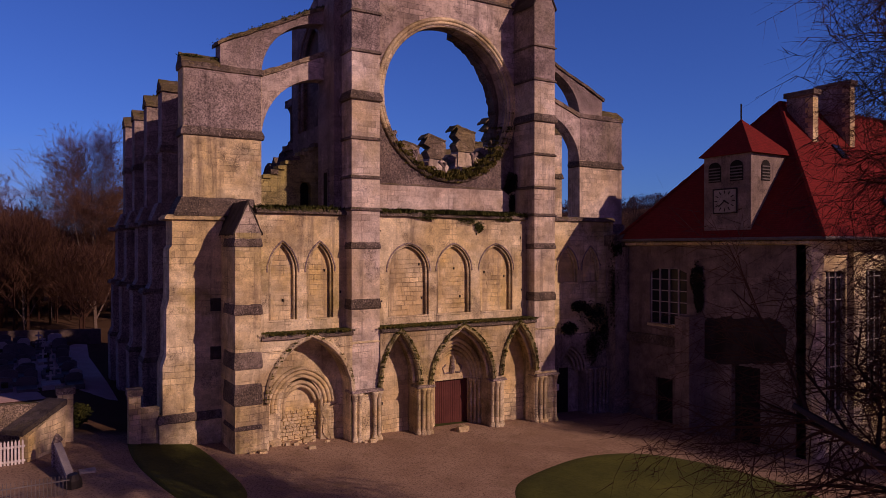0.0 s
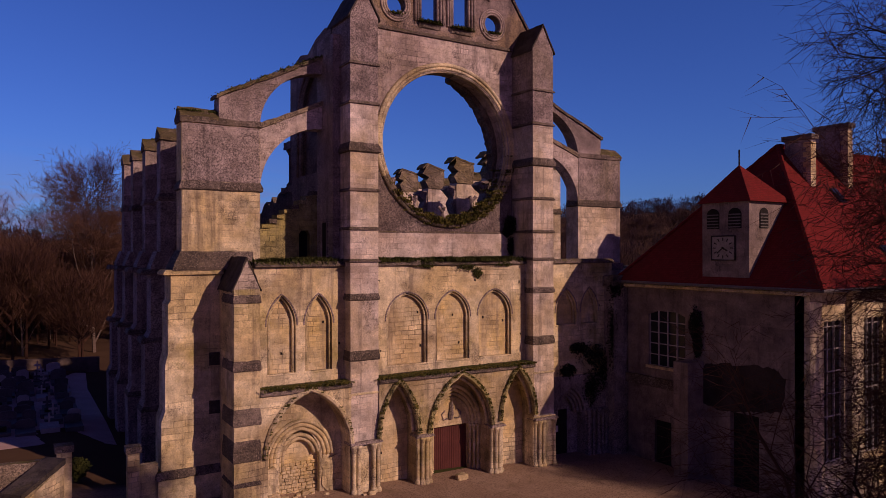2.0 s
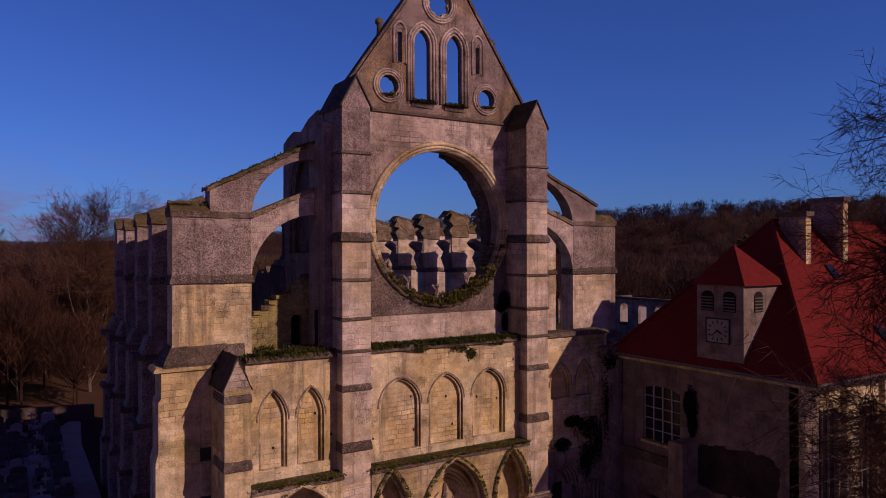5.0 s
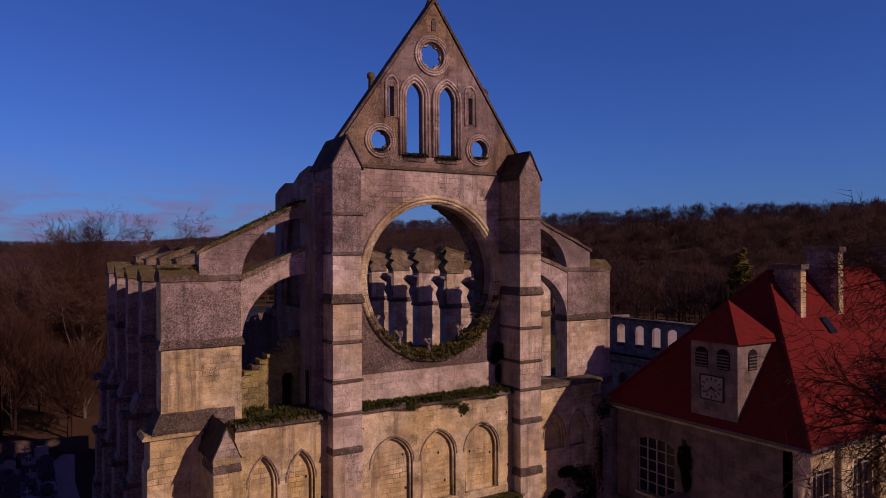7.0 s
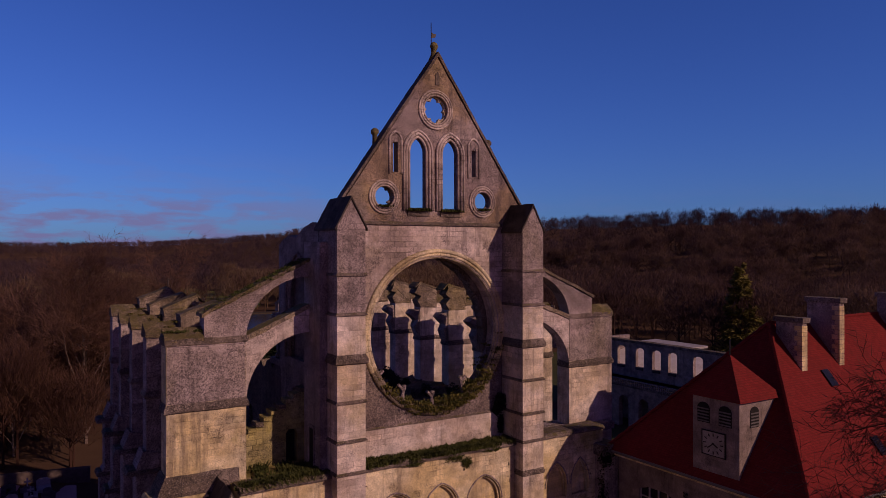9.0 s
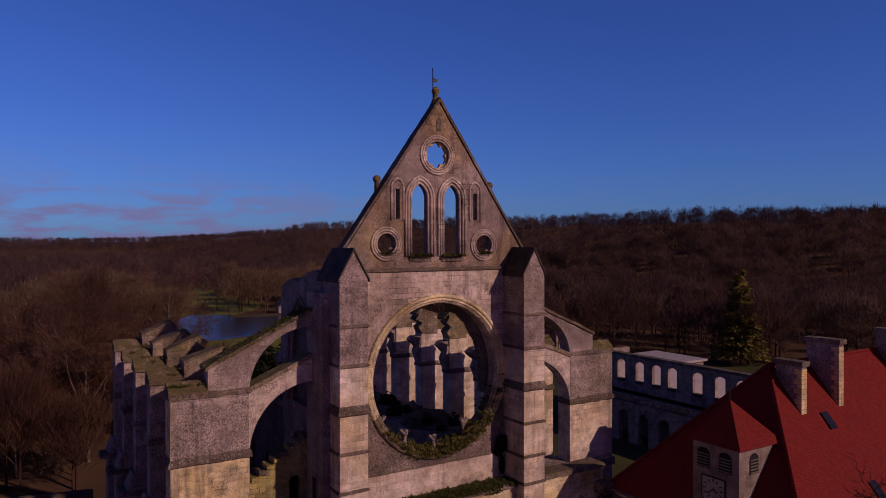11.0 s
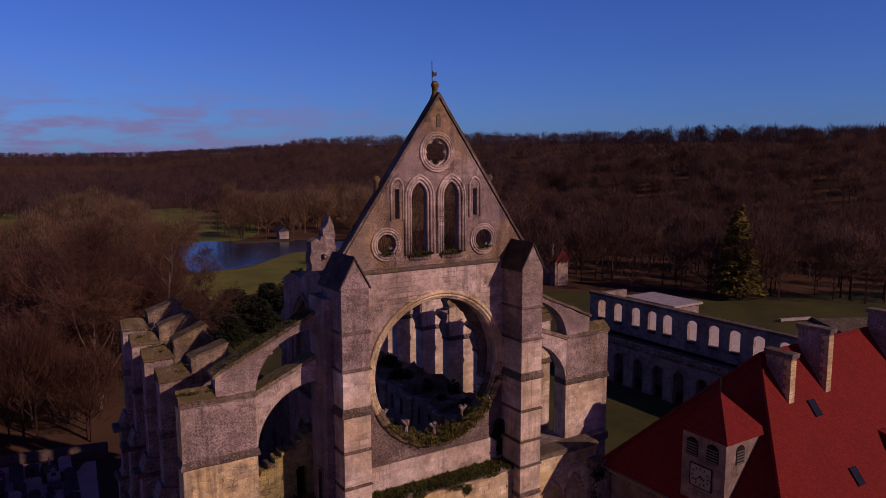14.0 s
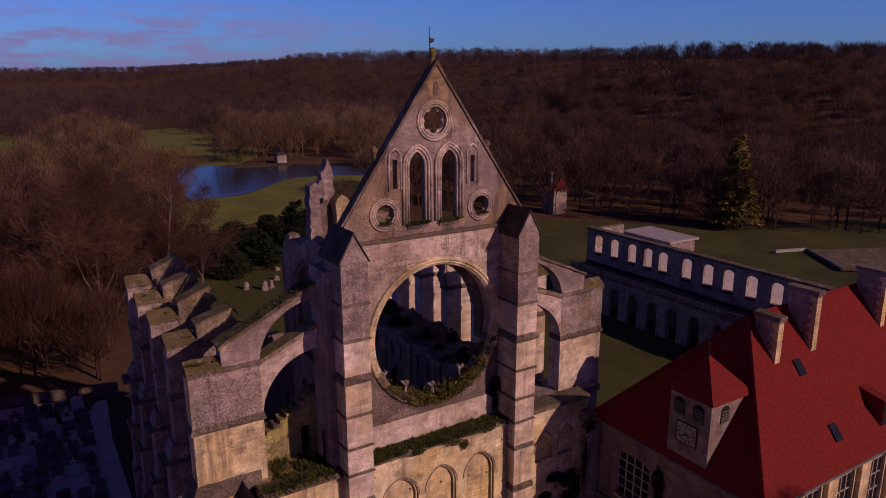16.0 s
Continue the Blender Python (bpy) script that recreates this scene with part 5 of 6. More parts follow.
def louvre(px, py, axis):
    """A round-headed louvred opening in the dormer: a flat dark plate for its shade, with slats."""
    o = arch(-0.42, 0.42, 16.3, 17.2, 17.62)
    if axis == "x":
        part("louvre_shade", plate(B(), [(py + u, z) for u, z in o], px - 0.03, px + 0.02, [], "x"), DARK, tower)
        for k in range(5):
            part("slat", box(B(), px - 0.07, px + 0.0, py - 0.38, py + 0.38, 16.36 + 0.2 * k, 16.44 + 0.2 * k), LEAD, tower)
        return
    part("louvre_shade", plate(B(), [(px + u, z) for u, z in o], py - 0.03, py + 0.02), DARK, tower)
    for k in range(5):
        part("slat", box(B(), px - 0.38, px + 0.38, py - 0.07, py, 16.36 + 0.2 * k, 16.44 + 0.2 * k), LEAD, tower)


louvre(15.0, -9.15, "x")
louvre(15.0, -10.6, "x")
louvre(16.4, -11.5, "y")
# chimneys
for x0, x1, y0, y1, z0, z1 in ((21.75, 22.35, -11.55, -9.6, 17.2, 23.1), (26.45, 27.05, -11.55, -9.1, 18.4, 24.3), (36.6, 37.2, -11.55, -9.1, 18.4, 24.3)):
    ch = part("chimney", box(B(), x0, x1, y0, y1, z0, z1), STONE_GREY, house)
    z, k = z0, 0
    while z < z1 - 0.45:
        w = 0.55 if k % 2 else 0.34
        part("quoin", box(B(), x0 - 0.015, x1 + 0.015, y0 - 0.015, y0 + w, z + 0.01, z + 0.33), STONE_PALE, ch)
        z, k = z + 0.35, k + 1
    part("chimney_cap", roughen(box(B(), x0 - 0.15, x1 + 0.15, y0 - 0.15, y1 + 0.15, z1 - 0.1, z1 + 0.25), 0.03, 2.0, 0.4), STONE_DARK, ch)


def window(axis_x, y0, y1, z0, z1, cols, rows):
    w = part("window", box(B(), axis_x + 0.22, axis_x + 0.26, y0, y1, z0, z1), GLASS, house, "tall leaded window with stone-white glazing bars")
    for k in range(cols + 1):
        y = y0 + (y1 - y0) * k / cols
        part("glazing_bar", box(B(), axis_x + 0.12, axis_x + 0.22, y - 0.045, y + 0.045, z0, z1), BARS, w)
    for k in range(rows + 1):
        z = z0 + (z1 - z0) * k / rows
        part("glazing_bar", box(B(), axis_x + 0.135, axis_x + 0.215, y0, y1, z - 0.03, z + 0.03), BARS, w)
    part("sill", box(B(), axis_x - 0.15, axis_x + 0.3, y0 - 0.15, y1 + 0.15, z0 - 0.2, z0), STONE, w)


window(HX, -6.6, -3.25, 6.75, 10.8, 4, 5)
part("door", box(B(), HX + 0.25, HX + 0.35, -5.35, -3.8, -0.6, 2.8), DARK, house, "dark wooden side door")
# flat dark sheet across the wall hole, for the shade inside
part("opening", box(B(), HX + 0.4, HX + 0.5, -12.3, -10.2, -0.6, 4.6), DARK, house)
part("string_course", roughen(box(B(), HX - 0.25, HX, -6.9, HY1, 5.2, 5.9), 0.03, 2.0, 0.5), STONE_DARK, house)
hatch = part("roof_hatch", plate(B(), [(-15.9, 14.0), (-13.4, 16.9), (-15.9, 16.3)], 29.75, 30.7, [], "x"), TILE, roof)
part("hatch_front", box(B(), 29.83, 30.62, -15.96, -15.9, 14.3, 16.2), DARK, hatch)
frame_bm = tube(B(), [(14.95, -10.62, 14.28), (14.95, -9.08, 14.28), (14.95, -9.08, 15.82), (14.95, -10.62, 15.82)], 0.06, 5, True)
part("clock_frame", frame_bm, IRON, tower)
tower.scale = (1.09, 1.145, 1.02)
rnd = random.Random(83)
edge = [(-8.05, 4.7), (-10.2, 4.5), (-12.2, 4.9), (-13.9, 5.2), (-14.1, 7.3), (-13.2, 7.9), (-11.0, 7.75), (-8.9, 7.6), (-8.1, 7.3)]
torn = []
for p0, p1 in zip(edge, edge[1:] + edge[:1]):
    torn += [(p0[0] + (p1[0] - p0[0]) * k / 7 + rnd.uniform(-0.09, 0.09), p0[1] + (p1[1] - p0[1]) * k / 7 + rnd.uniform(-0.12, 0.12)) for k in range(7)]
part("roof_scar", plate(B(), torn, HX - 0.02, HX + 0.02, [], "x"), SOOT, house, "soot-dark scar of a vanished lean-to")
part("buttress", box(B(), HX - 1.6, HX, -8.1, -6.9, -1.5, 7.6), RENDERED, house)
for k in range(5):
    x0 = HX + 2.1 + 4.6 * k
    w = part("window", box(B(), x0, x0 + 2.2, HY0 + 0.3, HY0 + 0.34, 2.0, 10.8), GLASS, house)
    for j in range(4):
        part("glazing_bar", box(B(), x0 + 0.73 * j - 0.04, x0 + 0.73 * j + 0.04, HY0 + 0.2, HY0 + 0.3, 2.0, 10.8), BARS, w)
    for j in range(7):
        part("glazing_bar", box(B(), x0, x0 + 2.2, HY0 + 0.21, HY0 + 0.29, 2.0 + 1.4 * j, 2.06 + 1.4 * j), BARS, w)
# roof lights on the sunny slope
sl = Vector((0, RY - (HY0 - e2), RIDGE - EAVE)).normalized()
nrm = Vector((0, -sl.z, sl.y))
for x, f in ((24.16, 0.62), (24.38, 0.21)):
    c = Vector((x, HY0 - e2, EAVE)) + sl * (f * Vector((0, RY - (HY0 - e2), RIDGE - EAVE)).length)
    bm = B()
    for o0, o1, d in ((0.0, 1.0, 0.10),):
        q = [c + Vector((sx * 0.4, 0, 0)) + sl * sy * 0.65 for sx, sy in ((-1, -1), (1, -1), (1, 1), (-1, 1))]
        lo, hi = [bm.verts.new(p) for p in q], [bm.verts.new(p + nrm * 0.12) for p in q]
        bm.faces.new(hi)
        for k in range(4):
            bm.faces.new((lo[k], lo[(k + 1) % 4], hi[(k + 1) % 4], hi[k]))
    part("roof_light", bm, GLASS, roof)

# ---- the ruined range beyond the cloister ----
rng = group("cloister_range", "roofless long range with empty windows above a balustraded arcade", "building ruin", (63.0, 32.0, -1.1))
ys = [20.6 - 4.1, 20.6, 24.6, 28.3, 32.4, 37.3, 40.6, 44.2, 48.4, 52.4]
holes = [[(y - 0.9, 8.2), (y - 0.9, 11.15), (y - 0.55, 11.4), (y, 11.5), (y + 0.55, 11.4), (y + 0.9, 11.15), (y + 0.9, 8.2)] for y in ys]
part("wall", plate(B(), [(4.0, 4.0), (55.5, 4.0), (55.5, 12.3), (4.0, 12.4)], 66.5, 67.1, holes, "x"), RANGE, rng)
part("wall", plate(B(), [(4.0, -2.0), (55.5, -2.0), (55.5, 6.3), (4.0, 6.3)], 66.5, 67.5, [], "x"), RANGE, rng)
# pale sloping sheet added to catch sun, so the windows look bright
part("bright_sheet", plate(B(), [(67.15, 8.0), (75.0, 10.1), (75.0, 10.25), (67.15, 8.15)], 4.0, 54.4), WINDOW_BACKING, rng, "pale sloping sheet added to brighten the empty windows")
part("wall", box(B(), 74.6, 75.0, 4.0, 54.4, -2.0, 10.0), RANGE, rng)
part("wall", box(B(), 67.5, 75.0, 54.5, 55.5, -2.0, 12.2), RANGE, rng)
for y in ys:
    part("window_apron", box(B(), 66.25, 66.5, y - 0.75, y + 0.75, 7.75, 8.18), STONE_BLACK, rng)
part("wall_top", roughen(box(B(), 66.3, 67.7, 4.0, 55.6, 12.2, 12.6), 0.06, 1.0, 0.9), STONE_DARK, rng)
arc = [(y - 1.05, y + 1.05) for y in (9.7, 13.95, 18.2, 22.45, 26.7, 31.0, 35.15, 39.35, 43.6, 47.85, 52.0)]
outline = [(4.0, -2.0)]
for a, b in arc:
    outline += [(a, -2.0), (a, 3.1)] + [((a + b) / 2 - 1.05 * math.cos(math.pi * k / 8), 3.1 + 1.05 * math.sin(math.pi * k / 8)) for k in range(1, 8)] + [(b, 3.1), (b, -2.0)]
outline += [(55.5, -2.0), (55.5, 5.6), (4.0, 5.6)]
part("arcade", plate(B(), outline, 62.0, 62.9, [], "x"), RANGE, rng)
part("terrace", box(B(), 61.8, 66.5, 4.0, 55.5, 5.6, 5.85), STONE_DARK, rng)
bal = part("balustrade", box(B(), 61.95, 62.25, 4.0, 55.5, 6.65, 6.8), STONE_GREY, rng)
for i in range(120):
    y = 6.0 + i * 0.41
    bm = shaft(B(), 62.1, y, 5.8, 6.66, 0.07, 5)
    part("baluster", bm, STONE_GREY, bal)
part("annex_roof", box(B(), 76.0, 84.0, 44.0, 56.0, 10.2, 10.6), SLATE_PALE, rng)
part("annex", box(B(), 76.5, 83.5, 44.5, 55.5, -2.0, 10.2), RANGE, rng)

# ---- trees ----
def bare_tree(seed, height, spread, trunk_r, levels=4, start=0.28, droop=0.0, counts=(11, 7, 5, 5, 4), lean=(0, 0), blades=1, fan=1.0, twig=0.012, taper=0.5, bend=0.20):
    """A leafless tree as (trunk bmesh, twig bmesh): a tapered trunk with limbs that fork into fine twigs."""
    rnd = random.Random(seed)
    wood, fine = B(), B()

    def limb(p, d, length, r, level):
        n = 5 if level < 2 else 3 if level < 4 else 2
        pts, rad = [p.copy()], [r]
        for k in range(n):
            d = (d + Vector((rnd.uniform(-1, 1), rnd.uniform(-1, 1), rnd.uniform(-0.6, 0.8) - droop * level * 0.35)) * (0.06 if level == 0 else bend)).normalized()
            pts.append(pts[-1] + d * length / n)
            rad.append(r * (1 - 0.62 * (k + 1) / n))
        if level >= levels:                                   # the last twigs: thin blades
            w = d.orthogonal().normalized() * max(twig, r * 0.8)
            for side in (w, d.cross(w))[:blades]:
                fine.faces.new([fine.verts.new(v) for v in (p - side, p + side, pts[-1])])
            return
        tube(wood if level < 2 else fine, pts, rad, 6 if level < 2 else 3)
        count = counts[level]
        for j in range(count):
            f = (start if level == 0 else 0.22) + (1 - (start if level == 0 else 0.22)) * (j + rnd.random() * 0.8) / count
            i = min(n - 1, int(f * n))
            q = pts[i].lerp(pts[i + 1], f * n - i)
            a, tilt = rnd.uniform(0, 2 * math.pi) if level else j * 2.4 + rnd.uniform(-0.4, 0.4), rnd.uniform(0.5, 0.95) * (fan if level == 0 else 0.5 + 0.5 * fan)
            base = (pts[i + 1] - pts[i]).normalized()
            side = base.orthogonal().normalized()
            side = Matrix.Rotation(a, 3, base) @ side
            nd = (base * math.cos(tilt) + side * math.sin(tilt)).normalized()
            nl = (spread if level == 0 else length) * rnd.uniform(0.45, 0.72) * ((1.15 - taper * f) * (1.45 if fan < 1 else 1.0) if level == 0 else 1.0)
            limb(q, nd, nl, max(0.008, rad[i] * rnd.uniform(0.40, 0.58)), level + 1)

    limb(Vector((0, 0, -0.3)), Vector((lean[0], lean[1], 1)).normalized(), height, trunk_r, 0)
    return wood, fine


def tree(name, at, seed, height, spread, trunk_r, label, levels=4, start=0.28, droop=0.0, set_of="bare trees", lean=(0, 0), mat=None, counts=(11, 8, 6, 5, 4), blades=1, fan=1.0, twig=0.012, taper=0.5, bend=0.20):
    g = group(name, label, "tree", (at[0], at[1], ground_z(*at)), set_of)
    wood, fine = bare_tree(seed, height, spread, trunk_r, levels, start, droop, counts, lean, blades, fan, twig, taper, bend)
    for nm, bm, mt in (("trunk", wood, BARK_PALE if mat else BARK), ("crown", fine, mat or TWIG_DARK)):
        ob = new(nm, finish(nm, bm, mt))
        ob.parent = g
    return g


forecourt = tree("forecourt_tree", (-6.1, -34.3), 5, 24.0, 10.5, 0.36, "large leafless deciduous tree with fine dark twigs over the forecourt", 5, 0.14, 0.25, "forecourt trees", counts=(26, 14, 8, 6, 4), fan=1.15, twig=0.011, taper=0.82, bend=0.42)
# unseen copy, added to shade the house front and the right-hand gravel
copy_thing(forecourt, Matrix.Translation((27.0, -39.0, ground_z(27.0, -39.0))) @ Matrix.Rotation(1.1, 4, "Z"))

random.seed(4)
LABEL = "leafless brown park tree rising from the thicket"
proto = [tree("bare_tree", (-15.2, 71), 21, 19.5, 11.5, 0.24, "tall fan-shaped leafless tree with several stems", 5, 0.06, -0.10, counts=(14, 10, 7, 5, 4), fan=0.72, twig=0.03, mat=TWIG_NEAR),
         tree("bare_tree", (-5.6, 78), 22, 24.0, 11, 0.30, LABEL, 5, 0.25, -0.10, twig=0.03, mat=TWIG_NEAR),
         tree("bare_tree", (-32, 78), 23, 16.0, 10, 0.26, LABEL, 5, 0.2, twig=0.03, mat=TWIG_NEAR)]
for k, (x, y, sc) in enumerate(((-24, 66, 0.55), (2, 84, 0.75), (-20, 88, 0.95), (-10, 92, 0.8), (-38, 92, 0.6), (-28, 100, 1.05), (-44, 72, 0.55), (42, 116, 0.6), (-50, 100, 1.1))):
    c = copy_thing(proto[k % 3], Matrix.Translation((x, y, ground_z(x, y))) @ Matrix.Rotation(k * 1.7, 4, "Z"))
    c.scale = (sc, sc, sc)


def conifer(at, height, radius, seed, mat, label, round_top=True, count=6500, size=1.3):
    rnd = random.Random(seed)
    g = group("conifer", label, "tree", (at[0], at[1], ground_z(*at)), "evergreens")
    ob = new("trunk", finish("trunk", tube(B(), [(0, 0, -0.2), (0, 0, height * 0.95)], [0.3, 0.05], 6), BARK))
    ob.parent = g
    verts, faces = [], []
    arms = [(rnd.uniform(0.06, 0.97), rnd.uniform(0, 2 * math.pi), rnd.uniform(0.72, 1.12)) for k in range(70 if round_top else 130)]
    for k in range(count):                                    # sprays on uneven, drooping arms
        f, a, far_out = rnd.choice(arms)
        full = radius * far_out * ((1 - f) ** 0.55 if round_top else (1 - f) ** 0.85) + 0.15
        q = rnd.random() ** 0.55
        r = full * q
        a += rnd.gauss(0, 0.28)
        c = Vector((r * math.cos(a), r * math.sin(a), height * f + 0.10 * r - 0.07 * r * r / max(1.0, full) + rnd.gauss(0, 0.30)))
        d = Vector((math.cos(a), math.sin(a), rnd.uniform(-0.45, 0.55))) * rnd.uniform(0.25, 0.7) * size
        w = Vector((-math.sin(a), math.cos(a), rnd.uniform(-0.7, 0.7))) * rnd.uniform(0.08, 0.22) * size
        i = len(verts)
        verts += [c - w, c + w, c + d]
        faces.append((i, i + 1, i + 2))
    me = bpy.data.meshes.new("foliage")
    me.from_pydata([tuple(v) for v in verts], [], faces)
    me.materials.append(mat)
    ob = new("foliage", me)
    ob.parent = g
    return g


for k, (x, y, h, r) in enumerate(((8, 112, 9.5, 7.0), (17, 116, 8.5, 6.5), (26, 120, 8.5, 7.0), (34, 122, 11, 7.0), (0, 106, 10, 6.5), (29, 112, 7, 6.0), (41, 126, 8, 5.5), (12, 104, 6.5, 5.5), (21, 109, 6.5, 5.0))):
    conifer((x, y), h, r, 50 + k, NEEDLE, "dark evergreen conifer at the edge of the ruins")
conifer((139, 76), 25, 7.0, 70, YEW, "tall yellow-green conifer at the wood's edge", False, 15000, 1.7)


def woods(name, label, places, mat, seed, twig_count, thick=1.0):
    """Leafless woods as one mesh: each tree a trunk, limbs and a cloud of fine twigs."""
    rng2 = np.random.default_rng(seed)
    kinds = []
    for k in range(8):
        tri = []
        for j in range(3):
            a = j * 2.1
            o = np.array([math.cos(a), math.sin(a), 0]) * 0.016
            o2 = np.array([math.cos(a + 2.1), math.sin(a + 2.1), 0]) * 0.016
            tri.append([o, o2, np.array([0, 0, 0.8])])
        # the crown: clumps of upright, outward-leaning twigs on a rounded, uneven envelope
        n, m = twig_count, 30
        u = rng2.normal(size=(m, 3))
        u /= np.linalg.norm(u, axis=1)[:, None]
        u[:, 2] = np.where(u[:, 2] < -0.55, -u[:, 2], u[:, 2])
        reach = rng2.uniform(0.45, 1.0, m) ** 0.6
        hub = u * reach[:, None] * np.array([0.30, 0.30, 0.31]) + np.array([0, 0, 0.62])
        pick = rng2.integers(0, m, n)
        c = hub[pick] + rng2.normal(size=(n, 3)) * np.array([0.062, 0.062, 0.055])
        d = c - np.array([0, 0, 0.30])
        d /= np.linalg.norm(d, axis=1)[:, None]
        d = d * 0.8 + rng2.normal(size=(n, 3)) * 0.45 + np.array([0, 0, 0.35])
        ln = rng2.uniform(0.016, 0.046, n)[:, None]
        w = np.cross(d, rng2.normal(size=(n, 3)))
        w /= np.linalg.norm(w, axis=1)[:, None]
        w *= rng2.uniform(0.002, 0.0055, n)[:, None] * thick
        tw = np.stack([c - d * ln - w, c - d * ln + w, c + d * ln], 1)
        m = 9
        a = rng2.uniform(0, 2 * math.pi, m)
        z0 = rng2.uniform(0.2, 0.5, m)
        tip = np.stack([np.cos(a) * 0.26, np.sin(a) * 0.26, z0 + rng2.uniform(0.2, 0.4, m)], 1)
        root = np.stack([0 * a, 0 * a, z0], 1)
        lb = np.stack([root + [0, 0, -0.012], root + [0, 0, 0.012], tip], 1)
        kinds.append(np.concatenate([np.array(tri), tw, lb]).reshape(-1, 3))
    out = []
    for k, (x, y, h) in enumerate(places):
        a, s = rng2.uniform(0, 6.28), rng2.uniform(0.8, 1.25)
        v = kinds[k % 8]
        ca, sa = math.cos(a), math.sin(a)
        q = np.empty_like(v)
        q[:, 0], q[:, 1], q[:, 2] = (v[:, 0] * ca - v[:, 1] * sa) * h * s + x, (v[:, 0] * sa + v[:, 1] * ca) * h * s + y, v[:, 2] * h * (1.2 if thick > 3 else 1.0) + ground_z(x, y) - (0.36 * h if thick > 3 else 0.3)
        out.append(q)
    co = np.concatenate(out).astype(np.float32)
    me = bpy.data.meshes.new(name)
    nv = len(co)
    me.vertices.add(nv)
    me.vertices.foreach_set("co", co.ravel())
    me.loops.add(nv)
    me.loops.foreach_set("vertex_index", np.arange(nv, dtype=np.int32))
    me.polygons.add(nv // 3)
    me.polygons.foreach_set("loop_start", np.arange(0, nv, 3, dtype=np.int32))
    me.update()
    me.materials.append(mat)
    return tagged(new(name, me), label, "woods", kind="stuff")


def clear_of(x, y):
    """Open ground: park lawns, the pond, the abbey and its courts."""
    if -14 < x < 75 and y < 200:
        return True
    if 24 < x < 118 and 185 < y < 292:                       # pond and its near lawn
        return not (y > 262 and 60 < x < 90)
    if 30 < x < 105 and 292 <= y < 480 and x < 40 + (y - 250) * 0.35:
        return True
    if x >= 60 and y < 150 and x + 0.9 * y < 205:            # lawn behind the range
        return True
    if x > 60 and y < 120 and 60 < x < 300 and y < 20 + (x - 60) * 0.28 and x < 175:
        return True
    if x < -5 and 290 < y < 520 and x > -60:
        return True
    return False


rnd = random.Random(9)
mid, far = [], []
while len(mid) < 1350:
    az, r = math.radians(rnd.uniform(-8, 76)), 105 + 420 * rnd.random() ** 0.8
    x, y = -26 + r * math.sin(az), -40 + r * math.cos(az)
    if not clear_of(x, y) and not (x < -16 and y < 100) and r > 118:
        mid.append((x, y, rnd.uniform(13, 21)))
while len(far) < 4700:
    az, r = math.radians(rnd.uniform(-8, 76)), 500 + 1000 * rnd.random() ** 1.1
    x, y = -26 + r * math.sin(az), -40 + r * math.cos(az)
    far.append((x, y, rnd.uniform(13, 20)))
for k in range(2900):
    az, r = math.radians(rnd.uniform(-10, 26)), rnd.uniform(1700, 2550)
    far.append((-26 + r * math.sin(az), -40 + r * math.cos(az), rnd.uniform(14, 20)))
thicket = []
while len(thicket) < 225:
    x, y = rnd.uniform(-75, 4), rnd.uniform(55, 150)
    if x < -15 - 0.02 * y or y > 84:
        thicket.append((x, y, rnd.uniform(9, 16.5)))
woods("thicket", "dense leafless brown thicket behind the graveyard wall", thicket, TWIG_DARK, 3, 2000, 0.7)
def bearing(q):
    return math.degrees(math.atan2(q[0] + 26, q[1] + 40))


woods("park_woods", "leafless golden-brown winter woods round the pond", [q for q in mid if bearing(q) < 33 and q[1] > 150], TWIG, 1, 560, 1.7)
woods("park_woods", "leafless reddish-brown winter woods in the valley", [q for q in mid if bearing(q) >= 33], TWIG_EAST, 4, 560, 1.7)
woods("park_woods", "leafless red-brown trees behind the thicket", [q for q in mid if bearing(q) < 33 and q[1] <= 150], TWIG_NEAR, 6, 700, 1.5)
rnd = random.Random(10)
# hill trees further right take the twig colour with shade in it
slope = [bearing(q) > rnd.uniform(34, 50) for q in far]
woods("hill_woods", "leafless brown winter woods on the hills with haze in their colour", [q for q, dark in zip(far, slope) if not dark], TWIG_HILL, 2, 115, 3.4)
woods("hill_woods", "leafless purple-brown woods on the near hillside, shade in their colour", [q for q, dark in zip(far, slope) if dark], TWIG_SHADE, 5, 115, 3.4)

# ---- plants on the stonework ----
def tufts(name, label, spots, height, mat, seed, per=14, spread=0.16):
    """Grass and small herbs as one mesh of bent blades."""
    rnd = random.Random(seed)
    verts, faces = [], []
    for x, y, z in spots:
        h0 = height * rnd.uniform(0.5, 1.3)
        for k in range(per):
            a = rnd.uniform(0, 2 * math.pi)
            c = Vector((x + rnd.gauss(0, spread), y + rnd.gauss(0, spread), z - 0.05))
            tip = c + Vector((math.cos(a) * 0.6, math.sin(a) * 0.6, 0.9)) * h0 * rnd.uniform(0.6, 1.2)
            w = Vector((-math.sin(a), math.cos(a), 0)) * 0.035 * rnd.uniform(0.7, 1.6)
            i = len(verts)
            verts += [c - w, c + w, c.lerp(tip, 0.55) + w * 0.9 + Vector((0, 0, 0.05)), c.lerp(tip, 0.55) - w * 0.9 + Vector((0, 0, 0.05)), tip + Vector((0, 0, -0.06))]
            faces += [(i, i + 1, i + 2, i + 3), (i + 3, i + 2, i + 4)]
    me = bpy.data.meshes.new(name)
    me.from_pydata([tuple(v) for v in verts], [], faces)
    me.materials.append(mat)
    return tagged(new(name, me), label, "plants", kind="stuff")


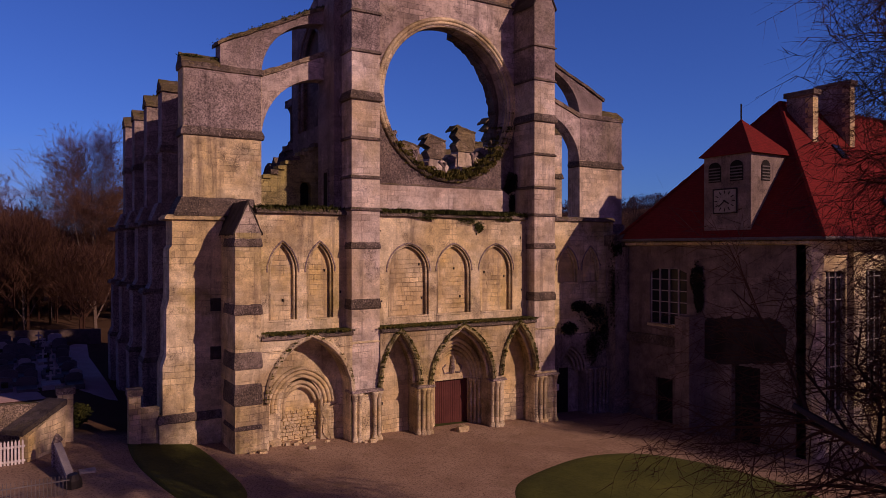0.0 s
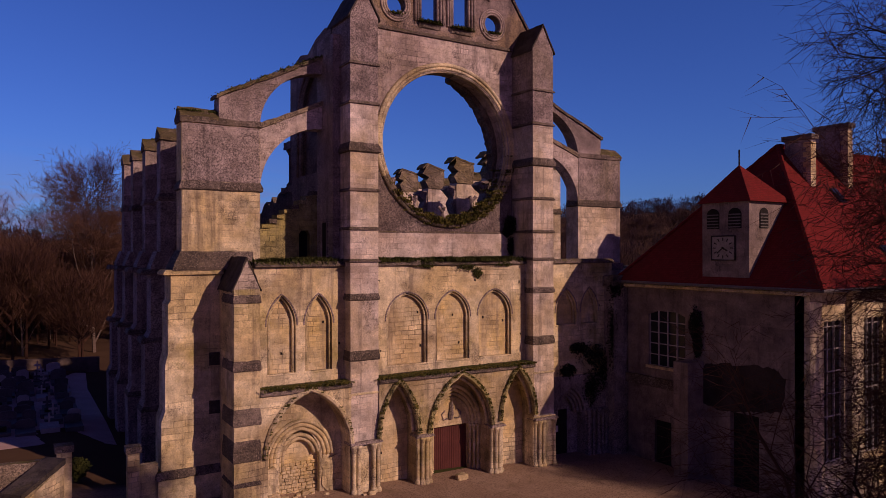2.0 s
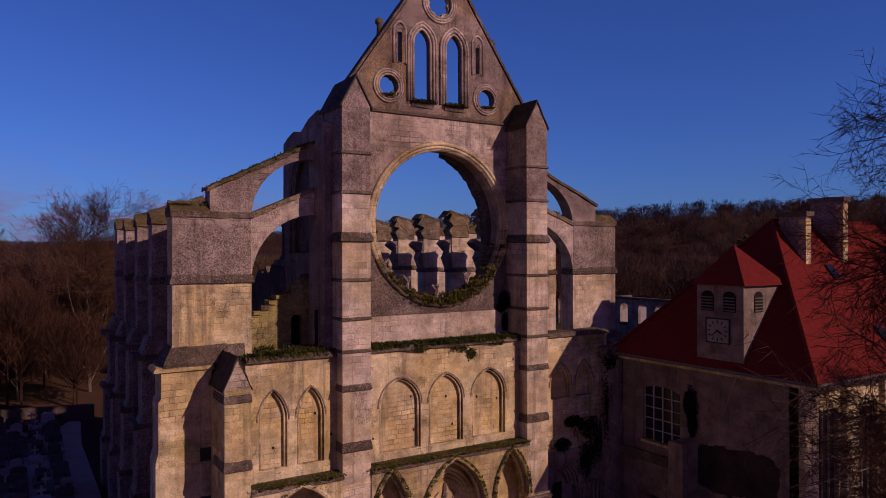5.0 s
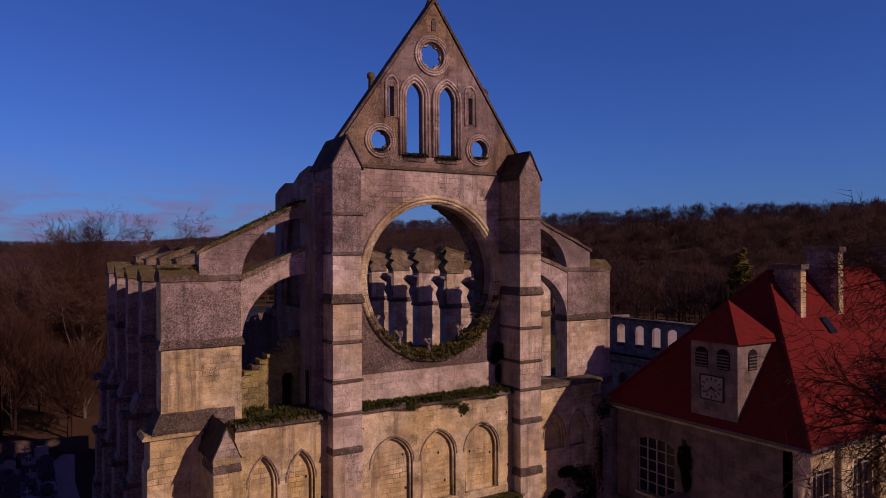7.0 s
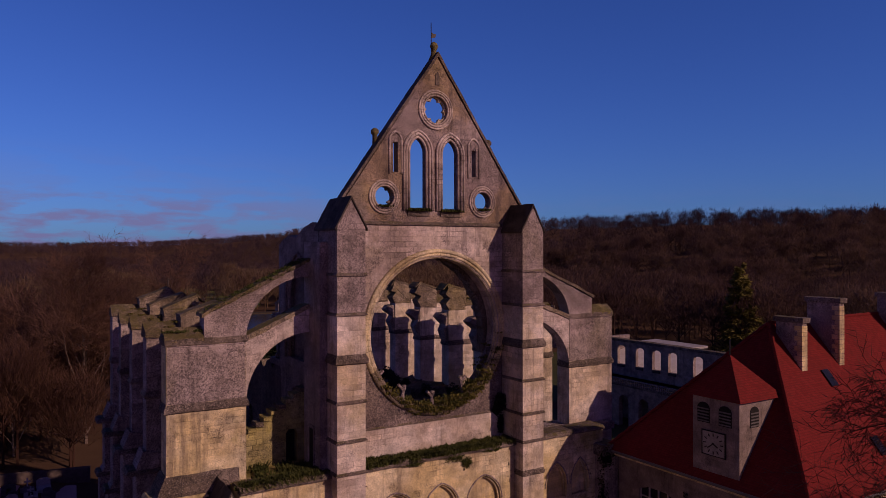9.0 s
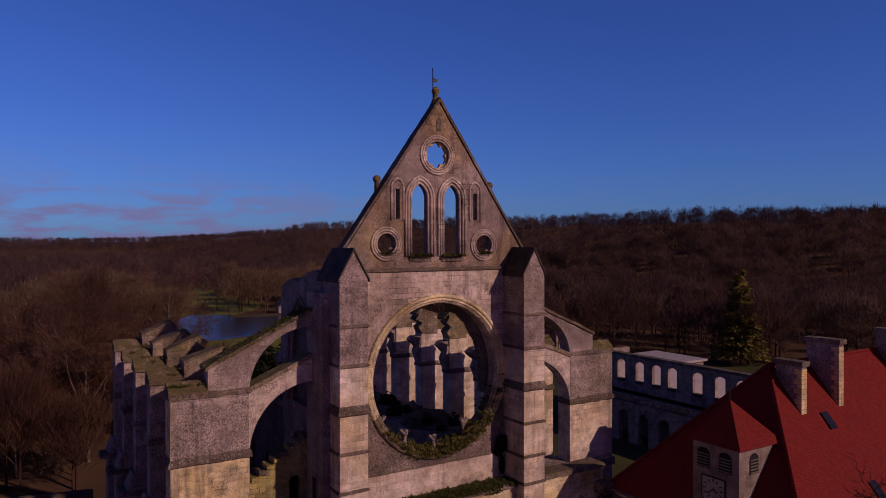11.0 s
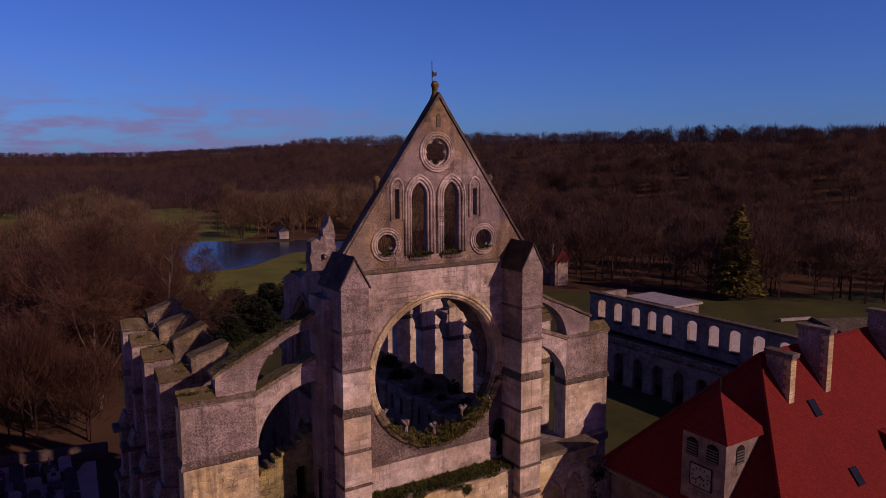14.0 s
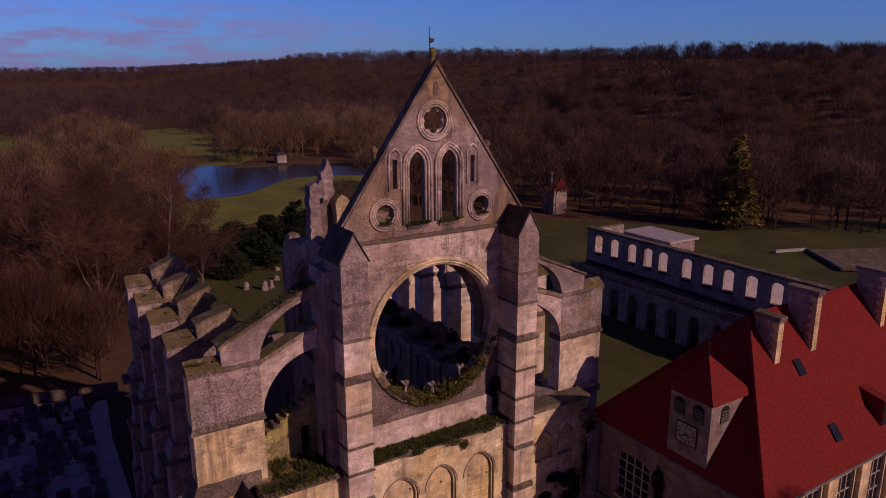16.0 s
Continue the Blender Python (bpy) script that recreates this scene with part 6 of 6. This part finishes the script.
def leaves(name, label, blobs, mat, seed, count=900, size=0.09, fill=0.4):
    """Ivy or shrub: a cloud of small leaves round a few centres (x, y, z, rx, ry, rz)."""
    rnd = random.Random(seed)
    verts, faces = [], []
    for bx, by, bz, rx, ry, rz in blobs:
        for k in range(count):
            u = Vector((rnd.gauss(0, 1), rnd.gauss(0, 1), rnd.gauss(0, 1))).normalized() * rnd.random() ** fill
            u *= 0.75 + 0.35 * noise.noise(u * 2.5 + Vector((bx, by, bz)))
            c = Vector((bx + u.x * rx, by + u.y * ry, bz + u.z * rz))
            d = Vector((rnd.gauss(0, 1), rnd.gauss(0, 1), rnd.gauss(0, 1))).normalized()
            e = d.orthogonal().normalized() * size * rnd.uniform(0.6, 1.4)
            d *= size * rnd.uniform(0.8, 1.6)
            i = len(verts)
            verts += [c - d, c + e, c + d, c - e]
            faces.append((i, i + 1, i + 2, i + 3))
    me = bpy.data.meshes.new(name)
    me.from_pydata([tuple(v) for v in verts], [], faces)
    me.materials.append(mat)
    return tagged(new(name, me), label, "plants", kind="stuff")


rnd = random.Random(8)
HERB = simple("herbs", (0.030, 0.042, 0.009), (0.085, 0.092, 0.018), 1.6, 1.0, 0.0)
IVY = simple("ivy_leaves", (0.012, 0.016, 0.008), (0.030, 0.034, 0.014), 1.6, 0.8, 0.0)
spots = [(rnd.uniform(-6.4, 5.6), rnd.uniform(-0.15, 1.1), TERRACE + 0.2) for k in range(420)] + [(rnd.uniform(-1.5, 3.5), rnd.uniform(-0.2, 0.5), TERRACE + 0.2) for k in range(180)]
tufts("ledge_plants", "dark green grass and herbs along the upper cornice", spots, 0.34, HERB, 1)
spots = [(x, rnd.uniform(-1.05, -0.1), LEDGE + 0.1) for x in [rnd.uniform(-13.8, -8.4) for k in range(170)] + [rnd.uniform(-6.4, 5.6) for k in range(330)]]
tufts("ledge_plants", "low moss and grass on the porch ledge", spots, 0.16, HERB, 2, 16)
leaves("ledge_plants", "dark herbs hanging from the upper cornice", [(0.6, -0.15, 14.2, 1.3, 0.2, 0.45), (1.5, -0.1, 13.7, 0.6, 0.12, 0.5), (-2.6, -0.15, 14.3, 1.0, 0.2, 0.3), (3.6, -0.15, 14.3, 1.2, 0.2, 0.25)], HERB, 21, 420, 0.045)
spots = []
for k in range(340):
    a = math.radians(rnd.gauss(-78, 28))
    r = 5.2 + rnd.gauss(0, 0.16)
    spots.append((RX + r * math.cos(a), rnd.uniform(1.3, 2.8) if r < 5.2 else rnd.uniform(1.25, 1.5), RZ + r * math.sin(a)))
tufts("rose_plants", "grass and moss growing in the foot of the rose", spots, 0.17, ROSE_MOSS, 3)
tufts("rose_plants", "dark grass sprouting between the rose stumps", spots[::6], 0.30, HERB, 23)
spots = [(rnd.uniform(-13.7, -8.6), rnd.uniform(0.05, 0.9), TERRACE + 0.1) for k in range(160)] + [(rnd.uniform(-12.5, -8.6), rnd.uniform(0.9, 3.8), TERRACE + 0.1) for k in range(60)] + [(rnd.uniform(-10.4, -8.6), rnd.uniform(0.3, 2.6), TERRACE + 0.1) for k in range(220)]
tufts("terrace_plants", "overgrown grass on the aisle terrace", spots, 0.42, HERB, 4)
spots = [(rnd.uniform(-2.0, -0.5), 1.66, 30.8) for k in range(60)] + [(rnd.uniform(0.6, 2.0), 1.66, 30.8) for k in range(60)] + [(rnd.uniform(-4.3, -3.4), 1.75, 31.0) for k in range(16)] + [(rnd.uniform(3.6, 4.5), 1.75, 30.95) for k in range(16)]
tufts("gable_plants", "small grass tufts in the gable openings", spots, 0.22, HERB, 5)
leaves("wall_shrub", "dark shrub rooted in the corner beside the buttress", [(5.3, 1.2, 17.1, 0.75, 0.4, 0.95), (5.0, 1.3, 16.6, 0.5, 0.25, 0.5), (5.4, 1.35, 15.5, 0.4, 0.1, 1.0)], IVY, 6, 700, 0.06)
leaves("ivy", "dark ivy and soot-black growth over the side bay", [(10.6, -0.15, 7.9, 1.3, 0.15, 0.6), (12.0, -0.15, 7.3, 2.2, 0.15, 1.3), (12.9, -0.25, 6.0, 1.5, 0.2, 2.2), (13.3, -0.95, 9.0, 0.8, 0.15, 4.6), (13.6, -1.0, 12.4, 1.0, 0.4, 1.2), (11.9, -0.15, 4.8, 1.1, 0.12, 2.0), (9.6, -0.1, 6.3, 1.2, 0.1, 0.7)], IVY, 7, 900, 0.06, 0.75)
leaves("ivy", "dark growth hanging beside the tall house window", [(14.58, -7.55, 10.0, 0.14, 0.75, 1.6), (14.58, -7.7, 8.7, 0.12, 0.5, 1.2)], IVY, 8, 1500, 0.07, 0.6)
rnd = random.Random(64)
leaves("aisle_growth", "black-green bushes on the broken aisle top", [(rnd.uniform(9.4, 12.3), 4.5 + k * 1.95 + rnd.uniform(-0.6, 0.6), rnd.uniform(13.9, 14.4), rnd.uniform(0.7, 1.3), rnd.uniform(0.6, 1.1), rnd.uniform(0.5, 1.1)) for k in range(18)], IVY, 65, 420, 0.12, 0.5)
# moss on the hood moulds of the porch
rnd = random.Random(77)
spots = []
for x0, x1, zs, za in ((-6.40, -3.82, 3.7, 6.95), (-2.78, 1.88, 3.5, 6.95), (2.83, 5.62, 3.7, 6.95), (-13.45, -8.45, 3.6, 7.0)):
    line = arch(x0 - 0.14, x1 + 0.14, zs, zs, za + 0.34, 110)
    spots += [(u, -1.06 + rnd.uniform(-0.1, 0.08), z) for u, z in line if rnd.random() < (0.9 if x0 > -8 else 0.3)]
tufts("hood_moss", "green moss along the portal hood moulds", spots, 0.07, ROSE_MOSS, 31, 12, 0.06)
tufts("hood_moss", "dark moss along the portal hood moulds", spots, 0.05, HERB, 32, 6, 0.06)
tufts("ledge_plants", "bright yellow-green moss on the porch ledge", [(rnd.uniform(-6.4, 5.6), rnd.uniform(-1.1, -0.4), LEDGE + 0.14) for k in range(260)] + [(rnd.uniform(-13.8, -8.4), rnd.uniform(-1.1, -0.4), LEDGE + 0.14) for k in range(90)], 0.10, ROSE_MOSS, 33, 14)
rnd = random.Random(8)
spots = []
for x_out, s in ((-17.3, -1),):
    spots += [(rnd.uniform(-17.3, -15.4), rnd.uniform(2.7, 3.3), 23.4) for k in range(60)]
tufts("pier_plants", "moss and grass on the pier head", spots, 0.14, MOSS, 9)
spots = []
for k in range(260):
    f = rnd.random()
    spots.append((-15.3 + 6.4 * f, rnd.uniform(2.2, 3.5), 24.42 + 3.15 * f))
tufts("flyer_plants", "dark moss and grass along the upper flying buttress", spots, 0.05, MOSS, 10, 10)
spots = [(s_ * rnd.uniform(12.6, 17.2), y + rnd.uniform(0.0, 1.3), 0.0) for s_, ys_ in ((-1, (8.8, 14.5, 20.2, 25.2)), (1, (8.8, 14.5, 20.2, 25.9, 31.6, 37.3))) for y in ys_ for k in range(16)]
tufts("pier_plants", "yellow-green moss on the nave buttress heads", [(x, y, 23.0 + 0.45 * max(0.0, 1 - abs(y - yc) / 0.7)) for x, y, z in spots for yc in [min((q + 0.7 for q in (8.8, 14.5, 20.2, 25.2, 25.9, 31.6, 37.3)), key=lambda q: abs(q - y))] if 15.3 < abs(x) < 16.7], 0.10, ROSE_MOSS, 13, 12, 0.12)

# ---- rubble at the foot of the front ----
for k in range(30):
    x, y = (rnd.uniform(-13.0, -8.8), rnd.uniform(-0.5, 0.6)) if k < 22 else (rnd.uniform(-15.5, 8.0), rnd.uniform(-1.6, -1.2))
    q = rnd.choice((0.07, 0.10, 0.14, 0.2, 0.34))
    bm = roughen(box(B(), x - q, x + q, y - q * 0.7, y + q * 0.7, ground_z(x, y) - 0.05, ground_z(x, y) + q), 0.08, 2.5, 0.25)
    thing("fallen_stone", bm, STONE_PALE, "fallen pale limestone block at the wall foot", "stone", "fallen stones")

# ---- entrance from the lane: piers, gate, sloping wall, rails ----
def gate_pier(x, y, w, z0, z1, label):
    g = group("gate_pier", label, "gate pier", (x, y, z0), "gate piers")
    part("shaft", roughen(box(B(), x - w, x + w, y - w, y + w, z0 - 0.4, z1 - 0.25), 0.015, 2.0, 0.5), STONE_PALE, g)
    part("cap", roughen(box(B(), x - w - 0.1, x + w + 0.1, y - w - 0.1, y + w + 0.1, z1 - 0.25, z1 + 0.1), 0.03, 2.0, 0.4), STONE_DARK, g)


gate_pier(-23.25, 3.7, 0.36, 1.7, 4.6, "tall limestone gate pier with a worn cap")
gate_pier(-20.0, 2.2, 0.30, 1.5, 4.4, "limestone gate pier beside the abbey wall")
thing("wall_gate", roughen(box(B(), -19.7, -18.7, 2.1, 2.6, 0.8, 3.35), 0.02, 2.0, 0.5), STONE, "low limestone wall beside the gate pier", "wall", kind="structure")


def between(bm, a, b, w, z0, z1):
    """A wall or bar of width w from a to b (x, y), from z0 to z1 (a pair of heights each)."""
    d = Vector((b[0] - a[0], b[1] - a[1], 0)).normalized()
    n = Vector((-d.y, d.x, 0)) * w / 2
    A, Bq = Vector((*a, 0)), Vector((*b, 0))
    v = [bm.verts.new(p) for p in (A - n + Vector((0, 0, z0[0])), Bq - n + Vector((0, 0, z0[1])), Bq + n + Vector((0, 0, z0[1])), A + n + Vector((0, 0, z0[0])),
                                   A - n + Vector((0, 0, z1[0])), Bq - n + Vector((0, 0, z1[1])), Bq + n + Vector((0, 0, z1[1])), A + n + Vector((0, 0, z1[0])))]
    for f in ((0, 3, 2, 1), (4, 5, 6, 7), (0, 1, 5, 4), (1, 2, 6, 5), (2, 3, 7, 6), (3, 0, 4, 7)):
        bm.faces.new([v[i] for i in f])
    return bm


thing("wall_lane", roughen(between(B(), (-31.0, 4.7), (-23.65, 3.8), 0.5, (0.8, 0.8), (4.05, 3.95)), 0.05, 1.2, 0.6), STONE_STUMP, "old rubble wall along the lane behind the lean-to", "wall", kind="structure")
lodge = group("sloping_wall", "sloping limestone wall with a dark tiled lean-to roof", "wall", (-24.5, 1.3, 1.8))
part("masonry", between(B(), (-25.25, 0.4), (-23.5, 2.6), 0.45, (1.0, 1.0), (3.0, 3.95)), STONE_PALE, lodge)
part("lean_to_roof", between(B(), (-25.75, 0.9), (-23.7, 2.75), 1.3, (3.0, 4.0), (3.25, 4.3)), STONE_BLACK, lodge)
gate = group("picket_gate", "white wooden picket gate across the lane", "gate", (-27.0, 0.2, 1.9))
for k in range(22):
    x = -25.35 - k * 0.15
    part("picket", plate(B(), [(x, 1.55), (x + 0.085, 1.55), (x + 0.085, 2.85), (x + 0.042, 2.95), (x, 2.85)], 0.10 + 0.02, 0.155), WHITE, gate)
for z in (1.85, 2.55):
    part("rail", box(B(), -28.7, -25.2, 0.16, 0.22, z, z + 0.1), WHITE, gate)
rail = group("ramp_wall", "pale stone ramp parapet ending in a round post", "parapet", (-23.7, -2.5, 1.9))
part("coping", between(B(), (-23.9, -1.5), (-23.55, -4.7), 0.32, (2.75, 1.95), (2.95, 2.15)), SLATE_PALE, rail)
part("masonry", between(B(), (-23.9, -1.5), (-23.55, -4.7), 0.22, (1.0, 0.9), (2.75, 1.95)), STONE_GREY, rail)
part("post", roughen(tube(B(), [(-23.5, -5.0, 1.0), (-23.5, -5.0, 2.1), (-23.5, -5.0, 2.35)], [0.36, 0.36, 0.2], 12), 0.03, 2.0, 0.4), IRON, rail, "dark round post with white lettering")
part("volute", roughen(tube(B(), [(-23.95, -1.35, 1.8), (-23.95, -1.3, 2.9), (-23.9, -1.35, 3.2), (-23.75, -1.5, 3.05)], [0.22, 0.2, 0.17, 0.1], 8), 0.02, 2.0), STONE_GREY, rail)
font = bpy.data.curves.new("lettering", "FONT")
font.body, font.size, font.extrude, font.align_x = "WC", 0.36, 0.01, "CENTER"
sign = new("lettering", font)
sign.data.materials.append(WHITE)
sign.parent = rail
sign.matrix_basis = Matrix.Translation(Vector((-23.62, -5.39, 1.5)) - origin_of(rail)) @ Matrix.Rotation(radians(-4), 4, "Z") @ Matrix.Rotation(radians(90), 4, "X")
tagged(sign, "white letters")
thing("paving_slab", box(B(), -23.1, -22.4, -3.2, -2.6, ground_z(-22.8, -2.9) - 0.05, ground_z(-22.8, -2.9) + 0.08), SLATE_PALE, "pale paving slab lying on gravel", "slab")
fence = group("metal_fence", "grey metal rail fence along the lane", "fence", (-26.0, -5.8, 1.8))
for k in range(34):
    x = -28.6 + k * 0.145
    part("bar", box(B(), x, x + 0.025, -5.85 - 0.1 * k / 34, -5.825 - 0.1 * k / 34, 1.2, 2.6), LEAD, fence)
for z in (1.45, 2.35):
    part("rail", box(B(), -28.7, -23.7, -5.95, -5.92, z, z + 0.05), LEAD, fence)
leaves("hedge_bush", "rounded green bush beside the gate", [(-22.4, 6.2, 2.6, 0.8, 0.8, 0.8)], HERB, 12, 1600, 0.08)

# ---- graveyard ----
patch("graveyard_gravel", [(-33, 17), (-24, 17), (-19.3, 16), (-19.1, 24), (-19.0, 40), (-18.2, 51), (-24, 52.5), (-33, 54), (-38, 54), (-38, 30), (-38, 14)], simple("pale_gravel", (0.46, 0.31, 0.28), (0.58, 0.41, 0.37), 0.4, 1.0, 0.3), "pale gravel of the graveyard", "gravel", 0.04)
bm = B()
between(bm, (-40, 56.0), (-16.5, 52.3), 0.6, (1.0, 0.6), (3.2, 2.8))
thing("wall_graveyard", roughen(bm, 0.06, 0.8, 1.5), RUBBLE, "old rubble wall behind the graveyard", "wall", kind="structure")


def grave(x, y, k):
    """A grave: a low kerbed slab and its headstone, some with a cross."""
    z = ground_z(x, y) + 0.03
    mat = SLATE_PALE if k % 5 == 0 else SLATE
    g = group("grave", "pale stone grave with a headstone on gravel" if mat is SLATE_PALE else "dark granite grave slab with a headstone on gravel", "grave", (x, y, z), "graves")
    w, l = rnd.uniform(0.45, 0.7), rnd.uniform(0.9, 1.15)
    part("slab", box(B(), x - w, x + w, y - l, y + l, z - 0.1, z + rnd.uniform(0.18, 0.42)), mat, g)
    h = rnd.uniform(0.7, 1.25)
    if k % 3 == 1:
        part("cross", plate(B(), [(x - 0.07, z), (x + 0.07, z), (x + 0.07, z + h * 0.75), (x + 0.32, z + h * 0.75), (x + 0.32, z + h * 0.92), (x + 0.07, z + h * 0.92), (x + 0.07, z + h * 1.25), (x - 0.07, z + h * 1.25), (x - 0.07, z + h * 0.92), (x - 0.32, z + h * 0.92), (x - 0.32, z + h * 0.75), (x - 0.07, z + h * 0.75)], y + l - 0.2, y + l - 0.06), SLATE_PALE if k % 2 else mat, g)
        part("base", box(B(), x - 0.3, x + 0.3, y + l - 0.35, y + l + 0.08, z, z + 0.32), mat, g)
    else:
        part("headstone", plate(B(), [(x - w, z), (x + w, z), (x + w, z + h * 0.8), (x + w * 0.5, z + h), (x - w * 0.5, z + h), (x - w, z + h * 0.8)], y + l - 0.12, y + l + 0.08), mat, g)
    if k % 4 == 2:
        part("planter", roughen(box(B(), x - 0.2, x + 0.2, y - 0.3, y + 0.1, z + 0.15, z + 0.6), 0.08, 3.0, 0.2), IVY, g)


k = 0
for row, y in enumerate((49.6, 47.0, 44.4, 41.8, 39.2, 36.6, 34.0, 31.4, 28.8, 26.2, 23.6, 21.0)):
    x = -21.0 - rnd.uniform(0, 0.6)
    while x > -35:
        if rnd.random() < 0.9:
            grave(x, y + rnd.uniform(-0.25, 0.25), k)
        k += 1
        x -= rnd.uniform(1.4, 1.8)

# ---- farther things ----
basin = group("basin", "sunken rectangular stone basin in the lawn", "basin", (118.0, 44.0, 0.0))
part("coping", between(B(), (124.5, 54.0), (132.6, 51.3), 0.7, (-0.2, -0.2), (0.4, 0.4)), SLATE_PALE, basin)
part("coping", between(B(), (132.6, 51.3), (122.6, 37.4), 0.5, (-0.2, -0.2), (0.4, 0.4)), SLATE, basin)
part("coping", between(B(), (122.6, 37.4), (135.0, 27.0), 0.5, (-0.2, -0.2), (0.3, 0.3)), STONE_DARK, basin)
bm = B()
low = [bm.verts.new((x, y, -0.3)) for x, y in ((133.0, 50.6), (123.3, 37.4), (135.0, 27.6), (150.0, 42.0))]
top = [bm.verts.new((v.co.x, v.co.y, 0.13)) for v in low]
bm.faces.new(top)
for k in range(4):
    bm.faces.new((low[k], low[(k + 1) % 4], top[(k + 1) % 4], top[k]))
part("dark_water", bm, STONE_DARK, basin)
cot = group("far_cottage", "small pale cottage among the trees", "house", (113.0, 118.0, 0.0))
part("wall", box(B(), 110.5, 115.5, 116.0, 121.0, -0.5, 7.0), RANGE, cot)
part("roof", plate(B(), [(110.1, 7.0), (115.9, 7.0), (113.0, 10.6)], 115.6, 121.4), TILE, cot)
part("chimney", box(B(), 110.9, 111.8, 118.0, 119.0, 7.0, 12.0), RANGE, cot)
patch("islet", spline([(60, 271), (72, 268), (84, 266), (86, 272), (72, 277), (62, 277)]), LITTER, "low wooded islet in the pond", "islet", 0.35, 6, 0.0, "")
hut = group("boathouse", "small dark boathouse by the pond", "hut", (84.5, 277.0, 0.0))
part("wall", box(B(), 82.5, 87.0, 276.0, 280.0, -0.3, 3.6), SLATE_PALE, hut)
part("roof", plate(B(), [(82.0, 3.6), (87.5, 3.6), (84.75, 6.0)], 275.6, 280.4), SLATE, hut)

# ---- pieces of the walls: stones of the blind arches, dark blocks for putlog holes ----
def inside(u, z, poly):
    hit = False
    for (a, b), (c, d) in zip(poly, poly[1:] + poly[:1]):
        if (b > z) != (d > z) and u < (c - a) * (z - b) / (d - b) + a:
            hit = not hit
    return hit


def piece_mesh(name, w, h, d, mat):
    bm = box(B(), -w / 2, w / 2, -d, 0.02, -h / 2, h / 2)
    e = [x for x in bm.edges if all(v.co.y < -d / 2 for v in x.verts)]
    bmesh.ops.bevel(bm, geom=e, offset=0.007, segments=1, affect="EDGES")
    return finish(name, bm, mat)


sizes = [piece_mesh("stone", w, 0.29, d, STONE_PALE) for w, d in ((0.58, 0.012), (0.46, 0.022), (0.70, 0.016), (0.52, 0.008))]
rnd = random.Random(31)
for w in [o for o in abbey.children if o.name.startswith("core_wall")]:
    o = origin_of(w)
    xs = [v.co.x + o.x for v in w.data.vertices]
    for holes, zb, za in ((HOLES[0], 8.05, 12.6), (HOLES[1], 7.9, 12.5), (HOLES[2], 9.7, 12.35)):
        for a, b in holes:
            if not min(xs) < a < max(xs):
                continue
            poly = arch(a + 0.12, b - 0.12, zb, za - 1.75, za - 0.12)
            z, row = zb + 0.16, 0
            while z < za:
                x = a - rnd.uniform(0, 0.5)
                while x < b:
                    me = rnd.choice(sizes)
                    half = max(v.co.x for v in me.vertices)
                    x += half + 0.008
                    if all(inside(x + sx * half, z + sz * 0.142, poly) for sx in (-1, 1) for sz in (-1, 1)) and rnd.random() < 0.97:
                        ob = new("stone", me)
                        ob.parent = w
                        ob.location = Vector((x, 0.36, z)) - o
                    x += half
                z += 0.30
# putlog holes: small near-black blocks stand for the shade inside them
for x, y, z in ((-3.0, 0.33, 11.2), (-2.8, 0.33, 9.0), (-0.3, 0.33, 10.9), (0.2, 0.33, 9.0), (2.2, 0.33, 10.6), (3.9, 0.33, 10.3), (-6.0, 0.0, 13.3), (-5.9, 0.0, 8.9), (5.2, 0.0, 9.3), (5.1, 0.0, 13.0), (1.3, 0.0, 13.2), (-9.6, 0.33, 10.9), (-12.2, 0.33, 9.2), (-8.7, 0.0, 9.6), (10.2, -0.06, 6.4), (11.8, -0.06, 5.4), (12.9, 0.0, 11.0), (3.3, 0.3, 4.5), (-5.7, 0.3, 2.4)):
    part("putlog_shade", roughen(box(B(), x - 0.055, x + 0.055, y - 0.008, y + 0.03, z - 0.08, z + 0.08), 0.02, 4.0), DARK, abbey)
